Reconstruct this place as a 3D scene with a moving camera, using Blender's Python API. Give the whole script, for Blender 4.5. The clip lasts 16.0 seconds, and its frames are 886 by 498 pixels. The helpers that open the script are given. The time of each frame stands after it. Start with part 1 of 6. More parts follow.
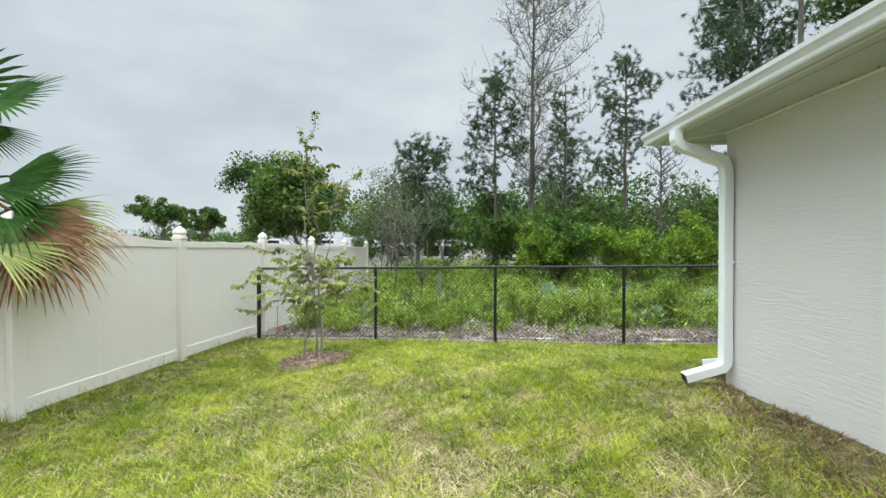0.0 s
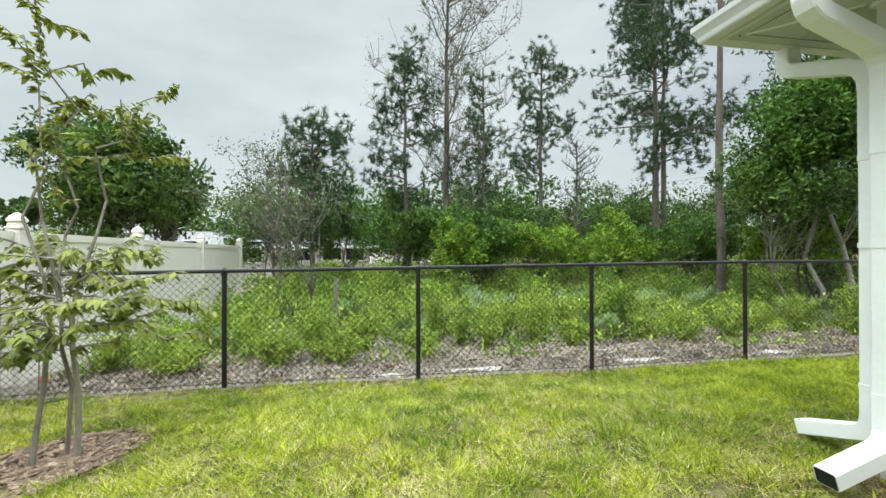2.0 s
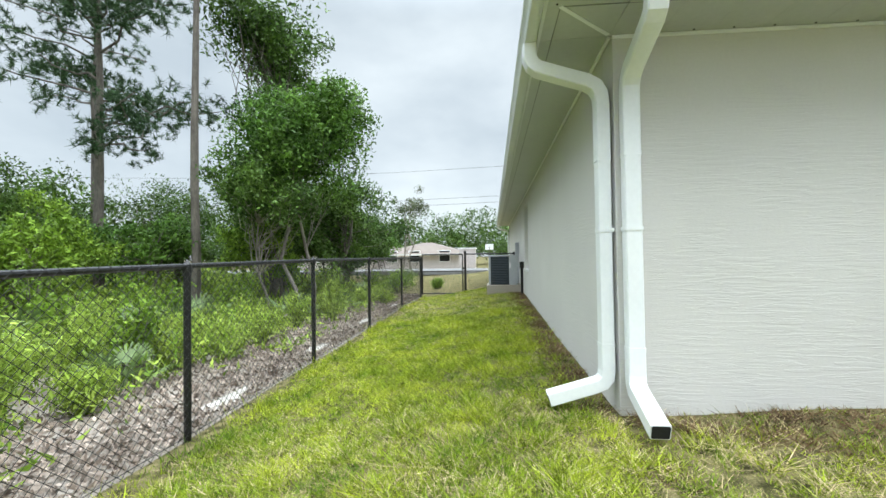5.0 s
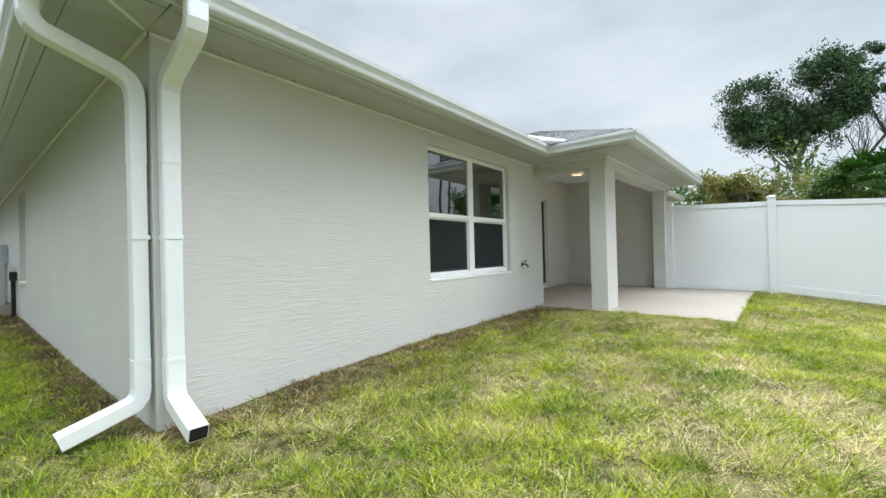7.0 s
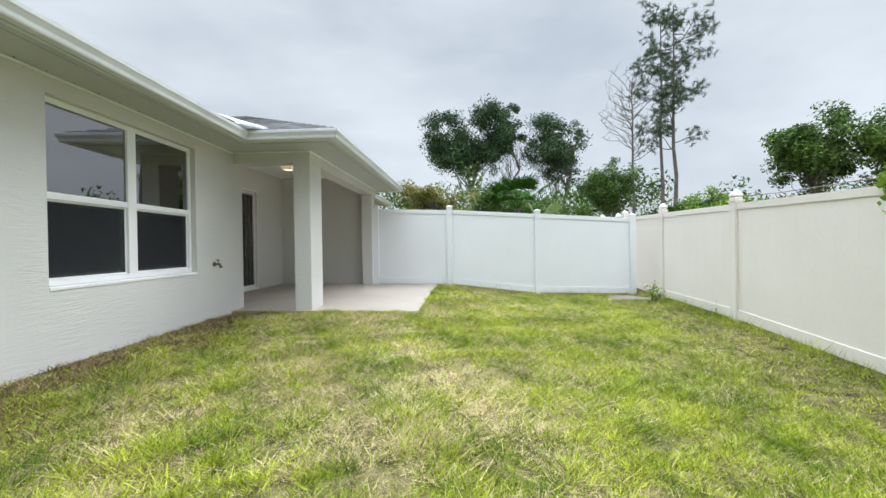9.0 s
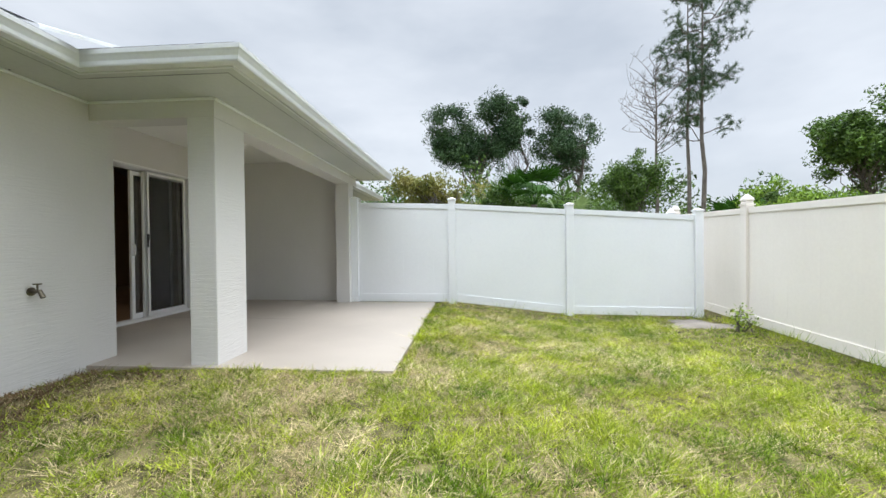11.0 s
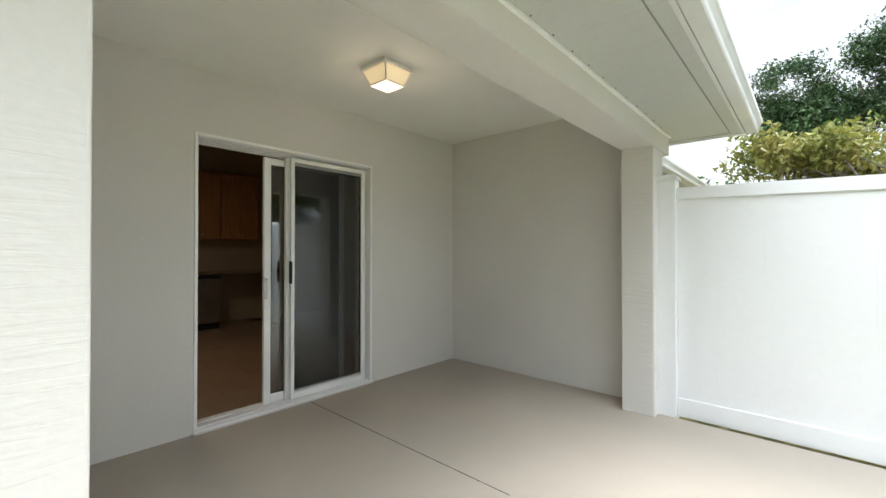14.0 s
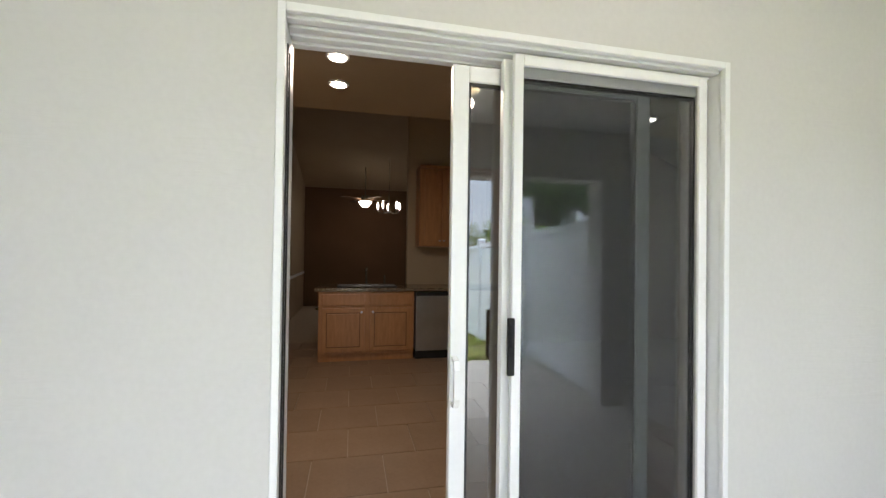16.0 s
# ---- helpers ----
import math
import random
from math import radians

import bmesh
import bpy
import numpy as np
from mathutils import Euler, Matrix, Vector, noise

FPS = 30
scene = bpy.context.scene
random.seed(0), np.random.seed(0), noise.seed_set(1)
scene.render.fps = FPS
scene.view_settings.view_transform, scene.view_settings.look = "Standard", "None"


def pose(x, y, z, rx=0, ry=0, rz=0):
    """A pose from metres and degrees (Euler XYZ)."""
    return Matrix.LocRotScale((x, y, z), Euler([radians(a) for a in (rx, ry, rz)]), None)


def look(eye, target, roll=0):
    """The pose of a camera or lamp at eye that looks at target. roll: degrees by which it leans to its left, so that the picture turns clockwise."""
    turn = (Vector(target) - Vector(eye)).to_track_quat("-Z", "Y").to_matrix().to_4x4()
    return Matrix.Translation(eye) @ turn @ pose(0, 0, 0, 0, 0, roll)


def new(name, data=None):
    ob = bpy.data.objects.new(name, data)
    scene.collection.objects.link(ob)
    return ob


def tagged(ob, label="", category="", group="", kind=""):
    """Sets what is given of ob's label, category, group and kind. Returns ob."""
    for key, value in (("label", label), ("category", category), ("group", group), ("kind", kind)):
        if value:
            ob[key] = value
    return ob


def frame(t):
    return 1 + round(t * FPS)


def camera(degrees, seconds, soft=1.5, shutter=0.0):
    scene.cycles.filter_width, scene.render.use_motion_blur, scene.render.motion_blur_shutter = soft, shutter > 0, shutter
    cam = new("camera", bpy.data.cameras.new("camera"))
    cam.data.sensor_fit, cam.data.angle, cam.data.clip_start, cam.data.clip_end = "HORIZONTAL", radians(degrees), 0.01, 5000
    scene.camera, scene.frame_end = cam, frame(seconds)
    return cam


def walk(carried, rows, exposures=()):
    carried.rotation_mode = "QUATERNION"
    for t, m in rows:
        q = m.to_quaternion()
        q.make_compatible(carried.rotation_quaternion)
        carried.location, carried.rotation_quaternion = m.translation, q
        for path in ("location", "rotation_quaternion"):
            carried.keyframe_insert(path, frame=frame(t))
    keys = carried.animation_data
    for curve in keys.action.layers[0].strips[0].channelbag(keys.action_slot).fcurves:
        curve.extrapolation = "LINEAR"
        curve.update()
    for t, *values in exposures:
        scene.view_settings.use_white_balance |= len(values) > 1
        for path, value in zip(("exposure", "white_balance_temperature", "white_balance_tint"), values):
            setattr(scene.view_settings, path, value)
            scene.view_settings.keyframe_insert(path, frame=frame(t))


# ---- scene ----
cam = camera(94.3, 16.0)
PATH = [
    (0, (-2.358, -3.994, 1.155), (-2.497, -1.999, 1.14), -0.0),
    (0.5, (-2.394, -3.414, 1.12), (-2.466, -1.415, 1.103), -0.0),
    (1, (-2.456, -2.814, 1.077), (-2.431, -0.814, 1.063), -0.0),
    (1.5, (-2.42, -2.234, 1.016), (-2.286, -0.239, 1.017), -0.0),
    (2, (-2.428, -1.657, 0.983), (-2.108, 0.317, 0.993), -0.1),
    (2.5, (-2.424, -1.153, 0.924), (-1.832, 0.757, 0.957), -0.2),
    (3, (-2.481, -0.628, 0.854), (-1.546, 1.139, 0.908), -0.4),
    (5.5, (-2.678, 0.825, 0.858), (-0.698, 0.545, 0.888), -1.0),
    (6, (-2.746, 0.829, 0.87), (-0.902, 0.056, 0.893), -1.3),
    (6.5, (-2.808, 0.784, 0.887), (-1.202, -0.408, 0.9), -1.4),
    (7, (-2.834, 0.753, 0.885), (-1.554, -0.783, 0.896), -1.4),
    (7.5, (-2.909, 0.76, 0.899), (-2.004, -1.024, 0.898), -1.1),
    (8, (-2.944, 0.727, 0.892), (-2.409, -1.2, 0.886), -1.0),
    (8.5, (-2.994, 0.637, 0.873), (-2.732, -1.346, 0.861), -0.8),
    (9, (-3.041, 0.362, 0.86), (-2.926, -1.635, 0.843), -0.8),
    (11.5, (-2.938, -2.676, 1.023), (-2.777, -4.669, 1.001), -0.5),
    (12, (-2.819, -3.33, 1.079), (-2.491, -5.302, 1.061), -0.4),
    (12.5, (-2.618, -3.955, 1.114), (-2.061, -5.876, 1.099), -0.3),
    (13, (-2.376, -4.554, 1.161), (-1.551, -6.376, 1.151), -0.3),
    (13.5, (-2.116, -5.128, 1.186), (-1.011, -6.796, 1.189), -0.1),
    (14, (-1.752, -5.599, 1.23), (-0.422, -7.092, 1.248), -0.0),
    (14.5, (-1.369, -6.033, 1.274), (0.171, -7.309, 1.297), -0.1),
    (15, (-0.914, -6.373, 1.309), (0.804, -7.396, 1.337), 0.2),
    (15.5, (-0.399, -6.637, 1.333), (1.461, -7.372, 1.351), 0.2),
    (16, (0.154, -6.766, 1.361), (2.106, -7.2, 1.384), 0.8),
]
walk(cam, [(t, look(eye, target, roll)) for t, eye, target, roll in PATH], [(0, 0.13, 6420, 8), (1.5, 0.20, 6550, 5), (3, 0.32, 6700, 3), (5.5, 0.42, 6300, 8), (7, 0.24, 6350, 9), (9, 0.20, 6350, 11), (11.5, 0.30, 6400, 13), (12.5, 0.35, 6380, 12), (13, 0.38, 6400, 12), (13.5, 0.54, 6450, 10), (14, 0.93, 6600, 11), (14.5, 1.66, 6850, 12), (15, 2.14, 6050, 14), (16, 2.2, 6050, 14)])

# ---- world and light: bright overcast ----
world = bpy.data.worlds.new("overcast_sky")
scene.world = world
world.use_nodes = True
wn, wl = world.node_tree.nodes, world.node_tree.links
wn.clear()
sky = wn.new("ShaderNodeTexSky")
sky.sky_type, sky.sun_disc = "NISHITA", False
sky.sun_elevation, sky.sun_rotation = radians(58), radians(200)
wco = wn.new("ShaderNodeTexCoord")
wsep = wn.new("ShaderNodeSeparateXYZ")
wl.new(wco.outputs["Generated"], wsep.inputs[0])
wmap = wn.new("ShaderNodeMapping")
wmap.inputs["Scale"].default_value = (1.0, 1.2, 2.6)
wl.new(wco.outputs["Generated"], wmap.inputs[0])
wno = wn.new("ShaderNodeTexNoise")
wno.inputs["Scale"].default_value, wno.inputs["Detail"].default_value, wno.inputs["Roughness"].default_value = 2.1, 5.0, 0.52
wl.new(wmap.outputs[0], wno.inputs["Vector"])
cloud = wn.new("ShaderNodeValToRGB")
cloud.color_ramp.elements[0].position, cloud.color_ramp.elements[0].color = 0.31, (0.488, 0.545, 0.594, 1)
cloud.color_ramp.elements[1].position, cloud.color_ramp.elements[1].color = 0.69, (0.715, 0.767, 0.80, 1)
wl.new(wno.outputs["Fac"], cloud.inputs[0])
# a thin bright overcast: the upper sky is lighter than the hazy rim
zen = wn.new("ShaderNodeMapRange")
zen.interpolation_type = "SMOOTHSTEP"
for k, v in (("From Min", 0.50), ("From Max", 0.78), ("To Min", 1.0), ("To Max", 5.9)):
    zen.inputs[k].default_value = v
wl.new(wsep.outputs["Z"], zen.inputs["Value"])
lift = wn.new("ShaderNodeVectorMath")
lift.operation = "SCALE"
wl.new(cloud.outputs[0], lift.inputs[0])
wl.new(zen.outputs[0], lift.inputs["Scale"])
bg_cloud, bg_sky, wadd, wout = wn.new("ShaderNodeBackground"), wn.new("ShaderNodeBackground"), wn.new("ShaderNodeAddShader"), wn.new("ShaderNodeOutputWorld")
bg_cloud.inputs["Strength"].default_value = 0.91
bg_sky.inputs["Strength"].default_value = 0.05 * 0.2
wl.new(lift.outputs[0], bg_cloud.inputs[0])
wl.new(sky.outputs[0], bg_sky.inputs[0])
wl.new(bg_cloud.outputs[0], wadd.inputs[0])
wl.new(bg_sky.outputs[0], wadd.inputs[1])
wl.new(wadd.outputs[0], wout.inputs[0])
sun = new("sun", bpy.data.lights.new("sun", "SUN"))
sun.data.energy, sun.data.angle, sun.data.color = 1.3, radians(24), (1.0, 0.98, 0.95)
sun.matrix_world = look((0, 0, 30), (11, 14, 0))
scene.view_settings.exposure = 0.0


# ---- materials ----
def material(name, a, b, rough=0.7, scale=6.0, fine=60.0, bump=0.2, metal=0.0, stretch=(1, 1, 1), dist=0.004, spread=(0.35, 0.65), spec=0.5, per_piece=0.0, emit=None, strength=0.0, sub=0.0):
    """Two colours mixed by coarse and fine noise, with fine relief."""
    m = bpy.data.materials.new(name)
    m.use_nodes = True
    n, l = m.node_tree.nodes, m.node_tree.links
    p = n["Principled BSDF"]
    co = n.new("ShaderNodeTexCoord")
    mp = n.new("ShaderNodeMapping")
    mp.inputs["Scale"].default_value = stretch
    l.new(co.outputs["Object"], mp.inputs[0])
    big, small = n.new("ShaderNodeTexNoise"), n.new("ShaderNodeTexNoise")
    big.inputs["Scale"].default_value, big.inputs["Detail"].default_value = scale, 4
    small.inputs["Scale"].default_value, small.inputs["Detail"].default_value = fine, 3
    l.new(mp.outputs[0], big.inputs["Vector"])
    l.new(mp.outputs[0], small.inputs["Vector"])
    mean = n.new("ShaderNodeMath")
    mean.operation = "MULTIPLY_ADD"
    mean.inputs[1].default_value = 0.35
    l.new(small.outputs["Fac"], mean.inputs[0])
    sc = n.new("ShaderNodeMath")
    sc.operation = "MULTIPLY"
    sc.inputs[1].default_value = 0.65
    l.new(big.outputs["Fac"], sc.inputs[0])
    l.new(sc.outputs[0], mean.inputs[2])
    ramp = n.new("ShaderNodeValToRGB")
    ramp.color_ramp.elements[0].position, ramp.color_ramp.elements[0].color = spread[0], (*a, 1)
    ramp.color_ramp.elements[1].position, ramp.color_ramp.elements[1].color = spread[1], (*b, 1)
    l.new(mean.outputs[0], ramp.inputs[0])
    out = ramp.outputs[0]
    if per_piece:
        info = n.new("ShaderNodeObjectInfo") if per_piece > 0 else n.new("ShaderNodeNewGeometry")
        hsv = n.new("ShaderNodeHueSaturation")
        mr = n.new("ShaderNodeMapRange")
        mr.inputs["To Min"].default_value, mr.inputs["To Max"].default_value = 1 - abs(per_piece), 1 + abs(per_piece)
        l.new(info.outputs["Random" if per_piece > 0 else "Random Per Island"], mr.inputs["Value"])
        l.new(mr.outputs[0], hsv.inputs["Value"])
        l.new(out, hsv.inputs["Color"])
        out = hsv.outputs[0]
    l.new(out, p.inputs["Base Color"])
    p.inputs["Roughness"].default_value, p.inputs["Metallic"].default_value = rough, metal
    p.inputs["Specular IOR Level"].default_value = spec
    if bump:
        bp = n.new("ShaderNodeBump")
        bp.inputs["Strength"].default_value, bp.inputs["Distance"].default_value = bump, dist
        l.new(small.outputs["Fac"], bp.inputs["Height"])
        l.new(bp.outputs[0], p.inputs["Normal"])
    if emit:
        p.inputs["Emission Color"].default_value, p.inputs["Emission Strength"].default_value = (*emit, 1), strength
    if sub:
        p.inputs["Subsurface Weight"].default_value = 0
        tr = n.new("ShaderNodeBsdfTranslucent")
        l.new(out, tr.inputs["Color"])
        mx = n.new("ShaderNodeMixShader")
        mx.inputs[0].default_value = sub
        o = n["Material Output"]
        l.new(p.outputs[0], mx.inputs[1])
        l.new(tr.outputs[0], mx.inputs[2])
        l.new(mx.outputs[0], o.inputs[0])
    return m


def glass_material(name, tint=(0.9, 0.95, 0.95), rough=0.0, clear=0.9, gloss=0.13):
    """Thin window glass: clear with a Fresnel gloss."""
    m = bpy.data.materials.new(name)
    m.use_nodes = True
    n, l = m.node_tree.nodes, m.node_tree.links
    n.remove(n["Principled BSDF"])
    t, g, mx, fr = n.new("ShaderNodeBsdfTransparent"), n.new("ShaderNodeBsdfGlossy"), n.new("ShaderNodeMixShader"), n.new("ShaderNodeMapRange")
    lw, pw = n.new("ShaderNodeLayerWeight"), n.new("ShaderNodeMath")
    lw.inputs["Blend"].default_value = 0.5
    pw.operation = "POWER"
    pw.inputs[1].default_value = 3.0
    l.new(lw.outputs["Facing"], pw.inputs[0])
    l.new(pw.outputs[0], fr.inputs["Value"])
    fr.inputs["To Min"].default_value = gloss
    t.inputs[0].default_value = (*[c * clear for c in tint], 1)
    g.inputs["Roughness"].default_value = rough
    l.new(fr.outputs[0], mx.inputs[0])
    l.new(t.outputs[0], mx.inputs[1])
    l.new(g.outputs[0], mx.inputs[2])
    l.new(mx.outputs[0], n["Material Output"].inputs[0])
    return m


def stucco_material(name, a, b, relief=0.31):
    """Painted stucco with level trowel ridges, in patches."""
    m = material(name, a, b, rough=0.85, scale=0.9, fine=55, bump=0.0, spec=0.25)
    n, l = m.node_tree.nodes, m.node_tree.links
    co = n.new("ShaderNodeTexCoord")
    heights = []
    for sc, det, w in (((4.6, 4.6, 58), 5, 1.0), ((40, 40, 90), 3, 0.35)):
        mp, no, k = n.new("ShaderNodeMapping"), n.new("ShaderNodeTexNoise"), n.new("ShaderNodeMath")
        mp.inputs["Scale"].default_value = sc
        no.inputs["Scale"].default_value, no.inputs["Detail"].default_value, no.inputs["Distortion"].default_value = 1.0, det, 0.55
        l.new(co.outputs["Object"], mp.inputs[0])
        l.new(mp.outputs[0], no.inputs["Vector"])
        k.operation = "MULTIPLY"
        k.inputs[1].default_value = w
        l.new(no.outputs["Fac"], k.inputs[0])
        heights.append(k)
    patch, ramp, mul, add = n.new("ShaderNodeTexNoise"), n.new("ShaderNodeMapRange"), n.new("ShaderNodeMath"), n.new("ShaderNodeMath")
    patch.inputs["Scale"].default_value = 2.4
    l.new(co.outputs["Object"], patch.inputs["Vector"])
    for k, v in (("From Min", 0.40), ("From Max", 0.64), ("To Min", 0.08), ("To Max", 1.0)):
        ramp.inputs[k].default_value = v
    l.new(patch.outputs["Fac"], ramp.inputs["Value"])
    mul.operation = "MULTIPLY"
    ledge = n.new("ShaderNodeMapRange")
    ledge.interpolation_type = "SMOOTHSTEP"
    ledge.inputs["From Min"].default_value, ledge.inputs["From Max"].default_value = 0.46, 0.56
    l.new(heights[0].outputs[0], ledge.inputs["Value"])
    l.new(ledge.outputs[0], mul.inputs[0])
    l.new(ramp.outputs[0], mul.inputs[1])
    l.new(mul.outputs[0], add.inputs[0])
    l.new(heights[1].outputs[0], add.inputs[1])
    bp = n.new("ShaderNodeBump")
    bp.inputs["Strength"].default_value, bp.inputs["Distance"].default_value = relief, 0.0055
    l.new(add.outputs[0], bp.inputs["Height"])
    l.new(bp.outputs[0], n["Principled BSDF"].inputs["Normal"])
    return m


M_STUCCO = stucco_material("stucco_paint", (0.61, 0.595, 0.575), (0.655, 0.64, 0.62))
M_STUCCO_S = stucco_material("smooth_stucco_paint", (0.61, 0.595, 0.575), (0.655, 0.64, 0.62), 0.10)
M_CEIL = material("ceiling_paint", (0.79, 0.785, 0.755), (0.84, 0.835, 0.805), rough=0.8, scale=1.5, fine=90, bump=0.15)
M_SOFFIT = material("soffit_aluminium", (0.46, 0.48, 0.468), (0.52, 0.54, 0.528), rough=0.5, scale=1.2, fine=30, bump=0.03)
M_GUTTER = material("gutter_aluminium", (0.80, 0.82, 0.84), (0.86, 0.88, 0.90), rough=0.4, scale=2.5, fine=40, bump=0.03)
# fascia and gutter get a greyer tone than the downspouts
M_EAVE = material("grey_eave_aluminium", (0.62, 0.64, 0.65), (0.70, 0.72, 0.73), rough=0.45, scale=2.5, fine=40, bump=0.03)
M_VINYL_W = material("white_vinyl", (0.77, 0.785, 0.805), (0.81, 0.825, 0.845), rough=0.42, scale=1.0, fine=25, bump=0.02)
M_VINYL_B = material("almond_vinyl", (0.785, 0.735, 0.678), (0.835, 0.785, 0.728), rough=0.5, scale=0.9, fine=25, bump=0.02)
M_FRAME = material("white_frame", (0.80, 0.80, 0.80), (0.85, 0.85, 0.85), rough=0.35, scale=3, fine=50, bump=0.02)
M_CONC = material("slab_paint", (0.35, 0.308, 0.26), (0.40, 0.355, 0.302), rough=0.6, scale=1.1, fine=130, bump=0.08, dist=0.002)
M_BLACK = material("black_coating", (0.008, 0.008, 0.009), (0.016, 0.016, 0.017), rough=0.4, scale=10, fine=80, bump=0.05)
M_GREY_SEAM = material("shadow_gap_grey", (0.22, 0.23, 0.225), (0.28, 0.29, 0.285), rough=0.7)
M_DARK = material("dark_hole", (0.01, 0.01, 0.01), (0.02, 0.02, 0.02), rough=0.9)
M_SHINGLE = material("shingle", (0.20, 0.20, 0.205), (0.36, 0.36, 0.365), rough=0.9, scale=9, fine=200, bump=0.4, per_piece=-0.25)
M_GLASS = glass_material("window_glass", clear=0.12, gloss=0.26)
M_DGLASS = glass_material("door_glass", clear=0.72, gloss=0.16)
M_INT = material("interior_paint", (0.42, 0.33, 0.23), (0.46, 0.37, 0.26), rough=0.8, scale=1.5, fine=70, bump=0.1)
M_BROWN = material("brown_accent_paint", (0.14, 0.075, 0.035), (0.17, 0.09, 0.045), rough=0.8, scale=1.5, fine=70, bump=0.1)


# ---- building helpers ----
def box(bm, x0, y0, z0, x1, y1, z1, bevel=0.0):
    vs = [bm.verts.new((x, y, z)) for x in (x0, x1) for y in (y0, y1) for z in (z0, z1)]
    fs = [bm.faces.new([vs[i] for i in q]) for q in ((0, 1, 3, 2), (4, 6, 7, 5), (0, 4, 5, 1), (2, 3, 7, 6), (0, 2, 6, 4), (1, 5, 7, 3))]
    if bevel:
        es = list({e for f in fs for e in f.edges})
        bmesh.ops.bevel(bm, geom=es, offset=bevel, segments=2, affect="EDGES", profile=0.5)
    return bm


def boxes(*rows, bevel=0.0):
    bm = bmesh.new()
    for r in rows:
        box(bm, *r, bevel=bevel)
    return bm


def rod(bm, a, b, r0, r1=None, n=8, caps=True):
    a, b, r1 = Vector(a), Vector(b), r0 if r1 is None else r1
    q = (b - a).to_track_quat("Z", "Y")
    rings = []
    for c, r in ((a, r0), (b, r1)):
        rings.append([bm.verts.new(c + q @ Vector((r * math.cos(2 * math.pi * i / n), r * math.sin(2 * math.pi * i / n), 0))) for i in range(n)])
    for i in range(n):
        bm.faces.new((rings[0][i], rings[0][(i + 1) % n], rings[1][(i + 1) % n], rings[1][i]))
    if caps and n > 2:
        bm.faces.new(rings[0][::-1])
        bm.faces.new(rings[1])
    return bm


def sweep(bm, pts, section, side, caps=True):
    """A section of (u, v) pairs carried along pts; u runs along the fixed vector side."""
    pts, side = [Vector(p) for p in pts], Vector(side).normalized()
    rings = []
    for i, p in enumerate(pts):
        d0 = (pts[i] - pts[i - 1]).normalized() if i else None
        d1 = (pts[i + 1] - pts[i]).normalized() if i + 1 < len(pts) else None
        d = d0 or d1
        if d0 and d1:
            d = (d0 + d1).normalized()
        k = 1.0 / max(0.5, d.dot(d1 or d0))
        up = d.cross(side).normalized()
        rings.append([bm.verts.new(p + side * u + up * v * k) for u, v in section])
    n = len(section)
    for r0, r1 in zip(rings, rings[1:]):
        for i in range(n):
            bm.faces.new((r0[i], r0[(i + 1) % n], r1[(i + 1) % n], r1[i]))
    if caps:
        bm.faces.new(rings[0][::-1])
        bm.faces.new(rings[-1])
    bmesh.ops.recalc_face_normals(bm, faces=bm.faces)
    return bm


def part(name, bm, mat, parent=None, label="", smooth=False):
    me = bpy.data.meshes.new(name)
    bmesh.ops.recalc_face_normals(bm, faces=bm.faces)
    bm.to_mesh(me)
    bm.free()
    me.materials.append(mat)
    if smooth:
        me.polygons.foreach_set("use_smooth", [True] * len(me.polygons))
    ob = new(name, me)
    if parent is not None:
        ob.parent = parent
    if label:
        tagged(ob, label)
    return ob


def raw_mesh(name, verts, faces, mat, parent=None, label=""):
    """verts n x 3, faces m x 3 or m x 4, as arrays."""
    verts, faces = np.asarray(verts, dtype=np.float32), np.asarray(faces, dtype=np.int32)
    me = bpy.data.meshes.new(name)
    k = faces.shape[1]
    me.vertices.add(len(verts))
    me.vertices.foreach_set("co", verts.ravel())
    me.loops.add(faces.size)
    me.loops.foreach_set("vertex_index", faces.ravel())
    me.polygons.add(len(faces))
    me.polygons.foreach_set("loop_start", np.arange(0, faces.size, k, dtype=np.int32))
    me.update(calc_edges=True)
    me.materials.append(mat)
    ob = new(name, me)
    if parent is not None:
        ob.parent = parent
    if label:
        tagged(ob, label)
    return ob


def thing(name, label, category, group="", at=(0, 0, 0), turn=0.0):
    ob = new(name)
    ob.matrix_basis = pose(*at, 0, 0, turn)
    return tagged(ob, label, category, group)


def structure(name, bm, mat, label="", parent=None):
    return tagged(part(name, bm, mat, parent), label, "", "", "structure")


def wall_rows(axis, a, b, u0, u1, z0, z1, holes=()):
    """Boxes of a wall from a to b thick, u0 to u1 long, with holes (u0, u1, z0, z1)."""
    rows, cuts = [], sorted({u0, u1, *[h[0] for h in holes], *[h[1] for h in holes]})
    for p, q in zip(cuts, cuts[1:]):
        spans = [(z0, z1)]
        for h in holes:
            if h[0] <= p + 1e-6 and h[1] >= q - 1e-6:
                spans = [s for lo, hi in spans for s in ((lo, h[2]), (h[3], hi)) if s[1] - s[0] > 1e-4]
        for lo, hi in spans:
            rows.append((a, p, lo, b, q, hi) if axis == "x" else (p, a, lo, q, b, hi))
    return rows


def smooth01(v, lo, hi):
    t = np.clip((np.asarray(v, dtype=float) - lo) / (hi - lo), 0, 1)
    return t * t * (3 - 2 * t)


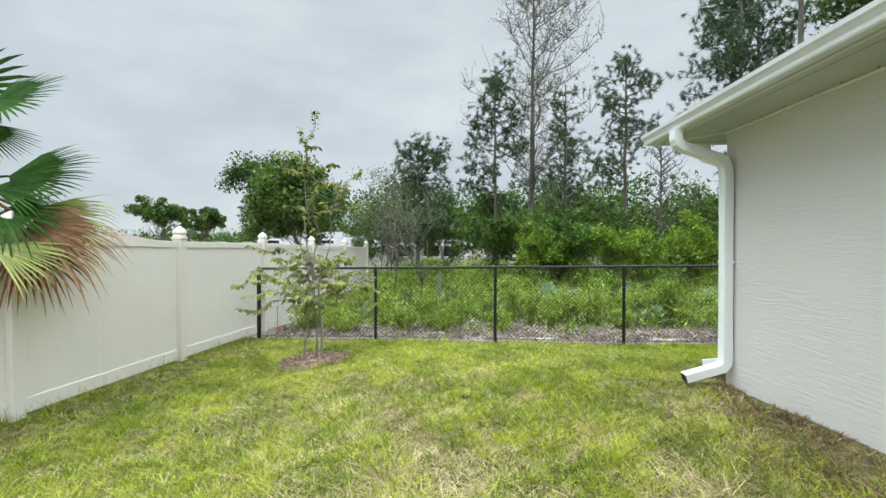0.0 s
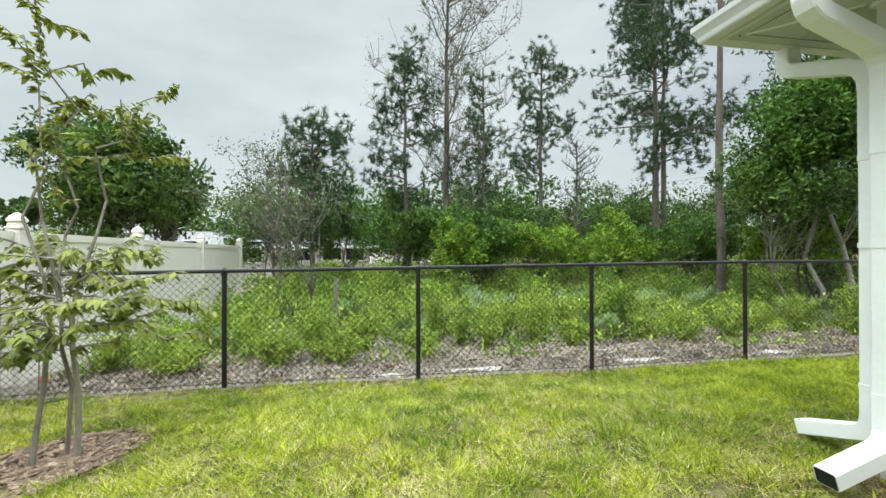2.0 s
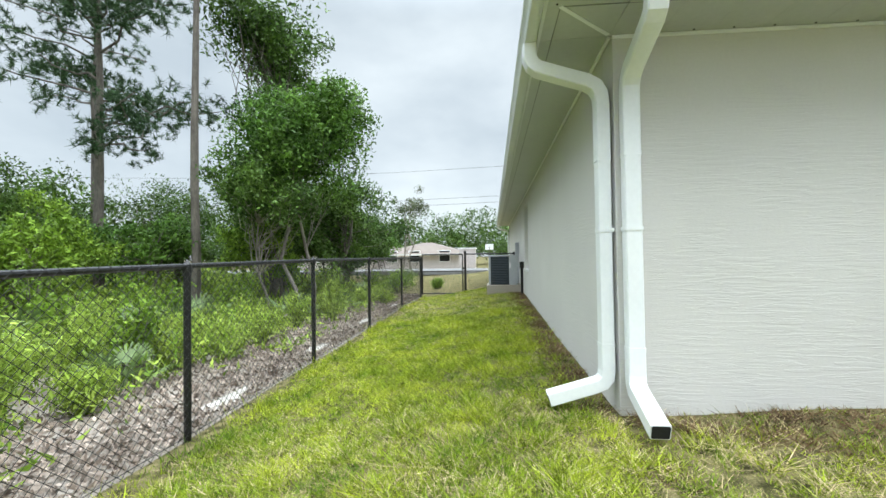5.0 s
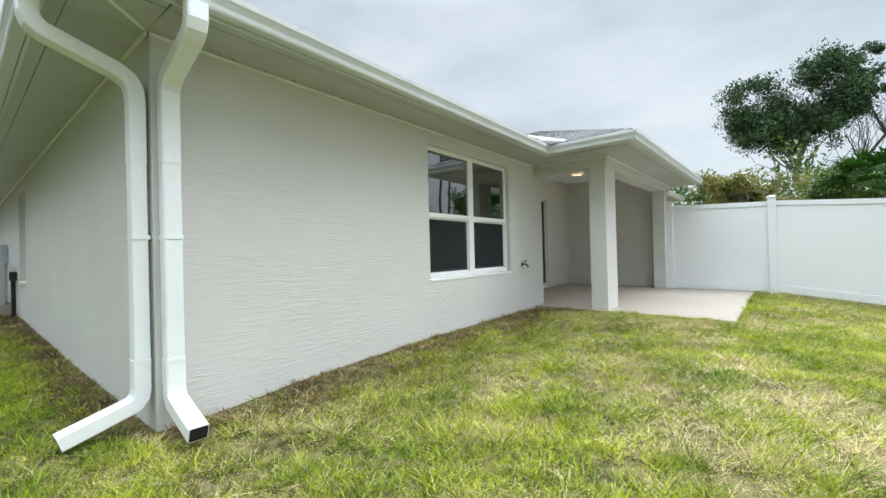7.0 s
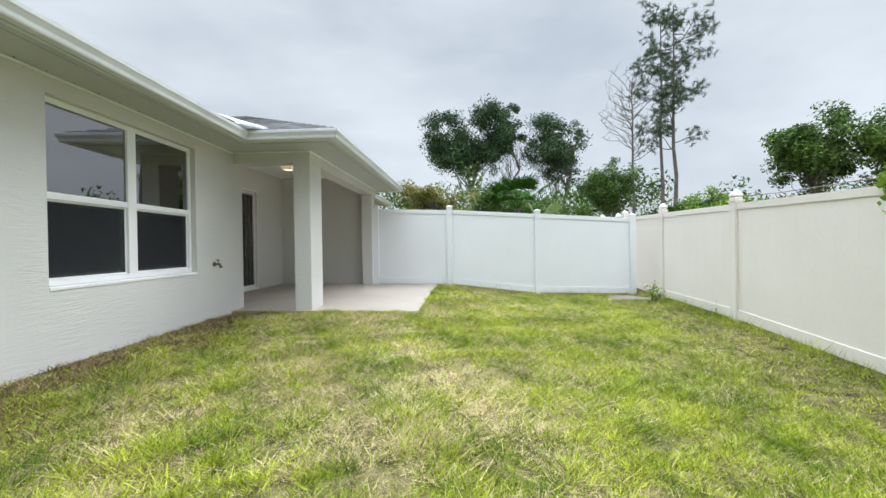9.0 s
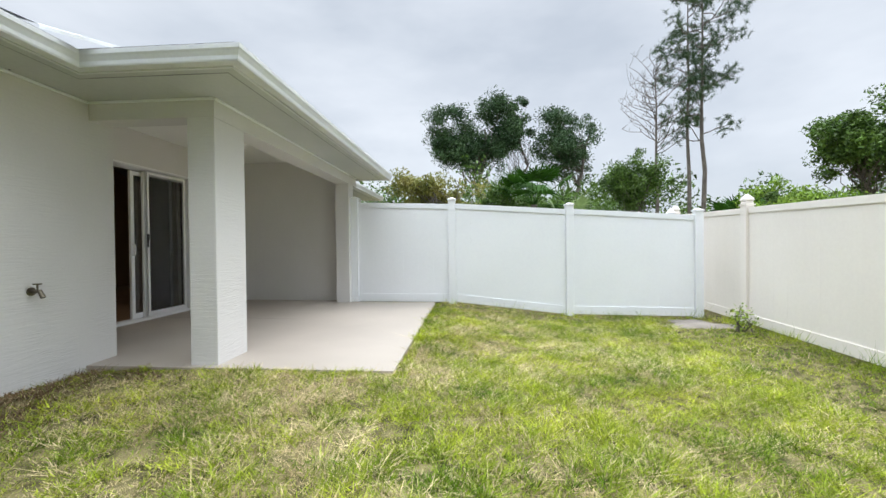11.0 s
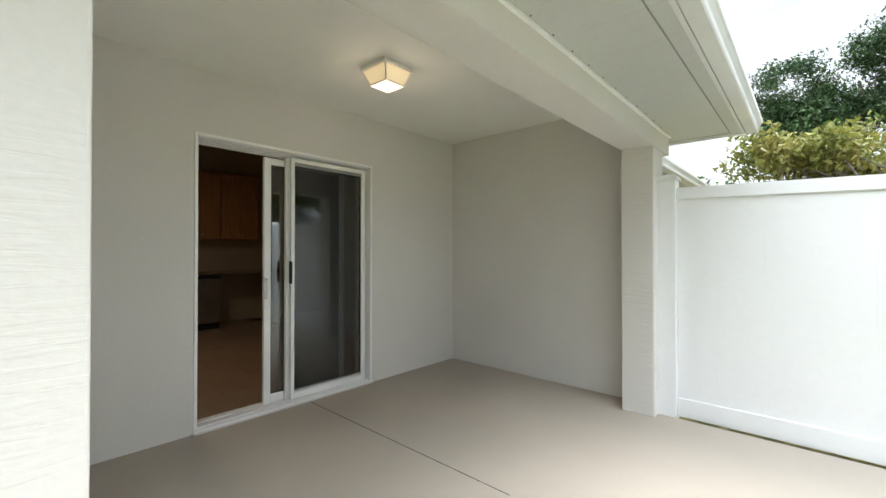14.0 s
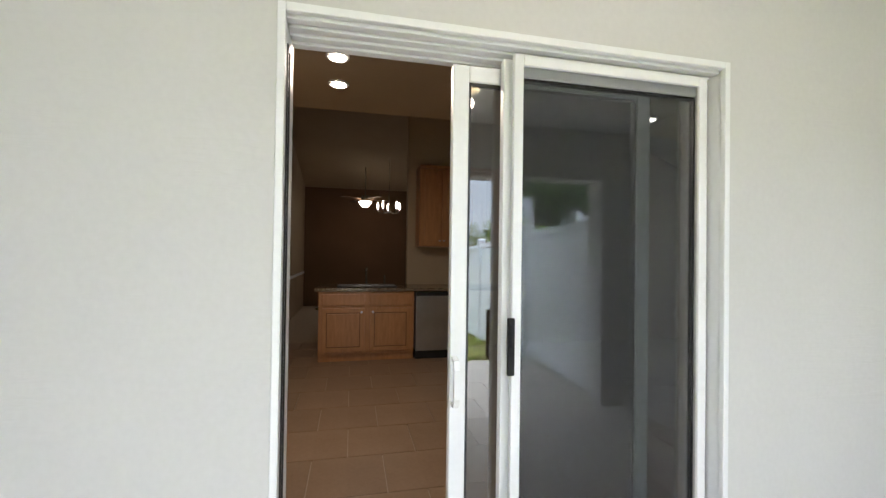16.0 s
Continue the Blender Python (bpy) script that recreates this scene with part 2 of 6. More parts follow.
def ground_z(x, y):
    """Height of the land: falls from the house to the fence lines."""
    x, y = np.asarray(x, dtype=float), np.asarray(y, dtype=float)
    near = -0.10 + 0.05 * smooth01(-y, 0, 5) + 0.06 * smooth01(x, 0, 8) - 0.03
    fall = 0.33 * smooth01(y, 0.1, 3.1)
    fall_w = (0.22 + 0.10 * smooth01(y, -6.5, -2.0)) * smooth01(-x, 2.2, 5.2)
    z = near - np.maximum(fall, fall_w) + 0.037 * smooth01(-y, 4.2, 5.0) * smooth01(x, -3.3, -2.5) * (1 - smooth01(x, -0.4, 0.6))
    z = z - 0.10 * smooth01(y, 3.2, 6) + 0.12 * smooth01(y, 7, 14)
    z = z + 0.05 * smooth01(x, -1.1, -0.1) * smooth01(-y, 0.1, 1.2) * (1 - smooth01(-y, 4.5, 5.15))
    return z + 0.012 * np.sin(1.7 * x + 0.6 * y) * np.cos(1.3 * y - 0.4 * x)


# ---- house shell ----
SOFF, EAVE, EAVE_P = 2.21, 0.45, 0.50
WIN = (-4.405, -2.57, 0.585, 2.06)
SKEW = 2.6  # the back wall runs slightly out of square with the patio
BACK = pose(0, 0, 0, 0, 0, SKEW)
SK = math.tan(radians(SKEW))
SWIN = (6.2, 7.1, 0.55, 2.0)
DOOR = (-8.065, -6.56, -0.02, 2.05)
LX0, LX1, LY0, LY1 = -0.87, 1.36, -9.265, -5.50
BEAM = 2.05
structure("wall_back", boxes(*wall_rows("x", 0, 0.2, -5.52, -0.01, -0.6, 2.3, [WIN])), M_STUCCO, "light greige stucco back wall with trowel ridges").matrix_basis = BACK
structure("wall_side", boxes(*wall_rows("y", -0.2, 0, 0.2, 16, -0.6, 2.3, [SWIN])), M_STUCCO, "light greige stucco side wall")
structure("wall_patio_return", boxes((0.44, LY1, -0.6, LX1, LY1 + 0.2, 2.6)), M_STUCCO_S, "short stucco return wall of the covered patio")
structure("wall_patio_rear", boxes(*wall_rows("x", LX1, LX1 + 0.2, LY0 - 0.2, LY1 + 0.2, -0.6, 2.7, [DOOR])), M_STUCCO_S, "stucco wall with the sliding door")
structure("wall_patio_end", boxes((-0.63, LY0 - 0.2, -0.6, LX1, LY0, 2.7), (0, -13, -0.6, 0.2, LY0 - 0.2, 2.3)), M_STUCCO_S, "stucco end wall of the covered patio")
structure("wall_far", boxes((0.2, -13, -0.6, 16, -12.8, 2.3), (15.8, -12.8, -0.6, 16, -0.2, 2.3)), M_STUCCO, "stucco walls closing the house")
structure("column_patio", boxes((-0.87, -5.72, -0.6, -0.63, -5.27, BEAM), bevel=0.008), M_STUCCO, "square stucco column of the covered patio")
structure("pilaster_patio", boxes((-0.87, LY0, -0.6, -0.63, -9.0, BEAM), bevel=0.008), M_STUCCO, "stucco pilaster beside the white fence")
structure("beam_patio", boxes((-0.87, LY0 - 0.2, BEAM, -0.63, -5.27, 2.5), (-0.63, -5.47, BEAM, 0.245, -5.27, 2.5), (0.245, -5.49, 2.3, 0.45, -5.202, 2.5)), M_STUCCO, "stucco beam over the patio opening")
structure("ceiling_patio", boxes((-0.87, LY0 - 0.2, 2.5, LX1 + 0.2, LY1 + 0.2, 2.56)), M_CEIL, "white painted patio ceiling")

# ---- slab, soffits, gutters, roof ----
slab_bm = bmesh.new()
for sx0, sx1, sy0 in ((-2.36, -0.87, -9.10), (-0.87, LX1, LY0)):
    za, zb = -0.03 * (LX1 - sx0) / 3.72, -0.03 * (LX1 - sx1) / 3.72
    vs = [slab_bm.verts.new((x, y, z)) for x, zt_ in ((sx0, za), (sx1, zb)) for y in (sy0, -5.20) for z in (-0.35, zt_)]
    for q in ((0, 1, 3, 2), (4, 6, 7, 5), (0, 4, 5, 1), (2, 3, 7, 6), (0, 2, 6, 4), (1, 5, 7, 3)):
        slab_bm.faces.new([vs[i] for i in q])
structure("patio_slab", slab_bm, M_CONC, "tan painted concrete patio slab")
for jy in (-7.41,):
    bm = bmesh.new()
    bm.faces.new([bm.verts.new((x, y, -0.03 * (LX1 - x) / 3.72 + 0.0008)) for x, y in ((-0.6, jy - 0.003), (LX1 - 0.03, jy - 0.003), (LX1 - 0.03, jy + 0.003), (-0.6, jy + 0.003))])
    structure("slab_joint", bm, M_DARK, "saw-cut joint in the slab")


def soffit(name, x0, y0, x1, y1, along, step=0.30):
    """A run of soffit panels with vee joints, a row of small nail heads beside the wall."""
    lo, hi = (x0, x1) if along == "x" else (y0, y1)
    n = max(1, round((hi - lo) / step))
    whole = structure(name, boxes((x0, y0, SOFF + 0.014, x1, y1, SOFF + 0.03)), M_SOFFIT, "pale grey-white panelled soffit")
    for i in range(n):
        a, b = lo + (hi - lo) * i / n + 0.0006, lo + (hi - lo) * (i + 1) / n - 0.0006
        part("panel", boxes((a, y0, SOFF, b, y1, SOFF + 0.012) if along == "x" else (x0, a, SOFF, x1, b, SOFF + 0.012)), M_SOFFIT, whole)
    return whole


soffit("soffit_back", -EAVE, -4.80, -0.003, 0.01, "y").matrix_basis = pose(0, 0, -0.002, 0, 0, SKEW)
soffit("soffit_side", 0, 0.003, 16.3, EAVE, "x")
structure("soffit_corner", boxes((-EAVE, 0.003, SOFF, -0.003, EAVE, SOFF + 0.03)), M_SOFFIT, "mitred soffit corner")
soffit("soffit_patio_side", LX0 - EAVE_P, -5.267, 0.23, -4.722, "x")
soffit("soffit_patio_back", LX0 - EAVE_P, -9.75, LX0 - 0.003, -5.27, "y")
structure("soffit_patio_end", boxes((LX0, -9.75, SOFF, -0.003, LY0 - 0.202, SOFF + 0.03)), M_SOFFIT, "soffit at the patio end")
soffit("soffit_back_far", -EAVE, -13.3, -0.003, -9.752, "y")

# fascia and gutter along the eave line; the section is an ogee trough
OGEE = [(0, 0), (0.070, 0.0), (0.076, 0.011), (0.079, 0.036), (0.092, 0.063), (0.101, 0.077), (0.103, 0.106), (0.096, 0.110), (0.089, 0.106), (0.089, 0.097), (0.010, 0.097), (0.0, 0.106)]
EAVE_LINE = [(16.4, EAVE), (-EAVE, EAVE), (-EAVE + SK * 4.72, -4.72), (LX0 - EAVE_P, -4.72), (LX0 - EAVE_P, -9.75), (-EAVE, -9.75), (-EAVE, -13.4)]


def offset_line(line, d):
    """The eave line moved outward (to the right of its run) by d, with mitred corners."""
    out = []
    for i, p in enumerate(line):
        ns = []
        for a, b in ((i - 1, i), (i, i + 1)):
            if a >= 0 and b < len(line):
                v = Vector(line[b]) - Vector(line[a])
                v.normalize()
                ns.append(Vector((v.y, -v.x)))
        if len(ns) == 2:
            out.append((p[0] + (ns[0].x + ns[1].x) * d, p[1] + (ns[0].y + ns[1].y) * d))
        else:
            out.append((p[0] + ns[0].x * d, p[1] + ns[0].y * d))
    return out


def eave_sweep(section, z, only=None):
    bm = bmesh.new()
    rings = []
    lines = [offset_line(EAVE_LINE, u) for u, v in section]
    for i in range(len(EAVE_LINE)):
        rings.append([bm.verts.new((lines[k][i][0], lines[k][i][1], z + section[k][1])) for k in range(len(section))])
    if only is not None:
        for ring in rings[:only] + rings[only + 2:]:
            for q in ring:
                bm.verts.remove(q)
        rings = rings[only:only + 2]
    for a, b in zip(rings, rings[1:]):
        for k in range(len(section)):
            bm.faces.new((a[k], a[(k + 1) % len(section)], b[(k + 1) % len(section)], b[k]))
    bm.faces.new(rings[0])
    bm.faces.new(rings[-1][::-1])
    return bm


structure("soffit_groove", eave_sweep([(-0.098, -0.0035), (-0.092, -0.0035), (-0.092, 0.004), (-0.098, 0.004)], SOFF), M_GREY_SEAM, "dark seam along the soffit edge")
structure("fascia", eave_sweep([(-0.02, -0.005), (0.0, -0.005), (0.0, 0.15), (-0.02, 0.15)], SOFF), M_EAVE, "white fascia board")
gutter = thing("gutter", "white aluminium ogee gutter along the eaves", "gutter")
for k in range(len(EAVE_LINE) - 1):
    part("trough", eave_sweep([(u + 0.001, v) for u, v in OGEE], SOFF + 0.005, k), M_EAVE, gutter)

structure("trim_back", boxes((-0.020, -5.26, SOFF - 0.022, -0.001, -0.004, SOFF - 0.0045), bevel=0.003), M_GUTTER, "white channel between soffit and back wall").matrix_basis = BACK
structure("trim_side", boxes((0.0, 0.001, SOFF - 0.020, 16.0, 0.020, SOFF - 0.001), bevel=0.003), M_GUTTER, "white channel between soffit and side wall")
structure("trim_patio", boxes((LX0 - 0.020, -9.46, SOFF - 0.020, LX0 - 0.001, -5.27, SOFF - 0.001), (LX0, -5.2685, SOFF - 0.020, 0.22, -5.2505, SOFF - 0.001), bevel=0.003), M_GUTTER, "white channel between soffit and patio beam")
structure("trim_mitre", sweep(bmesh.new(), [(-0.02, 0.02, SOFF - 0.003), (-EAVE + 0.09, EAVE - 0.09, SOFF - 0.003)], [(-0.012, -0.002), (0.012, -0.002), (0.012, 0.002), (-0.012, 0.002)], (1, 1, 0)), M_GUTTER, "mitre strip in the soffit corner")

# hip roofs, with courses of shingles as small steps
S, ZR = 0.40, SOFF + 0.14


def roof_plane(bm, e0, e1, r0, r1, courses):
    """Courses between the eave edge e0-e1 and the ridge edge r0-r1, each lapping the one below."""
    e0, e1, r0, r1 = [Vector(v) for v in (e0, e1, r0, r1)]
    nrm = (e1 - e0).cross(r0 - e0).normalized()
    if nrm.z < 0:
        nrm = -nrm
    for i in range(courses):
        a, b = i / courses, min(1, (i + 1.05) / courses)
        q = [e0.lerp(r0, a) + nrm * 0.012, e1.lerp(r1, a) + nrm * 0.012, e1.lerp(r1, b), e0.lerp(r0, b)]
        low = [e0.lerp(r0, a), e1.lerp(r1, a)]
        v = [bm.verts.new(p) for p in q + low]
        bm.faces.new(v[:4])
        bm.faces.new((v[4], v[5], v[1], v[0]))
    return bm


bm = bmesh.new()
ex0, ex1, ey0, ey1 = -EAVE - 0.03, 16.4, -13.4, EAVE + 0.03
hw = (ey1 - ey0) / 2
zt = ZR + hw * S
ra, rb = (ex0 + hw, (ey0 + ey1) / 2, zt), (ex1 - hw, (ey0 + ey1) / 2, zt)
# the back slope stops either side of the patio roof near the eave
for i in range(46):
    a, b = i / 46, min(1, (i + 1.05) / 46)
    rows = []
    for u, dz in ((a, 0.012), (b, 0.0)):
        rows.append((ex0 + hw * u, ey0 + hw * u, ey1 - hw * u, ZR + hw * S * u + dz))
    spans = [(0, 1)] if a > 0.30 else [(0, 2), (3, 1)]
    for s0, s1 in spans:
        q = []
        for x, lo, hi, z in rows:
            ys = (lo, hi, -9.80, -4.66)
            slew = SK * 4.7 * max(0.0, 1 - (x - ex0) / hw / 0.3)
            q.append([(x + (slew if s0 == 3 else 0), ys[s0], z), (x, ys[s1], z)])
        vs = [bm.verts.new(p) for p in (q[0][0], q[0][1], q[1][1], q[1][0])]
        bm.faces.new(vs)
roof_plane(bm, (ex0, ey1, ZR), (ex1, ey1, ZR), ra, rb, 46)
roof_plane(bm, (ex1, ey0, ZR), (ex0, ey0, ZR), rb, ra, 46)
roof_plane(bm, (ex1, ey1, ZR), (ex1, ey0, ZR), rb, rb, 46)
structure("roof_main", bm, M_SHINGLE, "grey asphalt shingle hip roof")
bm = bmesh.new()
px0, py0, py1 = LX0 - EAVE_P - 0.03, -9.78, -4.69
ph = (py1 - py0) / 2
pz = ZR + ph * S
pr, pe = (px0 + ph, (py0 + py1) / 2, pz), (px0 + ph + 3, (py0 + py1) / 2, pz)
roof_plane(bm, (px0, py0, ZR), (px0, py1, ZR), pr, pr, 17)
roof_plane(bm, (px0, py1, ZR), (px0 + 3.4, py1, ZR), pr, pe, 17)
roof_plane(bm, (px0, py0, ZR), (px0 + 3.4, py0, ZR), pr, pe, 17)
structure("roof_patio", bm, M_SHINGLE, "grey asphalt shingle roof over the patio")
bm = bmesh.new()
v = [bm.verts.new(p) for p in ((-0.30, -4.40, ZR + 0.03), (-0.55, -4.72, ZR + 0.03), (0.50, -4.72, ZR + 0.36), (0.32, -4.25, ZR + 0.30), (-0.30, -4.40, ZR + 0.005), (-0.55, -4.72, ZR + 0.005))]
bm.faces.new(v[:4])
bm.faces.new((v[4], v[5], v[1], v[0]))
structure("roof_flashing", bm, M_GUTTER, "white metal valley flashing")

# ---- ground: one sheet to the horizon ----
M_SOIL = material("sandy_soil", (0.16, 0.135, 0.11), (0.36, 0.32, 0.28), rough=0.95, scale=1.6, fine=45, bump=0.6, dist=0.02)


def lawn_mask(x, y):
    """1 on the mown lawn, 0 on the rough ground past the wire fence."""
    return 1 - smooth01(y + 0.12 * np.sin(2.3 * x) + 0.08 * np.sin(5.1 * x + 1), 2.75, 3.05)


M_LAWN = material("lawn_soil", (0.04, 0.04, 0.014), (0.27, 0.235, 0.11), rough=0.95, scale=9, fine=150, bump=0.8, dist=0.02, spec=0.1, spread=(0.38, 0.62))
gx = np.concatenate([np.array([-900, -400, -150, -70, -40, -25, -18]), np.arange(-14, 26.01, 0.25), np.array([30, 36, 45, 60, 90, 180, 400, 900])])
gy = np.concatenate([np.array([-900, -400, -150, -70, -40, -25, -18]), np.arange(-14, 22.01, 0.25), np.array([26, 32, 40, 55, 90, 180, 400, 900])])
GX, GY = np.meshgrid(gx, gy, indexing="ij")
GZ = ground_z(GX, GY)
gi = np.arange(GX.size).reshape(GX.shape)
gf = np.stack([gi[:-1, :-1], gi[1:, :-1], gi[1:, 1:], gi[:-1, 1:]], axis=-1).reshape(-1, 4)
gc = (GX[:-1, :-1].ravel() + 0.125, GY[:-1, :-1].ravel() + 0.125)
ground = raw_mesh("ground", np.stack([GX, GY, GZ], axis=-1).reshape(-1, 3), gf, M_SOIL)
ground.data.materials.append(M_LAWN)
ground.data.polygons.foreach_set("material_index", ((gc[1] < 2.9) | (gc[0] > 10.6)).astype(np.int32))
ground.data.polygons.foreach_set("use_smooth", [True] * len(gf))
tagged(ground, "mown lawn with sandy leaf-littered ground past the wire fence", "", "", "structure")

# ---- vinyl fences ----
def gz(x, y):
    return float(ground_z(x, y))


def vinyl_post(name, mat, x, y, top, label, turn=0.0, gothic=True):
    base = gz(x, y) - 0.1
    t = thing(name, label, "fence post", mat.name, (x, y, base), turn)
    h = top - base
    part("shaft", boxes((-0.0635, -0.0635, 0, 0.0635, 0.0635, h), bevel=0.004), mat, t)
    bm = boxes((-0.075, -0.075, h, 0.075, 0.075, h + 0.025), bevel=0.004)
    if gothic:
        prof = [(0.058, 0.025), (0.060, 0.05), (0.050, 0.062), (0.066, 0.085), (0.062, 0.11), (0.040, 0.145), (0.012, 0.175), (0.0, 0.18)]
        rings = []
        for r, zz in prof:
            rings.append([bm.verts.new((r * sx, r * sy, h + zz)) for sx, sy in ((-1, -1), (1, -1), (1, 1), (-1, 1))])
        for a, b in zip(rings, rings[1:]):
            for i in range(4):
                bm.faces.new((a[i], a[(i + 1) % 4], b[(i + 1) % 4], b[i]))
    else:
        v = [bm.verts.new((sx * 0.07, sy * 0.07, h + 0.025)) for sx, sy in ((-1, -1), (1, -1), (1, 1), (-1, 1))]
        c = bm.verts.new((0, 0, h + 0.055))
        for i in range(4):
            bm.faces.new((v[i], v[(i + 1) % 4], c))
    part("cap", bm, mat, t)
    return t


def vinyl_panel(mat, p, q, top0, top1, label, group):
    """A panel between posts p and q: rails above and below, tongue-and-groove boards between."""
    p, q = Vector(p), Vector(q)
    d = q - p
    L = d.length - 0.13
    ang = math.degrees(math.atan2(d.y, d.x))
    o = p + d.normalized() * 0.065
    b0, b1 = gz(p.x, p.y) + 0.03, gz(q.x, q.y) + 0.03
    t = thing("vinyl_fence", label, "fence", group, (o.x, o.y, 0), ang)

    def slanted(x0, x1, za, zb, ha, hb, w, bevel=0.004):
        bm = bmesh.new()
        vs = [bm.verts.new((x, y, z)) for x, lo, hi in ((x0, za, za + ha), (x1, zb, zb + hb)) for y in (-w, w) for z in (lo, hi)]
        fs = [bm.faces.new([vs[i] for i in k]) for k in ((0, 1, 3, 2), (4, 6, 7, 5), (0, 4, 5, 1), (2, 3, 7, 6), (0, 2, 6, 4), (1, 5, 7, 3))]
        if bevel:
            bmesh.ops.bevel(bm, geom=list(bm.edges), offset=bevel, segments=2, affect="EDGES")
        return bm
    part("top_rail", slanted(0, L, top0 - 0.09, top1 - 0.09, 0.09, 0.09, 0.025), mat, t)
    part("bottom_rail", slanted(0, L, b0, b1, 0.14, 0.14, 0.025), mat, t)
    n = max(1, round(L / 0.28))
    for i in range(n):
        u, w = i / n, (i + 1) / n
        za, zb = b0 + (b1 - b0) * u + 0.13, b0 + (b1 - b0) * w + 0.13
        ta, tb = top0 + (top1 - top0) * u - 0.085, top0 + (top1 - top0) * w - 0.085
        part("board", slanted(u * L + 0.0001, w * L - 0.0001, za, zb, ta - za, tb - zb, 0.011, 0.0006), mat, t)
    return t


def almond_x(y):
    return -6.55 + 0.075 * y


AL_Y = [9.4, 7.5, 5.5, 3.5, 1.49, -0.49, -3.2, -5.91, -8.58, -11.2, -13.6]


def almond_top(y):
    return 1.245 - (0.026 if y < 1.5 else 0.014) * (y - 0.5)


for y in AL_Y:
    vinyl_post("fence_post", M_VINYL_B, almond_x(y), y, almond_top(y) + 0.03, "almond vinyl fence post with a pointed gothic cap", 4.3)
for a, b in zip(AL_Y, AL_Y[1:]):
    vinyl_panel(M_VINYL_B, (almond_x(a), a), (almond_x(b), b), almond_top(a), almond_top(b), "almond vinyl privacy fence panel", "almond fence panels")
WH = [(-0.93, 1.73), (-2.65, 1.68), (-4.66, 1.555), (-6.78, 1.42)]
for x, top in WH:
    vinyl_post("fence_post", M_VINYL_W, x, -9.17, top + 0.06, "white vinyl fence post with a flat pyramid cap", gothic=False)
for (a, ta), (b, tb) in zip(WH, WH[1:]):
    vinyl_panel(M_VINYL_W, (a, -9.17), (b, -9.17), ta, tb, "white vinyl privacy fence panel", "white fence panels")

vinyl_post("fence_post", M_VINYL_W, -7.0, -10.6, 1.46, "white vinyl post of the neighbouring fence with a pointed cap")

# ---- chain-link fence ----
CL_X = [-6.09, -4.01, -1.96, 0.155, 2.30, 4.645, 7.33, 10.05]
CL_Y = 2.99


def rail_z(x):
    return 0.835 if x > 2.3 else 0.755 + (x + 6.09) / 8.39 * 0.08


def wire_mesh(name, p, q, za, zb, ta, tb, parent):
    """Diamond wire between two posts, as two families of thin slanting wires."""
    p, q = Vector((*p, 0)), Vector((*q, 0))
    L = (q - p).length
    d = (q - p).normalized()
    s = Vector((-d.y, d.x, 0))
    H = max(ta, tb) - min(za, zb)
    step, r = 0.0707, 0.0021
    V, F = [], []
    for fam in (1, -1):
        k = -H
        while k < L + H:
            u0, u1 = (k, k + H) if fam > 0 else (k + H, k)
            lo, hi = 0.0, 1.0
            for a, b in ((u0, u1),):
                if b != a:
                    t0, t1 = (0 - a) / (b - a), (L - a) / (b - a)
                    lo, hi = max(lo, min(t0, t1)), min(hi, max(t0, t1))
            if hi - lo > 0.02:
                ends = []
                for t in (lo, hi):
                    u = u0 + (u1 - u0) * t
                    b0, b1 = za + (zb - za) * u / L, ta + (tb - ta) * u / L
                    ends.append(p + d * u + s * (0.002 * fam) + Vector((0, 0, b0 + (b1 - b0) * t)))
                ax = (ends[1] - ends[0]).normalized()
                n1 = ax.cross(s).normalized()
                i = len(V)
                for e in ends:
                    V += [e + s * r, e - s * r * 0.5 + n1 * r * 0.87, e - s * r * 0.5 - n1 * r * 0.87]
                F += [(i, i + 1, i + 4, i + 3), (i + 1, i + 2, i + 5, i + 4), (i + 2, i, i + 3, i + 5)]
            k += step
    return raw_mesh(name, [tuple(v) for v in V], F, M_BLACK, parent)


def link_post(x, y, top, thick=0.026, name="fence_post"):
    base = gz(x, y) - 0.1
    t = thing(name, "black coated steel chain-link fence post", "fence post", "chain-link posts", (x, y, base))
    part("pipe", rod(bmesh.new(), (0, 0, 0), (0, 0, top - base), thick, n=12), M_BLACK, t)
    bm = rod(bmesh.new(), (0, 0, top - base - 0.05), (0, 0, top - base + 0.012), thick + 0.006, n=12)
    rod(bm, (0, 0, top - base + 0.012), (0, 0, top - base + 0.04), thick + 0.004, 0.008, n=12)
    part("cap", bm, M_BLACK, t)
    return t


for x in CL_X:
    link_post(x, CL_Y, rail_z(x), 0.036 if x in (-6.09, 10.05) else 0.026)
for a, b in zip(CL_X, CL_X[1:]):
    t = thing("chain_link_fence", "black chain-link fence panel with a top rail", "fence", "chain-link panels", (0, 0, 0))
    part("top_rail", rod(bmesh.new(), (a, CL_Y, rail_z(a)), (b, CL_Y, rail_z(b)), 0.021, n=10), M_BLACK, t)
    part("tension_wire", rod(bmesh.new(), (a, CL_Y - 0.025, gz(a, CL_Y) + 0.05), (b, CL_Y - 0.025, gz(b, CL_Y) + 0.05), 0.003, n=5), M_BLACK, t)
    wire_mesh("wire_mesh", (a, CL_Y - 0.028), (b, CL_Y - 0.028), gz(a, CL_Y) + 0.01, gz(b, CL_Y) + 0.01, rail_z(a) + 0.02, rail_z(b) + 0.02, t)

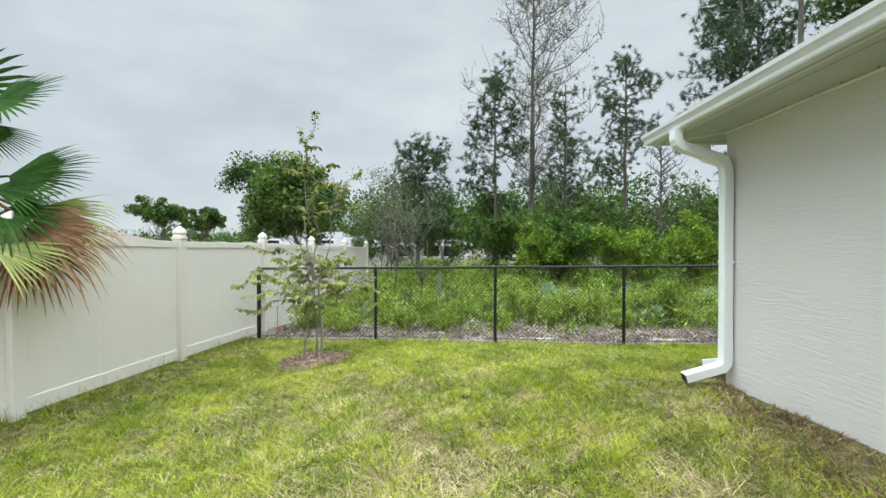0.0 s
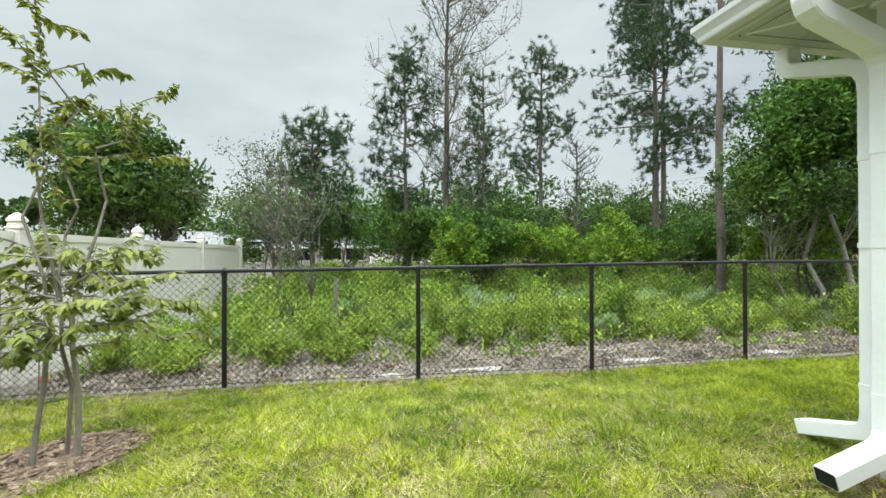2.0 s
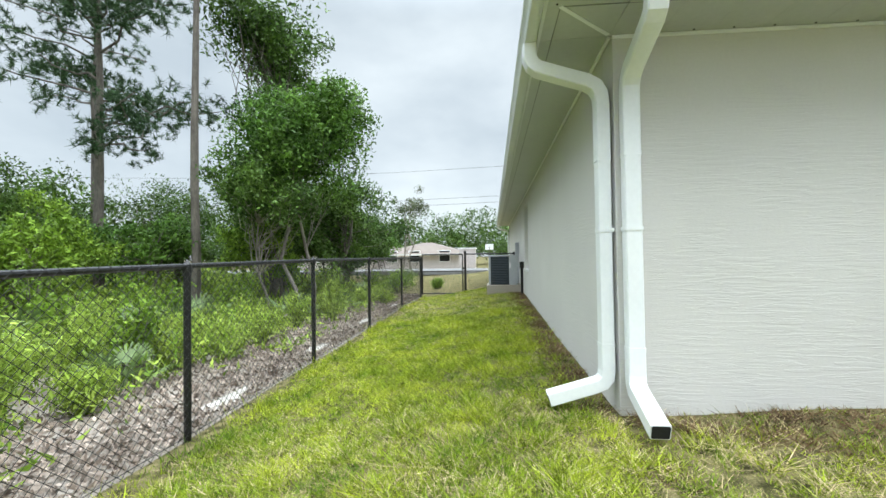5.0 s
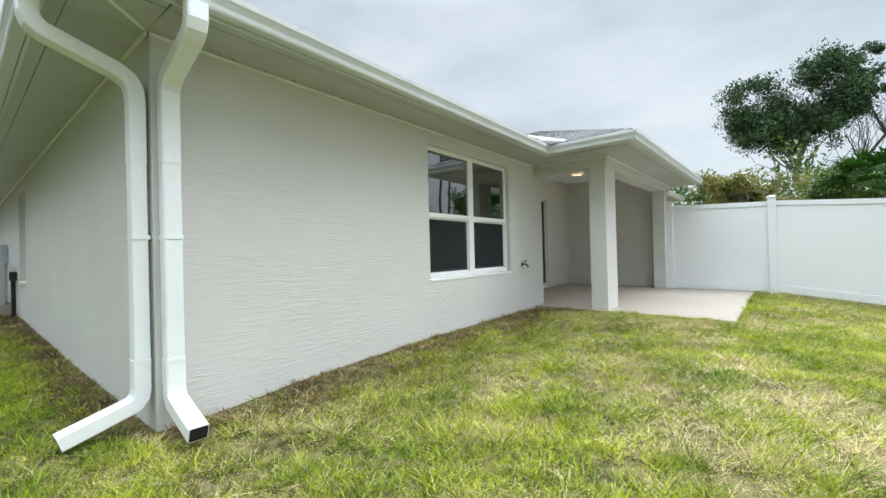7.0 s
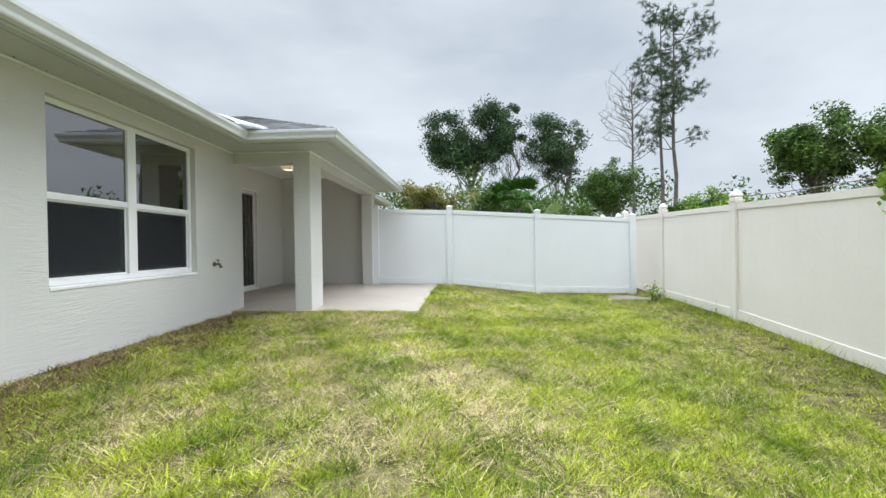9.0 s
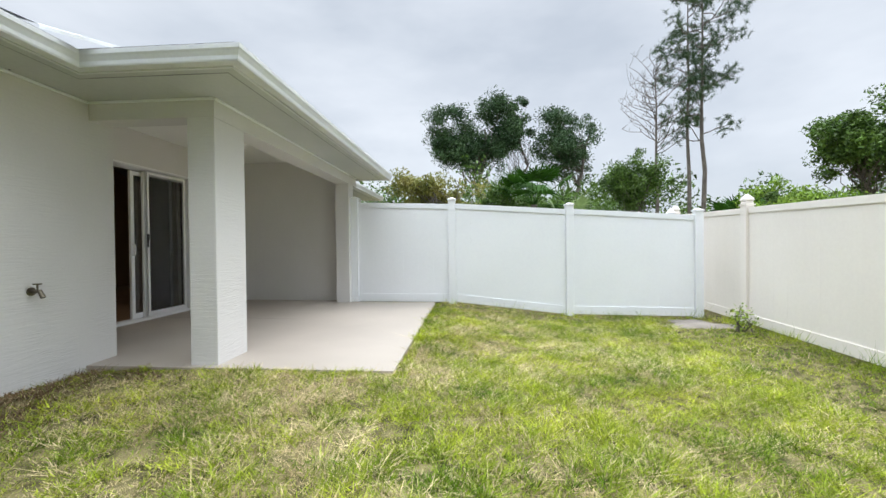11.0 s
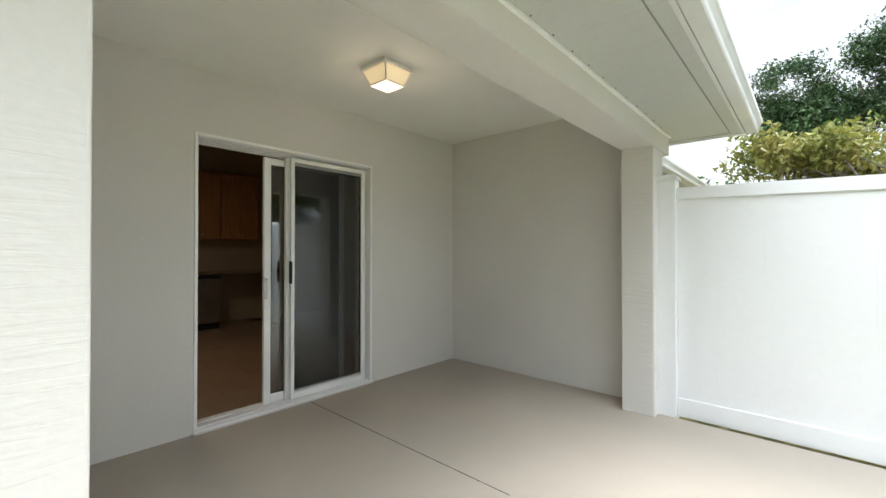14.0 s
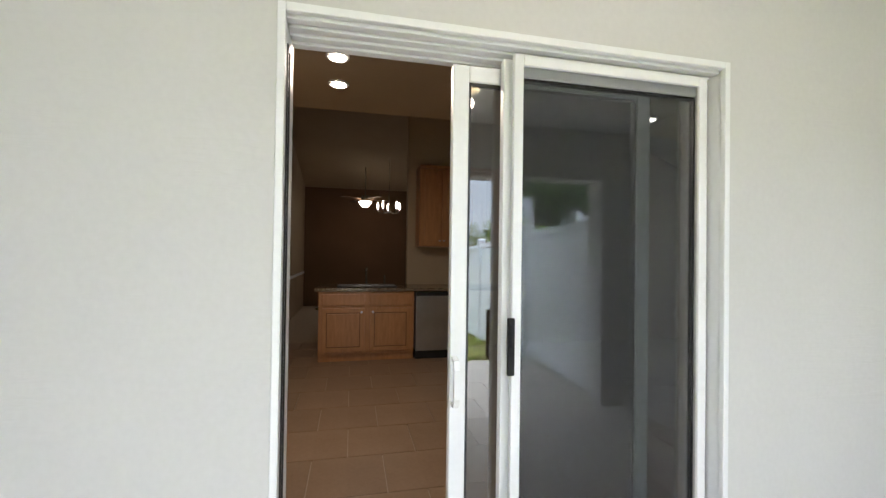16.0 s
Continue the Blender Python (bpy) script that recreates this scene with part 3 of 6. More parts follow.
# ---- window and door fittings of the house ----
M_SCREEN = bpy.data.materials.new("insect_screen")
M_SCREEN.use_nodes = True
n_, l_ = M_SCREEN.node_tree.nodes, M_SCREEN.node_tree.links
tr_, mx_ = n_.new("ShaderNodeBsdfTransparent"), n_.new("ShaderNodeMixShader")
n_["Principled BSDF"].inputs["Base Color"].default_value = (0.007, 0.009, 0.012, 1)
n_["Principled BSDF"].inputs["Roughness"].default_value = 0.8
mx_.inputs[0].default_value = 0.68
l_.new(tr_.outputs[0], mx_.inputs[1])
l_.new(n_["Principled BSDF"].outputs[0], mx_.inputs[2])
l_.new(mx_.outputs[0], n_["Material Output"].inputs[0])
M_SCREEN_D = M_SCREEN.copy()
M_SCREEN_D.name = "door_screen"
M_SCREEN_D.node_tree.nodes["Mix Shader"].inputs[0].default_value = 0.22
M_SCREEN_D.node_tree.nodes["Principled BSDF"].inputs["Base Color"].default_value = (0.035, 0.037, 0.04, 1)
M_GREY = material("grey_aluminium", (0.30, 0.31, 0.32), (0.36, 0.37, 0.38), rough=0.4, scale=4, fine=60, bump=0.02)
M_STEEL = material("brushed_steel", (0.45, 0.45, 0.45), (0.60, 0.60, 0.60), rough=0.28, metal=1.0, scale=3, fine=120, bump=0.05)
M_BRASS = material("weathered_brass", (0.10, 0.085, 0.06), (0.20, 0.17, 0.12), rough=0.4, metal=0.8, scale=20, fine=90)
M_OAK = material("oak_cabinet", (0.36, 0.17, 0.065), (0.47, 0.235, 0.095), rough=0.35, scale=5, fine=24, bump=0.05, stretch=(6, 6, 0.8))
M_GRANITE = material("granite", (0.06, 0.045, 0.03), (0.30, 0.24, 0.17), rough=0.15, scale=40, fine=160, bump=0.0)
M_TILE = material("floor_tile", (0.25, 0.17, 0.115), (0.32, 0.225, 0.155), rough=0.35, scale=3, fine=40, bump=0.04, per_piece=0.07)
M_GROUT = material("grout", (0.44, 0.37, 0.29), (0.52, 0.44, 0.36), rough=0.9, scale=20, fine=90)
M_BULB = material("lit_glass", (0.9, 0.8, 0.6), (0.95, 0.85, 0.65), rough=0.3, emit=(1.0, 0.72, 0.40), strength=0.25, bump=0)
# near-black in place of bedroom paint, so the room behind the glass looks unlit
M_ROOM_SHADE = material("unlit_room_shade", (0.03, 0.03, 0.03), (0.05, 0.05, 0.05), rough=0.8)


def frame_rows(x0, x1, y0, y1, z0, z1, w, wt=None, wb=None):
    wt, wb = wt or w, wb or w
    return [(x0, y0, z0, x1, y0 + w, z1), (x0, y1 - w, z0, x1, y1, z1), (x0, y0 + w, z1 - wt, x1, y1 - w, z1), (x0, y0 + w, z0, x1, y1 - w, z0 + wb)]


def twin_window(name, y0, y1, z0, z1, x, label):
    """Two single-hung units side by side in one white frame, set back in the wall's reveal; faces -x."""
    w = tagged(new(name), label, "window", "", "structure")
    part("window_frame", boxes(*frame_rows(x, x + 0.09, y0, y1, z0, z1, 0.045), bevel=0.004), M_FRAME, w)
    ym = (y0 + y1) / 2
    part("mullion", boxes((x - 0.004, ym - 0.055, z0 + 0.045, x + 0.09, ym + 0.055, z1 - 0.045), bevel=0.005), M_FRAME, w)
    part("window_sill", boxes((x - 0.066, y0 + 0.002, z0 - 0.034, x + 0.09, y1 - 0.002, z0 - 0.002), bevel=0.006), M_FRAME, w, "white painted sill")
    zm = (z0 + z1) / 2 - 0.03
    for a, b in ((y0 + 0.045, ym - 0.055), (ym + 0.055, y1 - 0.045)):
        part("meeting_rail", boxes((x + 0.002, a, zm - 0.028, x + 0.075, b, zm + 0.028), bevel=0.004), M_FRAME, w)
        p = part("upper_pane", boxes((x + 0.018, a, zm + 0.028, x + 0.022, b, z1 - 0.045)), M_GLASS, w, "dark reflecting glass pane")
        p.visible_shadow = False
        part("lower_sash", boxes(*frame_rows(x + 0.036, x + 0.066, a + 0.004, b - 0.004, z0 + 0.047, zm - 0.03, 0.038), bevel=0.003), M_FRAME, w)
        p = part("lower_pane", boxes((x + 0.048, a + 0.04, z0 + 0.085, x + 0.052, b - 0.04, zm - 0.065)), M_GLASS, w, "dark reflecting glass pane")
        p.visible_shadow = False
        s = part("insect_screen", boxes((x + 0.026, a + 0.012, z0 + 0.06, x + 0.0265, b - 0.012, zm - 0.03)), M_SCREEN, w, "grey insect screen")
        s.visible_shadow = False
        part("screen_frame", boxes(*frame_rows(x + 0.020, x + 0.031, a + 0.002, b - 0.002, z0 + 0.047, zm - 0.029, 0.016)), M_FRAME, w)
    return w


twin_window("window_1", WIN[0], WIN[1], WIN[2], WIN[3], 0.06, "white twin single-hung window with dark panes").matrix_basis = BACK
w2 = tagged(new("window_2"), "white narrow side window set in the stucco wall", "window", "", "structure")
part("window_frame", boxes(*[(p, -0.15, c, q, -0.08, d) for p, c, q, d in ((SWIN[0], SWIN[2], SWIN[0] + 0.05, SWIN[3]), (SWIN[1] - 0.05, SWIN[2], SWIN[1], SWIN[3]), (SWIN[0] + 0.05, SWIN[2], SWIN[1] - 0.05, SWIN[2] + 0.05), (SWIN[0] + 0.05, SWIN[3] - 0.05, SWIN[1] - 0.05, SWIN[3]), (SWIN[0] + 0.05, 1.25, SWIN[1] - 0.05, 1.30))]), M_FRAME, w2)
part("pane", boxes((SWIN[0] + 0.05, -0.12, SWIN[2] + 0.05, SWIN[1] - 0.05, -0.116, SWIN[3] - 0.05)), M_GLASS, w2).visible_shadow = False
part("window_sill", boxes((SWIN[0], -0.08, SWIN[2] - 0.05, SWIN[1], 0.02, SWIN[2] - 0.002), bevel=0.006), M_FRAME, w2)

# sliding door: moving glass panel pushed back over the fixed one, insect screen outside
door = tagged(new("door_1"), "white sliding glass patio door, left open, with an insect screen", "door", "", "structure")
y0, y1, z0, z1 = DOOR
part("door_frame", boxes(*frame_rows(LX1 - 0.010, LX1 + 0.012, y0 - 0.004, y1 + 0.004, 0.0, z1 + 0.004, 0.022, 0.024, 0.024), bevel=0.003), M_FRAME, door)
part("jamb", boxes((LX1 + 0.014, y1 - 0.012, 0.0, LX1 + 0.20, y1, z1), (LX1 + 0.014, y0, 0.0, LX1 + 0.20, y0 + 0.012, z1)), M_FRAME, door)
for i, dx in enumerate((0.02, 0.062, 0.104, 0.146)):
    part("head_track", boxes((LX1 + dx, y0 + 0.013, z1 - 0.026 - 0.004 * i, LX1 + dx + 0.034, y1 - 0.013, z1 - 0.001), bevel=0.003), M_FRAME, door)
    part("sill_track", boxes((LX1 + dx, y0 + 0.013, -0.01, LX1 + dx + 0.034, y1 - 0.013, 0.036 - 0.006 * (i % 2)), bevel=0.003), M_FRAME, door)
part("jamb_seal", boxes((LX1 + 0.06, y1 - 0.016, 0.04, LX1 + 0.075, y1 - 0.0125, z1 - 0.08), (LX1 + 0.10, y1 - 0.016, 0.04, LX1 + 0.112, y1 - 0.0125, z1 - 0.09)), M_BLACK, door, "black weather strip")


def slider(name, x, a, b, lo, hi, stile, rail, mat, label):
    pnl = part(name, boxes(*frame_rows(x, x + 0.034, a, b, lo, hi, stile, rail, rail * 1.2), bevel=0.004), mat, door, label)
    g = part("glass", boxes((x + 0.014, a + stile, lo + rail * 1.2, x + 0.019, b - stile, hi - rail)), M_DGLASS, pnl, "clear reflecting glass")
    g.visible_shadow = False
    part("gasket", boxes(*frame_rows(x + 0.006, x + 0.027, a + stile, b - stile, lo + rail * 1.2, hi - rail, 0.008)), M_BLACK, pnl)
    return pnl


moving = slider("moving_panel", LX1 + 0.105, -7.835, -7.085, 0.035, z1 - 0.06, 0.055, 0.055, M_FRAME, "white moving glass panel")
fixed = slider("fixed_panel", LX1 + 0.062, -8.045, -7.245, 0.035, z1 - 0.045, 0.05, 0.055, M_FRAME, "white fixed glass panel")
bm = bmesh.new()
sweep(bm, [(LX1 + 0.105, -7.098, 1.02), (LX1 + 0.07, -7.098, 1.015), (LX1 + 0.062, -7.098, 0.99), (LX1 + 0.062, -7.098, 0.90), (LX1 + 0.07, -7.098, 0.875), (LX1 + 0.105, -7.098, 0.87)], [(-0.009, -0.006), (0.009, -0.006), (0.009, 0.006), (-0.009, 0.006)], (0, 1, 0))
part("pull_handle", bm, M_FRAME, moving, "white pull handle")
screen = part("screen_panel", boxes(*frame_rows(LX1 + 0.02, LX1 + 0.04, -8.0, -7.265, 0.04, z1 - 0.045, 0.032, 0.035, 0.05), bevel=0.003), M_FRAME, door, "white framed insect screen panel")
part("screen_mesh", boxes((LX1 + 0.030, -7.968, 0.1, LX1 + 0.0305, -7.297, z1 - 0.08)), M_SCREEN_D, screen, "fine dark insect mesh").visible_shadow = False
part("latch", boxes((LX1 + 0.008, -7.272, 0.98, LX1 + 0.022, -7.250, 1.16), (LX1 - 0.002, -7.267, 1.07, LX1 + 0.008, -7.255, 1.14), bevel=0.002), M_DARK, screen, "black latch")
part("door_threshold", boxes((LX1 - 0.030, y0 - 0.004, 0.012, LX1 - 0.0105, y1 + 0.004, 0.034), bevel=0.004), M_FRAME, door)
part("curb", boxes((LX1 - 0.026, y0 - 0.004, -0.02, LX1 - 0.012, y1 + 0.004, 0.0115)), M_STUCCO_S, door, "stucco curb below the sill")

# downspouts at the house corner
SPOUT = [(-0.05, -0.036), (-0.042, -0.042), (0.042, -0.042), (0.05, -0.036), (0.05, 0.036), (0.042, 0.042), (-0.042, 0.042), (-0.05, 0.036)]


def downspout(name, side, put, label):
    """side: along the wall; put(d, z): the point d out from the wall."""
    t = thing(name, label, "downspout", "corner downspouts")
    top = [(0.49, 2.215), (0.49, 2.13), (0.475, 2.09), (0.44, 2.06), (0.14, 1.955), (0.085, 1.92), (0.058, 1.87), (0.05, 1.80), (0.05, 1.46)]
    part("upper_elbow", sweep(bmesh.new(), [put(*p) for p in top], SPOUT, side), M_GUTTER, t, smooth=False)
    part("pipe", sweep(bmesh.new(), [put(0.05, 1.46), put(0.05, 0.28)], [(u * 0.96, v * 0.96) for u, v in SPOUT], side), M_GUTTER, t)
    low = [(0.05, 0.30), (0.05, 0.13), (0.058, 0.085), (0.085, 0.05), (0.14, 0.03), (0.41, -0.055)]
    foot = part("outlet_elbow", sweep(bmesh.new(), [put(*p) for p in low], SPOUT, side), M_GUTTER, t)
    part("outlet_hole", sweep(bmesh.new(), [put(0.395, -0.050), put(0.4125, -0.0558)], [(u * 0.9, v * 0.88) for u, v in SPOUT], side), M_DARK, foot, "dark open mouth")
    for z in (1.455, 0.29):
        part("seam", sweep(bmesh.new(), [put(0.05, z + 0.012), put(0.05, z - 0.012)], [(u * 1.03, v * 1.04) for u, v in SPOUT], side), M_GUTTER, t)
    part("strap", sweep(bmesh.new(), [put(0.045, 1.02), put(0.045, 0.995)], [(u * 1.05, v * 1.16) for u, v in SPOUT], side), M_GUTTER, t)
    return t


downspout("downspout", (0, 1, 0), lambda d, z: (-d, -0.085, z), "white aluminium downspout on the back wall corner")
downspout("downspout", (1, 0, 0), lambda d, z: (0.065, d, z), "white aluminium downspout on the side wall corner")
bm = sweep(bmesh.new(), [(15.6, 0.49, 2.215), (15.6, 0.48, 2.08), (15.6, 0.40, 2.03), (15.6, 0.12, 1.94), (15.6, 0.05, 1.86), (15.6, 0.05, 0.0)], SPOUT, (1, 0, 0))
far_spout = thing("downspout", "white aluminium downspout at the far side-wall corner", "downspout", "corner downspouts")
part("pipe", bm, M_GUTTER, far_spout)

# soffit nails and screws along the wall edge
nails = bmesh.new()
for i in range(20):
    rod(nails, (-0.035 + SK * (0.25 + 0.23 * i), -0.25 - 0.23 * i, SOFF - 0.006), (-0.035 + SK * (0.25 + 0.23 * i), -0.25 - 0.23 * i, SOFF), 0.006, n=6)
for i in range(20):
    rod(nails, (LX0 - 0.03, -5.5 - 0.2 * i, SOFF - 0.004), (LX0 - 0.03, -5.5 - 0.2 * i, SOFF + 0.001), 0.0035, n=6)
for i in range(5):
    rod(nails, (-0.06 - 0.08 * i, 0.06 + 0.08 * i, SOFF - 0.004), (-0.06 - 0.08 * i, 0.06 + 0.08 * i, SOFF + 0.001), 0.006, n=6)
tagged(structure("trim_nails", nails, M_DARK, "dark nail heads along the soffit"), "", "", "", "stuff")

# hose bib
bib = thing("hose_bib", "weathered brass hose bib on the stucco wall", "tap", "", (4.76 * SK, -4.76, 0.66))
part("flange", rod(bmesh.new(), (0.002, 0, 0), (-0.012, 0, 0), 0.03, n=12), M_BRASS, bib)
bm = rod(bmesh.new(), (-0.012, 0, 0), (-0.07, 0, 0), 0.012, n=10)
rod(bm, (-0.07, 0, 0.01), (-0.10, 0, -0.045), 0.014, 0.017, n=10)
part("spout", bm, M_BRASS, bib)
bm = rod(bmesh.new(), (-0.055, 0, 0.01), (-0.055, 0, 0.05), 0.006, n=8)
rod(bm, (-0.055, 0, 0.05), (-0.055, 0, 0.06), 0.026, n=10)
part("handle", bm, M_BRASS, bib)

# outlet cover on the patio wall
outlet = thing("outlet_cover", "grey weatherproof outlet cover on the patio wall", "outlet", "", (LX1, -5.775, 0.47))
part("backplate", boxes((-0.014, -0.042, -0.062, 0.002, 0.042, 0.062), bevel=0.004), M_GREY, outlet)
part("flap", boxes((-0.032, -0.038, -0.054, -0.0145, 0.038, 0.045), bevel=0.006), M_GREY, outlet)
part("hinge", rod(bmesh.new(), (-0.02, -0.036, 0.052), (-0.02, 0.036, 0.052), 0.007, n=8), M_GREY, outlet)
for dz in (-0.02, 0.012):
    part("rib", boxes((-0.0345, -0.03, dz - 0.004, -0.0325, 0.03, dz + 0.004)), M_GREY, outlet)

# patio ceiling lamp: square tapered lantern
lamp = thing("ceiling_lamp", "square white ceiling lamp with lit amber glass", "lamp", "", (0.40, -7.44, 2.5), 0)
part("mount", boxes((-0.125, -0.125, -0.03, 0.125, 0.125, 0.0), bevel=0.008), M_FRAME, lamp)
rings, shade = [(0.118, -0.031), (0.078, -0.125)], bmesh.new()
rs = [[shade.verts.new((r * sx, r * sy, z)) for sx, sy in ((-1, -1), (1, -1), (1, 1), (-1, 1))] for r, z in rings]
for i in range(4):
    shade.faces.new((rs[0][i], rs[0][(i + 1) % 4], rs[1][(i + 1) % 4], rs[1][i]))
shade.faces.new(rs[1])
part("shade", shade, M_BULB, lamp, "glowing amber glass panes")
for sx, sy in ((-1, -1), (1, -1), (1, 1), (-1, 1)):
    part("corner_bar", rod(bmesh.new(), (0.12 * sx, 0.12 * sy, -0.03), (0.08 * sx, 0.08 * sy, -0.128), 0.006, n=6), M_FRAME, lamp)
for a, b in (((-1, -1), (1, -1)), ((1, -1), (1, 1)), ((1, 1), (-1, 1)), ((-1, 1), (-1, -1))):
    part("rim_bar", rod(bmesh.new(), (0.08 * a[0], 0.08 * a[1], -0.128), (0.08 * b[0], 0.08 * b[1], -0.128), 0.006, n=6), M_FRAME, lamp)
for a, b in (((-1, -1), (1, -1)), ((1, -1), (1, 1)), ((1, 1), (-1, 1)), ((-1, 1), (-1, -1))):
    bm = bmesh.new()
    for k in range(7):
        f, g = k / 7, (k + 1) / 7
        p, q = [Vector((0.121 * (a[0] + (b[0] - a[0]) * s), 0.121 * (a[1] + (b[1] - a[1]) * s), -0.034)) for s in (f, g)]
        c = (p + q) / 2 * 0.985 - Vector((0, 0, 0.012))
        vs = [bm.verts.new(v) for v in (p, q, c)]
        bm.faces.new(vs)
    part("scallop", bm, M_FRAME, lamp)
pl = new("patio_bulb", bpy.data.lights.new("patio_bulb", "POINT"))
pl.data.energy, pl.data.color, pl.data.shadow_soft_size = 0.8, (1.0, 0.80, 0.55), 0.04
pl.location = (0.40, -7.44, 2.28)

# ---- rooms behind the glass ----
KX = 1.562
structure("floor_kitchen", boxes((KX, -12.6, -0.3, 12, -5.4, -0.011)), M_GROUT, "kitchen floor bed and grout")
structure("wall_kitchen_side", boxes((KX, -5.6, 0, 5.0, -5.42, 2.62), (5.0, -5.6, 0, 12, -5.42, 4.3)), M_INT, "tan interior wall")
structure("wall_great_room", boxes((11.0, -12.4, 0, 11.2, -5.6, 4.3)), M_BROWN, "dark brown accent wall")
structure("wall_kitchen_back", boxes((6.05, -12.4, 0, 6.2, -7.55, 4.3)), M_INT, "tan kitchen wall behind the cabinets")
structure("wall_kitchen_end", boxes((KX, -12.6, 0, 11.0, -12.4, 4.3)), M_INT, "tan interior wall")
structure("ceiling_kitchen", boxes((KX, -12.4, 2.62, 3.9, -5.6, 2.70)), M_INT, "kitchen ceiling")
bm = bmesh.new()
vs = [bm.verts.new(p) for p in ((3.9, -12.4, 2.66), (3.9, -5.6, 2.66), (7.2, -5.6, 3.9), (7.2, -12.4, 3.9), (11.0, -5.6, 3.0), (11.0, -12.4, 3.0))]
bm.faces.new((vs[0], vs[1], vs[2], vs[3]))
bm.faces.new((vs[3], vs[2], vs[4], vs[5]))
structure("ceiling_great_room", bm, M_INT, "vaulted tan ceiling")
structure("wall_inner_lining", boxes((KX + 0.001, -12.4, 2.07, KX + 0.02, -5.6, 2.62), (KX + 0.001, -12.4, 0, KX + 0.02, -8.10, 2.07), (KX + 0.001, -6.52, 0, KX + 0.02, -5.6, 2.07)), M_INT, "inside face of the door wall")
# bedroom shell: the room's shade is put into its near-black colour
structure("wall_bedroom", boxes((0.46, -5.18, -0.02, 4.0, -5.10, 2.5), (4.0, -5.18, -0.02, 4.1, -0.21, 2.5)), M_ROOM_SHADE, "bedroom walls, coloured near-black as an unlit room")
structure("ceiling_bedroom", boxes((0.46, -5.2, 2.42, 16, -0.2, 2.5)), M_ROOM_SHADE, "bedroom ceiling, coloured near-black as an unlit room")
structure("floor_bedroom", boxes((0.46, -5.2, -0.1, 16, -0.2, -0.02)), M_ROOM_SHADE, "bedroom floor, coloured near-black as an unlit room")

# sink base cabinets
cab = thing("sink_base_cabinet", "oak sink base cabinet with two doors and drawer fronts", "cabinet", "", (5.4, -6.97, 0))
part("body", boxes((0.0, -0.59, 0.10, 0.60, 0.59, 0.87)), M_OAK, cab)
part("toe_kick", boxes((0.05, -0.59, 0.0, 0.60, 0.59, 0.10)), M_OAK, cab)
for s in (-1, 1):
    a, b = sorted((s * 0.03, s * 0.55))
    part("drawer_front", boxes((-0.02, a, 0.70, -0.001, b, 0.845), bevel=0.006), M_OAK, cab)
    d = part("cabinet_door", boxes((-0.02, a, 0.13, -0.001, b, 0.67), bevel=0.006), M_OAK, cab)
    part("raised_panel", boxes((-0.026, a + 0.07, 0.20, -0.0205, b - 0.07, 0.60), bevel=0.005), M_OAK, d)
    part("groove", boxes(*frame_rows(-0.0215, -0.0202, a + 0.055, b - 0.055, 0.185, 0.615, 0.010)), M_BROWN, d)
    part("knob", rod(bmesh.new(), (-0.045, s * 0.07, 0.62), (-0.02, s * 0.07, 0.62), 0.014, n=10), M_STEEL, d, "steel knob")
structure("worktop", boxes((5.37, -9.6, 0.875, 6.045, -6.33, 0.915), bevel=0.006), M_GRANITE, "dark speckled granite worktop")
sink = thing("sink", "dark sink with a raised rim in the worktop", "sink", "", (5.7, -6.97, 0.915))
part("rim", boxes(*frame_rows(0, 0.02, -0.38, 0.38, 0, 0, 0)[:0], (-0.2, -0.38, 0.001, 0.2, 0.38, 0.016), bevel=0.006), M_BLACK, sink)
tap = thing("faucet", "dark kitchen faucet at the sink", "faucet", "", (5.95, -6.97, 0.916))
part("stem", rod(bmesh.new(), (0, 0, 0), (0, 0, 0.22), 0.016, 0.012, n=10), M_BRASS, tap)
part("spout", rod(bmesh.new(), (0, 0, 0.20), (-0.18, 0, 0.24), 0.012, n=8), M_BRASS, tap)
sp = thing("soap_dispenser", "dark soap dispenser beside the faucet", "dispenser", "", (5.95, -7.22, 0.916))
part("stem", rod(bmesh.new(), (0, 0, 0), (0, 0, 0.12), 0.014, 0.010, n=10), M_BRASS, sp)
part("nozzle", rod(bmesh.new(), (0, 0, 0.12), (-0.06, 0, 0.13), 0.008, n=8), M_BRASS, sp)
dw = thing("dishwasher", "stainless steel dishwasher under the worktop", "dishwasher", "", (5.4, -7.88, 0))
part("door", boxes((-0.02, -0.295, 0.11, 0.55, 0.295, 0.86), bevel=0.006), M_STEEL, dw)
part("handle", boxes((-0.06, -0.26, 0.765, -0.045, 0.26, 0.79), (-0.046, -0.25, 0.77, -0.0205, -0.23, 0.785), (-0.046, 0.23, 0.77, -0.0205, 0.25, 0.785), bevel=0.004), M_STEEL, dw)
part("kick_plate", boxes((0.02, -0.295, 0.0, 0.55, 0.295, 0.105)), M_BLACK, dw)
part("control_strip", boxes((-0.024, -0.295, 0.815, -0.0205, 0.295, 0.86)), M_BLACK, dw)
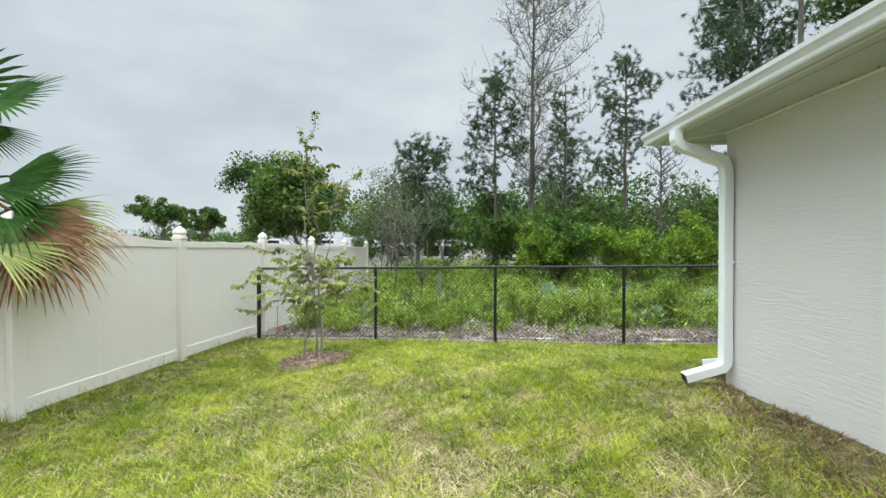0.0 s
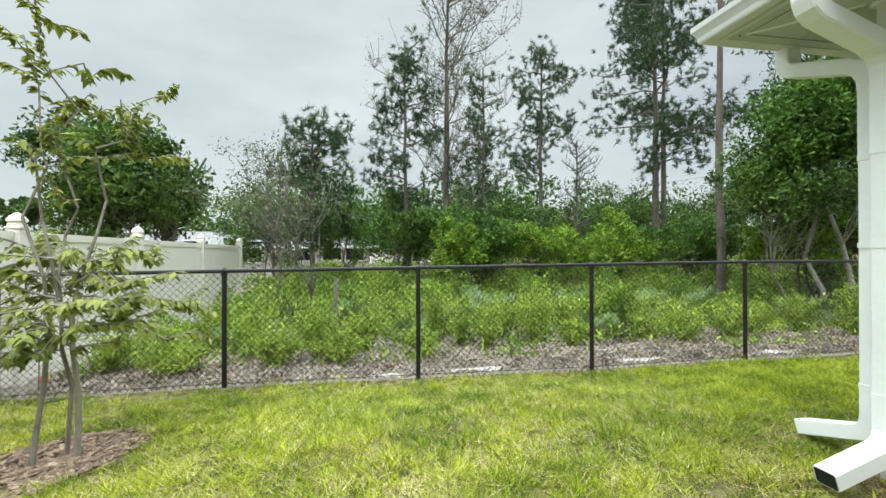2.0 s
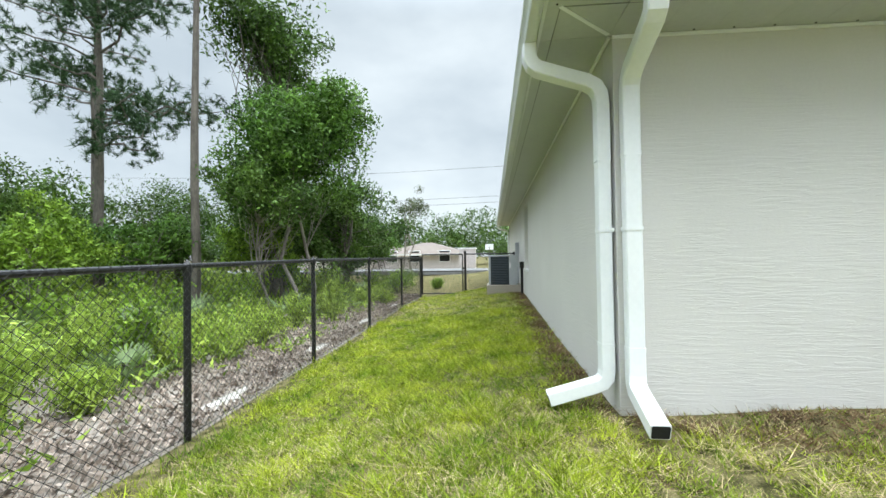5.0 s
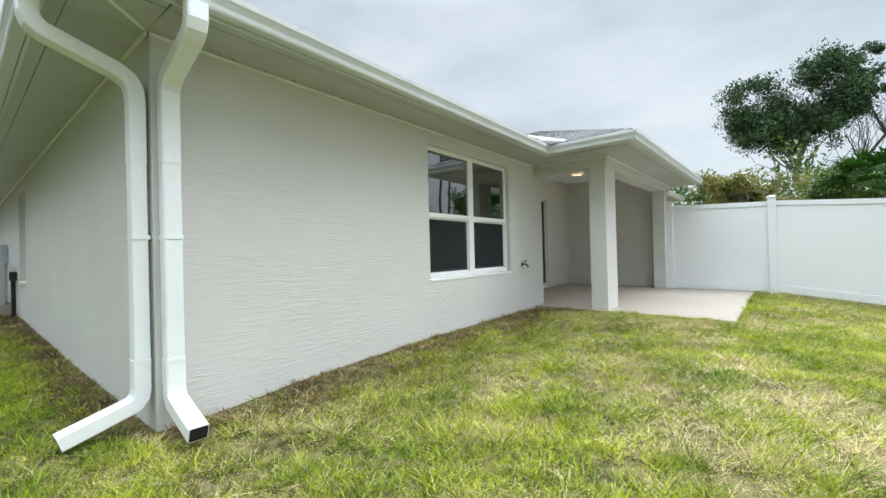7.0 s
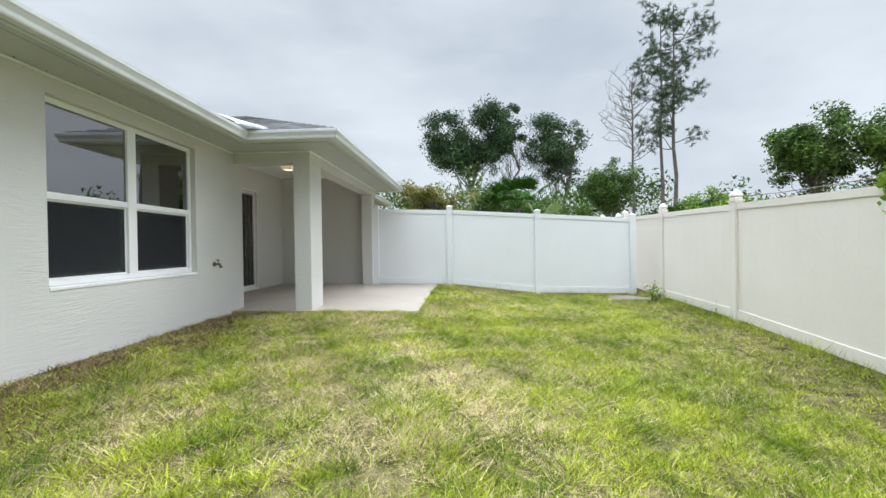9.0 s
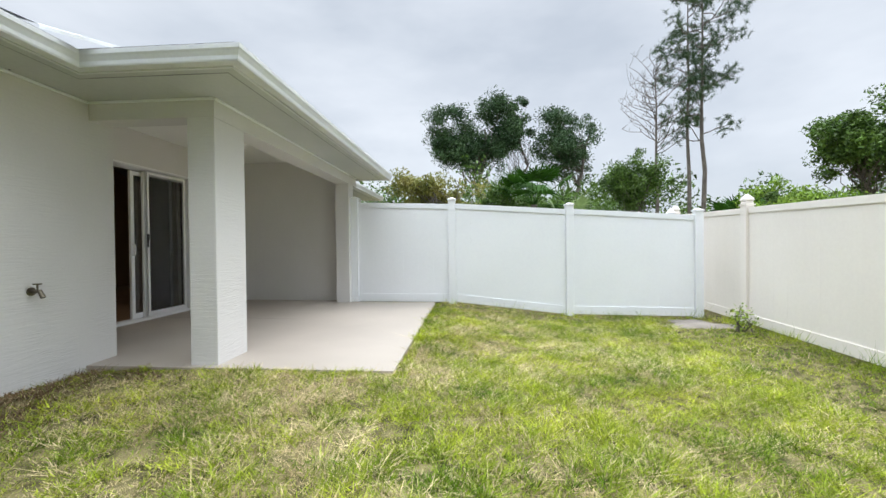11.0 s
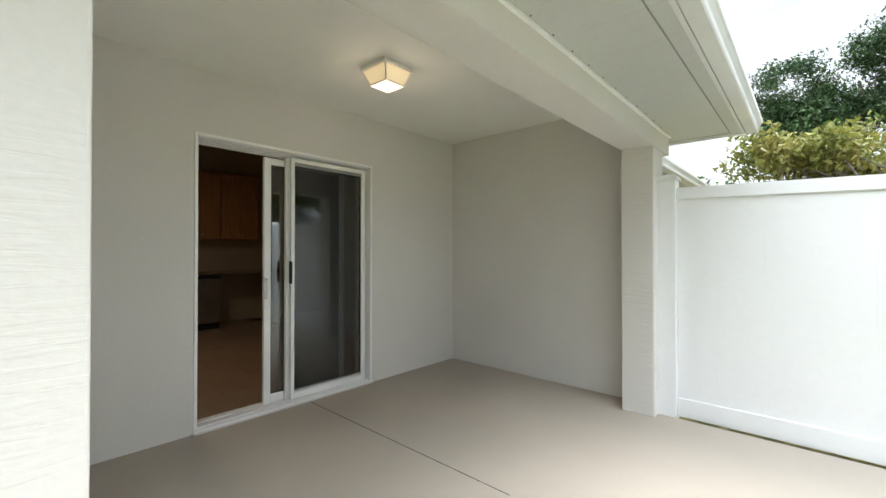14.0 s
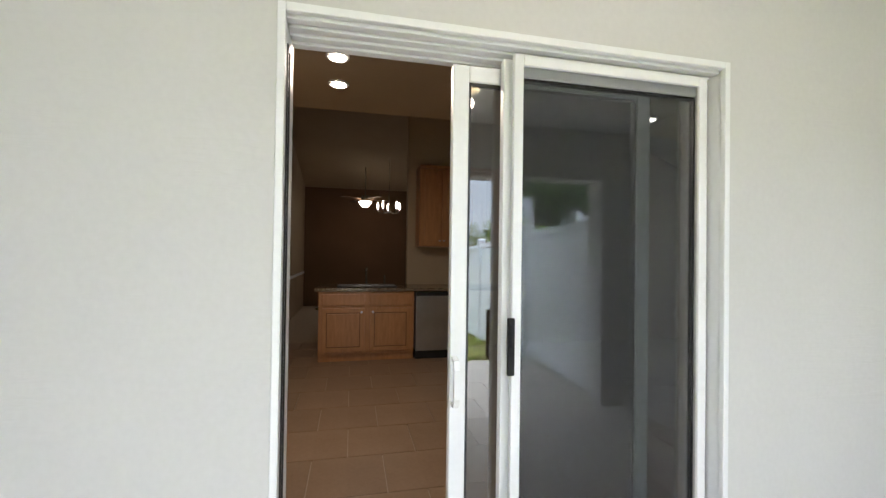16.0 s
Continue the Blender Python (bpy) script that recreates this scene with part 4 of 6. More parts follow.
for cy in (-7.98, -8.62):
    up = thing("wall_cabinet", "oak wall cabinet above the worktop", "cabinet", "wall cabinets", (5.72, cy, 1.46))
    part("body", boxes((0, -0.315, 0, 0.328, 0.315, 1.07)), M_OAK, up)
    part("crown", boxes((-0.03, -0.315, 1.07, 0.328, 0.315, 1.12), bevel=0.01), M_OAK, up)
    for s in (-1, 1):
        a, b = sorted((s * 0.005, s * 0.305))
        d = part("cabinet_door", boxes((-0.02, a, 0.015, -0.001, b, 1.055), bevel=0.005), M_OAK, up)
        part("raised_panel", boxes((-0.026, a + 0.06, 0.08, -0.0205, b - 0.06, 0.99), bevel=0.005), M_OAK, d)
        part("knob", rod(bmesh.new(), (-0.045, s * 0.03, 0.08), (-0.02, s * 0.03, 0.08), 0.013, n=8), M_STEEL, d, "steel knob")
structure("chair_rail", boxes((KX + 0.5, -5.615, 0.82, 11.0, -5.601, 0.88)), M_FRAME, "pale chair rail")

# ceiling downlights
M_LED = material("downlight_lens", (0.9, 0.85, 0.75), (0.95, 0.9, 0.8), rough=0.4, emit=(1.0, 0.86, 0.66), strength=4, bump=0)
for lx, ly in ((2.86, -6.66), (3.3, -6.65), (2.9, -8.2), (3.4, -9.4)):
    dl = thing("downlight", "lit round recessed downlight in the kitchen ceiling", "light", "kitchen downlights", (lx, ly, 2.62))
    part("trim_ring", rod(bmesh.new(), (0, 0, -0.012), (0, 0, -0.001), 0.075, n=20), M_FRAME, dl)
    part("lens", rod(bmesh.new(), (0, 0, -0.016), (0, 0, -0.0125), 0.055, n=20), M_LED, dl)
kl = new("kitchen_light", bpy.data.lights.new("kitchen_light", "AREA"))
kl.data.shape, kl.data.size, kl.data.size_y, kl.data.energy, kl.data.color = "RECTANGLE", 0.6, 0.12, 5.2, (1.0, 0.80, 0.56)
kl.matrix_world = look((3.05, -6.64, 2.58), (3.05, -6.64, 0))

# chandelier in the great room
ch = thing("chandelier", "small lit brass chandelier hanging in the dining area", "chandelier", "", (9.2, -7.55, 2.30))
part("rod", rod(bmesh.new(), (0, 0, 0.1), (0, 0, 1.15), 0.008, n=6), M_BRASS, ch)
part("hub", rod(bmesh.new(), (0, 0, -0.05), (0, 0, 0.12), 0.03, 0.02, n=10), M_BRASS, ch)
for k in range(5):
    a = 2 * math.pi * k / 5
    bm = bmesh.new()
    pts = [Vector((r * math.cos(a), r * math.sin(a), z)) for r, z in ((0.02, -0.02), (0.12, -0.08), (0.22, -0.05), (0.25, 0.02))]
    for p, q in zip(pts, pts[1:]):
        rod(bm, p, q, 0.008, n=6)
    part("arm", bm, M_BRASS, ch)
    bm = rod(bmesh.new(), pts[-1], pts[-1] + Vector((0, 0, 0.06)), 0.012, n=8)
    rod(bm, pts[-1] + Vector((0, 0, 0.06)), pts[-1] + Vector((0, 0, 0.15)), 0.022, 0.008, n=8)
    part("candle_bulb", bm, M_LED, ch, "lit candle bulb")
fan = thing("ceiling_fan_light", "lit bowl lamp of a ceiling fan", "ceiling fan", "", (9.6, -7.05, 2.45))
part("bowl", rod(bmesh.new(), (0, 0, -0.05), (0, 0, 0.06), 0.07, 0.15, n=16), M_LED, fan)
part("motor", rod(bmesh.new(), (0, 0, 0.06), (0, 0, 0.20), 0.12, 0.08, n=16), M_BRASS, fan)
part("downrod", rod(bmesh.new(), (0, 0, 0.20), (0, 0, 0.85), 0.012, n=8), M_BRASS, fan)
for k in range(4):
    a = math.pi * k / 2 + 0.5
    bm = boxes((0.12, -0.07, 0.12, 0.62, 0.07, 0.128), bevel=0.003)
    bmesh.ops.rotate(bm, verts=bm.verts, cent=(0, 0, 0), matrix=Matrix.Rotation(a, 3, "Z"))
    part("blade", bm, M_BROWN, fan)

# floor tiles of the kitchen, laid square with staggered rows
tile_me = None
for i in range(22):
    for j in range(7):
        tx, ty = 1.60 + 0.457 * (i % 11), -5.62 - 0.457 * (j + (i // 11) * 7) - (0.228 if (i % 2) else 0.0)
        if ty < -9.8:
            continue
        if tile_me is None:
            t = part("tile", boxes((0.003, -0.454, -0.011, 0.454, -0.003, 0.0), bevel=0.0015), M_TILE, bpy.data.objects["floor_kitchen"])
            tile_me = t.data
        else:
            t = new("tile", tile_me)
            t.parent = bpy.data.objects["floor_kitchen"]
        t.location = (tx, ty, 0)

# ---- side yard: gate, condenser ----
GX_ = 10.12
link_post(GX_, 1.60, 1.0, 0.036)
link_post(GX_, 0.10, 0.95, 0.026)
gate = thing("chain_link_gate", "black chain-link walk gate, closed", "gate")
zb, zt_ = -0.29, 0.93
part("gate_frame", rod(rod(rod(rod(rod(bmesh.new(), (GX_, 2.95, zb), (GX_, 2.95, zt_), 0.019), (GX_, 1.68, zb), (GX_, 1.68, zt_), 0.019), (GX_, 2.95, zt_), (GX_, 1.68, zt_), 0.019), (GX_, 2.95, zb), (GX_, 1.68, zb), 0.019), (GX_, 2.95, 0.40), (GX_, 1.68, 0.40), 0.015), M_BLACK, gate)
wire_mesh("wire_mesh", (GX_, 2.95), (GX_, 1.68), zb, zb, zt_, zt_, gate)
part("latch", boxes((GX_ - 0.03, 1.60, 0.46, GX_ + 0.03, 1.70, 0.52), bevel=0.005), M_BLACK, gate)
for z in (0.0, 0.75):
    part("hinge", boxes((GX_ - 0.03, 2.93, z, GX_ + 0.03, 3.0, z + 0.05), bevel=0.005), M_BLACK, gate)
side_fence = thing("chain_link_fence", "short black chain-link fence between gate and house", "fence", "chain-link panels")
part("top_rail", rod(bmesh.new(), (GX_, 1.60, 0.93), (GX_, 0.10, 0.93), 0.021), M_BLACK, side_fence)
wire_mesh("wire_mesh", (GX_ - 0.03, 1.60), (GX_ - 0.03, 0.10), -0.2, -0.1, 0.93, 0.93, side_fence)

ac = thing("air_conditioner", "grey louvred outdoor air-conditioning condenser on a concrete pad", "air conditioner", "", (8.35, 0.49, 0.12))
part("cabinet", boxes((-0.36, -0.36, 0, 0.36, 0.36, 0.72), bevel=0.02), M_DARK, ac)
M_ACP = material("condenser_paint", (0.40, 0.42, 0.44), (0.48, 0.50, 0.52), rough=0.5, scale=4, fine=60)
M_ACD = material("condenser_louvre", (0.045, 0.06, 0.08), (0.07, 0.085, 0.11), rough=0.5, scale=4, fine=60)
for s1, s2 in ((-1, -1), (-1, 1), (1, -1), (1, 1)):
    part("corner_post", boxes(*[(min(s1 * 0.365, s1 * 0.315), min(s2 * 0.365, s2 * 0.315), 0, max(s1 * 0.365, s1 * 0.315), max(s2 * 0.365, s2 * 0.315), 0.72)], bevel=0.006), M_ACP, ac)
part("service_panel", boxes((-0.372, -0.36, 0.0, -0.34, -0.15, 0.72), bevel=0.004), M_ACP, ac)
part("label", boxes((-0.3745, -0.19, 0.42, -0.3725, -0.16, 0.56)), M_FRAME, ac)
for k in range(16):
    part("louvre", boxes((-0.374, -0.148, 0.03 + 0.043 * k, -0.352, 0.315, 0.055 + 0.043 * k), bevel=0.002), M_ACD, ac)
part("top", boxes((-0.38, -0.38, 0.72, 0.38, 0.38, 0.76), bevel=0.012), M_ACP, ac)
pad = thing("equipment_pad", "pale concrete pad under the condenser", "pad", "", (8.35, 0.49, 0))
part("block", boxes((-0.45, -0.45, -0.15, 0.45, 0.42, 0.115), bevel=0.01), M_CONC, pad)
M_MULCH = material("bark_mulch", (0.15, 0.098, 0.068), (0.45, 0.33, 0.247), rough=0.95, scale=14, fine=70, bump=0.6, dist=0.01, per_piece=-0.35)
dbx = thing("disconnect_box", "grey electrical disconnect box on the side wall", "electrical box", "", (9.3, 0.0, 1.05))
part("housing", boxes((-0.11, 0.002, -0.18, 0.11, 0.11, 0.18), bevel=0.01), M_ACP, dbx)
part("conduit", rod(bmesh.new(), (0, 0.03, -0.18), (0, 0.03, -1.1), 0.02), M_ACP, dbx)
mtr = thing("utility_pipe", "black pipe and box at the side wall", "pipe", "", (7.55, 0.0, 0.55))
part("pipe", rod(bmesh.new(), (0, 0.05, 0.0), (0, 0.05, -0.65), 0.03), M_BLACK, mtr)
part("box", boxes((-0.06, 0.002, 0.0, 0.06, 0.10, 0.16), bevel=0.01), M_BLACK, mtr)

# ---- planting ----
rng = np.random.default_rng(7)
M_BARK = material("grey_bark", (0.075, 0.065, 0.055), (0.20, 0.175, 0.15), rough=0.9, scale=5, fine=30, bump=0.6, dist=0.02, stretch=(1, 1, 0.3))
M_PALEBARK = material("pale_bark", (0.17, 0.15, 0.125), (0.36, 0.32, 0.28), rough=0.9, scale=6, fine=40, bump=0.5, dist=0.01, stretch=(1, 1, 0.4))
M_LEAF = material("oak_leaf", (0.028, 0.068, 0.014), (0.125, 0.215, 0.036), rough=0.5, scale=1.1, fine=8, bump=0, per_piece=-0.65, sub=0.2, spec=0.25)
M_LEAF_L = material("bright_leaf", (0.09, 0.175, 0.02), (0.27, 0.40, 0.045), rough=0.55, scale=1.2, fine=8, bump=0, per_piece=-0.6, sub=0.3, spec=0.25)
M_LEAF_M = material("laurel_leaf", (0.035, 0.09, 0.016), (0.135, 0.25, 0.035), rough=0.5, scale=1.2, fine=8, bump=0, per_piece=-0.65, sub=0.22, spec=0.25)
M_LEAF_G = material("grey_leaf", (0.08, 0.105, 0.055), (0.18, 0.21, 0.115), rough=0.6, scale=0.8, fine=8, bump=0, per_piece=-0.5, sub=0.2, spec=0.25)
M_NEEDLE = material("pine_needle", (0.022, 0.055, 0.024), (0.085, 0.15, 0.06), rough=0.55, scale=0.6, fine=8, bump=0, per_piece=-0.6, sub=0.15, spec=0.25)
M_WEED = material("weed_green", (0.17, 0.27, 0.04), (0.44, 0.54, 0.10), rough=0.6, scale=1.4, fine=9, bump=0, per_piece=-0.6, sub=0.3, spec=0.2)
M_PALMETTO = material("palmetto_leaf", (0.10, 0.17, 0.055), (0.25, 0.34, 0.12), rough=0.45, scale=2, fine=20, bump=0, per_piece=-0.3, sub=0.25)
M_PALM = material("palm_leaf", (0.013, 0.05, 0.006), (0.045, 0.12, 0.013), spec=0.15, rough=0.75, scale=2, fine=20, bump=0, per_piece=-0.3, sub=0.2)
M_PALM_Y = material("yellowing_palm_leaf", (0.21, 0.26, 0.045), (0.36, 0.38, 0.085), rough=0.45, scale=2, fine=20, bump=0, per_piece=-0.25, sub=0.25)
M_PALM_D = material("dead_palm_leaf", (0.16, 0.075, 0.035), (0.34, 0.19, 0.10), spec=0.15, rough=0.8, scale=3, fine=24, bump=0, per_piece=-0.35, sub=0.15)
M_SAPLEAF = material("sapling_leaf", (0.16, 0.205, 0.03), (0.33, 0.355, 0.07), rough=0.5, scale=2, fine=20, bump=0, per_piece=-0.4, sub=0.3)
M_RUST = material("rusty_leaf", (0.14, 0.185, 0.035), (0.27, 0.235, 0.06), rough=0.6, scale=1.5, fine=15, bump=0, per_piece=-0.4, sub=0.3)
M_GRASS = material("grass_blade", (0.115, 0.205, 0.012), (0.45, 0.51, 0.045), rough=0.6, scale=1.9, fine=14, spread=(0.37, 0.63), bump=0, per_piece=-0.72, sub=0.4, spec=0.2)
M_STRAW = material("dry_grass_blade", (0.34, 0.265, 0.13), (0.70, 0.59, 0.34), rough=0.7, scale=1.0, fine=6, bump=0, per_piece=-0.55, sub=0.2, spec=0.2)
M_SAND = material("white_sand", (0.36, 0.335, 0.30), (0.56, 0.53, 0.49), rough=0.95, scale=8, fine=80, bump=0.3)


def unit(v):
    return v / np.maximum(np.linalg.norm(v, axis=-1, keepdims=True), 1e-9)


def leaf_quads(centres, size, spread=0.45, up=0.0, aspect=0.5):
    """Pointed kite leaves at the centres, turned at random."""
    n = len(centres)
    a = unit(rng.normal(size=(n, 3)) + np.array([0, 0, up]))
    b = unit(np.cross(a, rng.normal(size=(n, 3))))
    s = size * rng.uniform(1 - spread, 1 + spread, (n, 1))
    v = np.stack([centres - a * s * 0.5, centres + b * s * aspect * 0.5 - a * s * 0.05, centres + a * s * 0.5, centres - b * s * aspect * 0.5 - a * s * 0.05], axis=1)
    return v.reshape(-1, 3), np.arange(4 * n).reshape(n, 4)


def leaf_tris(centres, size, spread=0.45, up=0.0, aspect=0.55):
    """Small three-cornered leaves at the centres, turned at random."""
    n = len(centres)
    a = unit(rng.normal(size=(n, 3)) + np.array([0, 0, up]))
    b = unit(np.cross(a, rng.normal(size=(n, 3))))
    s = size * rng.uniform(1 - spread, 1 + spread, (n, 1))
    v = np.stack([centres - a * s * 0.5 + b * s * aspect * 0.5, centres - a * s * 0.3 - b * s * aspect * 0.5, centres + a * s * 0.6], axis=1)
    return v.reshape(-1, 3), np.arange(3 * n).reshape(n, 3)


def clump_points(centres, radii, per):
    """Points scattered in flattened clumps, denser towards the outside."""
    n = len(centres) * per
    d = unit(rng.normal(size=(n, 3))) * (rng.uniform(0.03, 1.0, (n, 1)) ** 0.55)
    d[:, 2] *= 0.85
    return np.repeat(centres, per, axis=0) + d * np.repeat(radii, per)[:, None]


def needles(centres, length, per, width=0.020):
    """Brushes of needles along short twigs at the centres, each needle a thin blade."""
    twig = np.repeat(unit(rng.normal(size=(len(centres), 3)) + np.array([0, 0, 0.5])) * length * rng.uniform(0.5, 1.5, (len(centres), 1)), per, axis=0)
    c = np.repeat(centres, per, axis=0)
    n = len(c)
    c = c + twig * rng.uniform(-0.6, 0.6, (n, 1))
    d = unit(rng.normal(size=(n, 3)) + unit(twig) * 0.9)
    s = unit(np.cross(d, rng.normal(size=(n, 3)))) * width
    L = length * rng.uniform(0.6, 1.15, (n, 1))
    v = np.stack([c - s * 0.5, c + s * 0.5, c + d * L], axis=1)
    return v.reshape(-1, 3), np.arange(3 * n).reshape(n, 3)


def limb(bm, p, q, r0, r1, bend=0.12, steps=4, n=6):
    """A crooked tapering limb; returns its points."""
    p, q = Vector(p), Vector(q)
    L = (q - p).length
    pts = []
    for i in range(steps + 1):
        t = i / steps
        o = Vector(rng.normal(size=3) * bend * L * 0.35 * math.sin(math.pi * t))
        pts.append(p.lerp(q, t) + o)
    for i in range(steps):
        rod(bm, pts[i], pts[i + 1], r0 + (r1 - r0) * i / steps, r0 + (r1 - r0) * (i + 1) / steps, n=n, caps=False)
    return pts


def finish_tree(t, wood, bark, leaves, faces, mat, crown="crown"):
    part("trunk", wood, bark, t)
    if leaves is not None and len(leaves):
        raw_mesh(crown, leaves, faces, mat, t)
    return t


def broadleaf(x, y, height, crown_r, crown_z, mat, bark, label, clumps=60, per=70, size=0.12, trunk_r=0.12, flat=0.75, category="tree", stems=1, sparse=1.0):
    z0 = gz(x, y) - 0.05
    t = thing("tree" if height > 2.2 else "shrub", label, category, "", (x, y, z0))
    wood = bmesh.new()
    ends = []
    C = np.array([0, 0, crown_z - z0])
    # uneven lobes, each a shell of clumps
    lobes = 13
    ld = unit(rng.normal(size=(lobes, 3))) * rng.uniform(0.3, 0.84, (lobes, 1))
    lr = rng.uniform(0.26, 0.52, lobes)
    k = rng.integers(0, lobes, clumps)
    d = unit(rng.normal(size=(clumps, 3)) + np.array([0, 0, 0.25])) * (rng.uniform(0.35, 1.0, (clumps, 1)) ** 0.6)
    cs = C + (ld[k] + d * lr[k][:, None]) * np.array([crown_r, crown_r, crown_r * flat])
    cs = cs[cs[:, 2] > 0.15]
    for s in range(stems):
        base = (rng.normal() * 0.08 * (stems > 1) * stems, rng.normal() * 0.08 * (stems > 1) * stems, 0)
        top = (rng.normal() * crown_r * 0.25, rng.normal() * crown_r * 0.25, crown_z - z0 + crown_r * flat * 0.3)
        pts = limb(wood, base, top, trunk_r, trunk_r * 0.3, 0.10, 6, 8)
        ends.append(pts)
    for c in cs[:: max(1, len(cs) // 48)]:
        pts = ends[rng.integers(len(ends))]
        k = pts[min(len(pts) - 1, max(1, int(len(pts) * rng.uniform(0.3, 0.85))))]
        limb(wood, k, Vector(c), max(0.007, trunk_r * 0.16), 0.004, 0.2, 4, 5)
    cl = clump_points(cs, rng.uniform(0.20, 0.46, len(cs)) * crown_r * 0.70 * sparse, int(per * 2.1))
    v, f = leaf_tris(cl, size * 0.84)
    return finish_tree(t, wood, bark, v, f, mat)


def pine(x, y, height, first, label, mat=None, spread=1.8, tufts=110, per=44, trunk_r=0.14, length=0.20, lean=0.0, top_heavy=False):
    z0 = gz(x, y) - 0.05
    t = thing("pine_tree", label, "tree", "", (x, y, z0))
    wood = bmesh.new()
    spine = limb(wood, (0, 0, 0), (lean, lean * 0.4, height), trunk_r, 0.025, 0.008, 9, 8)
    cs = []
    nb = 26
    for i in range(nb):
        u = first + (0.98 - first) * (i + rng.uniform(0, 0.8)) / nb
        k = min(8, int(u * 9))
        p = spine[k].lerp(spine[k + 1], u * 9 - k)
        a = rng.uniform(0, 2 * math.pi)
        w = spread * (1.0 - 0.62 * (u - first) / (1 - first)) * rng.uniform(0.35, 1.2) if not top_heavy else spread * rng.uniform(0.5, 1.05) * (1 if u < 0.92 else 0.5)
        q = p + Vector((w * math.cos(a), w * math.sin(a), w * rng.uniform(0.05, 0.55)))
        pts = limb(wood, p, q, 0.035, 0.012, 0.18, 4, 5)
        m = max(4, int(tufts * 2.4) // nb)
        for _ in range(m):
            c = pts[-1].lerp(pts[-3], rng.uniform(0, 1) ** 1.5) + Vector(rng.normal(size=3) * (0.13 + 0.05 * spread))
            cs.append(tuple(c))
    v, f = needles(np.array(cs), length, per)
    return finish_tree(t, wood, M_BARK, v, f, mat or M_NEEDLE)


def bare_tree(x, y, height, first, spread, label, leaves=0, twigs=7, trunk_r=0.16):
    z0 = gz(x, y) - 0.05
    t = thing("tree", label, "tree", "", (x, y, z0))
    wood = bmesh.new()
    spine = limb(wood, (0, 0, 0), (0.1, 0.1, height), trunk_r, 0.02, 0.007, 10, 8)
    tips = []
    for i in range(40):
        u = first + (0.97 - first) * (i + rng.uniform(0, 1)) / 40
        k = min(9, int(u * 10))
        p = spine[k].lerp(spine[k + 1], u * 10 - k)
        a = rng.uniform(0, 2 * math.pi)
        w = spread * (1.05 - 0.8 * abs((u - first) / (1 - first) - 0.25)) * rng.uniform(0.6, 1.1)
        q = p + Vector((w * math.cos(a), w * math.sin(a), w * rng.uniform(0.5, 0.9)))
        pts = limb(wood, p, q, 0.026, 0.010, 0.10, 4, 4)
        for _ in range(twigs * 2):
            s = pts[rng.integers(1, 5)]
            e = s + Vector((*(rng.normal(size=2) * 0.4), abs(rng.normal()) * 0.5 + 0.1)) * (spread / 2.9)
            tw = limb(wood, s, e, 0.011, 0.007, 0.15, 2, 3)
            tips += tw[1:]
    v = f = None
    if leaves:
        pick = np.array([tuple(tips[i]) for i in rng.integers(0, len(tips), leaves)]) + rng.normal(size=(leaves, 3)) * 0.10
        v, f = leaf_quads(pick, 0.07)
    return finish_tree(t, wood, M_BARK, v, f, M_LEAF_G)


def fan_leaf(hub, out, R, n, arc, droop, face=None, fold=0.06, split=0.45, width=1.0):
    """A palm fan: n pleated segments round the way out, joined near the hub; vertices and faces."""
    hub, out = np.array(hub, float), unit(np.array(out, float))
    side = unit(np.cross(out, np.array(face if face is not None else (0, 0, 1.0))))
    nrm = np.cross(side, out)
    V, F = [], []
    da = arc / n
    for i in range(n):
        a = -arc / 2 + da * (i + 0.5)
        d = out * math.cos(a) + side * math.sin(a)
        w = -out * math.sin(a) + side * math.cos(a)
        L = R * (0.72 + 0.28 * math.cos(a * 0.8)) * rng.uniform(0.9, 1.05)
        k = len(V)
        hw = L * split * math.tan(da / 2) * width
        dz = np.array([0, 0, -1.0])
        tip_drop = droop * L * rng.uniform(0.6, 1.3)
        p1 = hub + d * L * split + dz * droop * L * 0.12
        p2 = hub + d * L * 0.78 + dz * tip_drop * 0.45
        p3 = hub + d * L * 0.97 + dz * tip_drop
        V += [hub + nrm * 0.0, p1 - w * hw, p1 + nrm * fold * R * 0.3, p1 + w * hw, p2 - w * hw * 0.55, p2 + w * hw * 0.55, p3]
        F += [(k, k + 1, k + 2, k + 2), (k, k + 2, k + 3, k + 3), (k + 1, k + 4, k + 5, k + 2), (k + 2, k + 5, k + 3, k + 3), (k + 4, k + 6, k + 5, k + 5)]
    return V, F


def tri_faces(F):
    out = []
    for a, b, c, d in F:
        out.append((a, b, c))
        if d != c:
            out.append((a, c, d))
    return out


def palmetto(x, y, size, label, fans=9, z=None):
    z0 = gz(x, y) if z is None else z
    t = thing("palmetto", label, "palm shrub", "saw palmettos", (x, y, z0))
    V, F, stems = [], [], bmesh.new()
    for i in range(fans):
        a = 2 * math.pi * i / fans + rng.uniform(-0.3, 0.3)
        el = rng.uniform(0.35, 1.2)
        d = np.array([math.cos(a) * math.cos(el), math.sin(a) * math.cos(el), math.sin(el)])
        hub = d * size * rng.uniform(0.45, 0.75)
        rod(stems, (0, 0, 0), hub, 0.008, 0.005, n=4, caps=False)
        v, f = fan_leaf(hub, d, size * rng.uniform(0.42, 0.6), 15, 3.6, 0.12)
        F += [tuple(k + len(V) for k in q) for q in f]
        V += v
    part("stalk_cluster", stems, M_PALMETTO, t)
    raw_mesh("crown", np.array(V), tri_faces(F), M_PALMETTO, t)
    return t


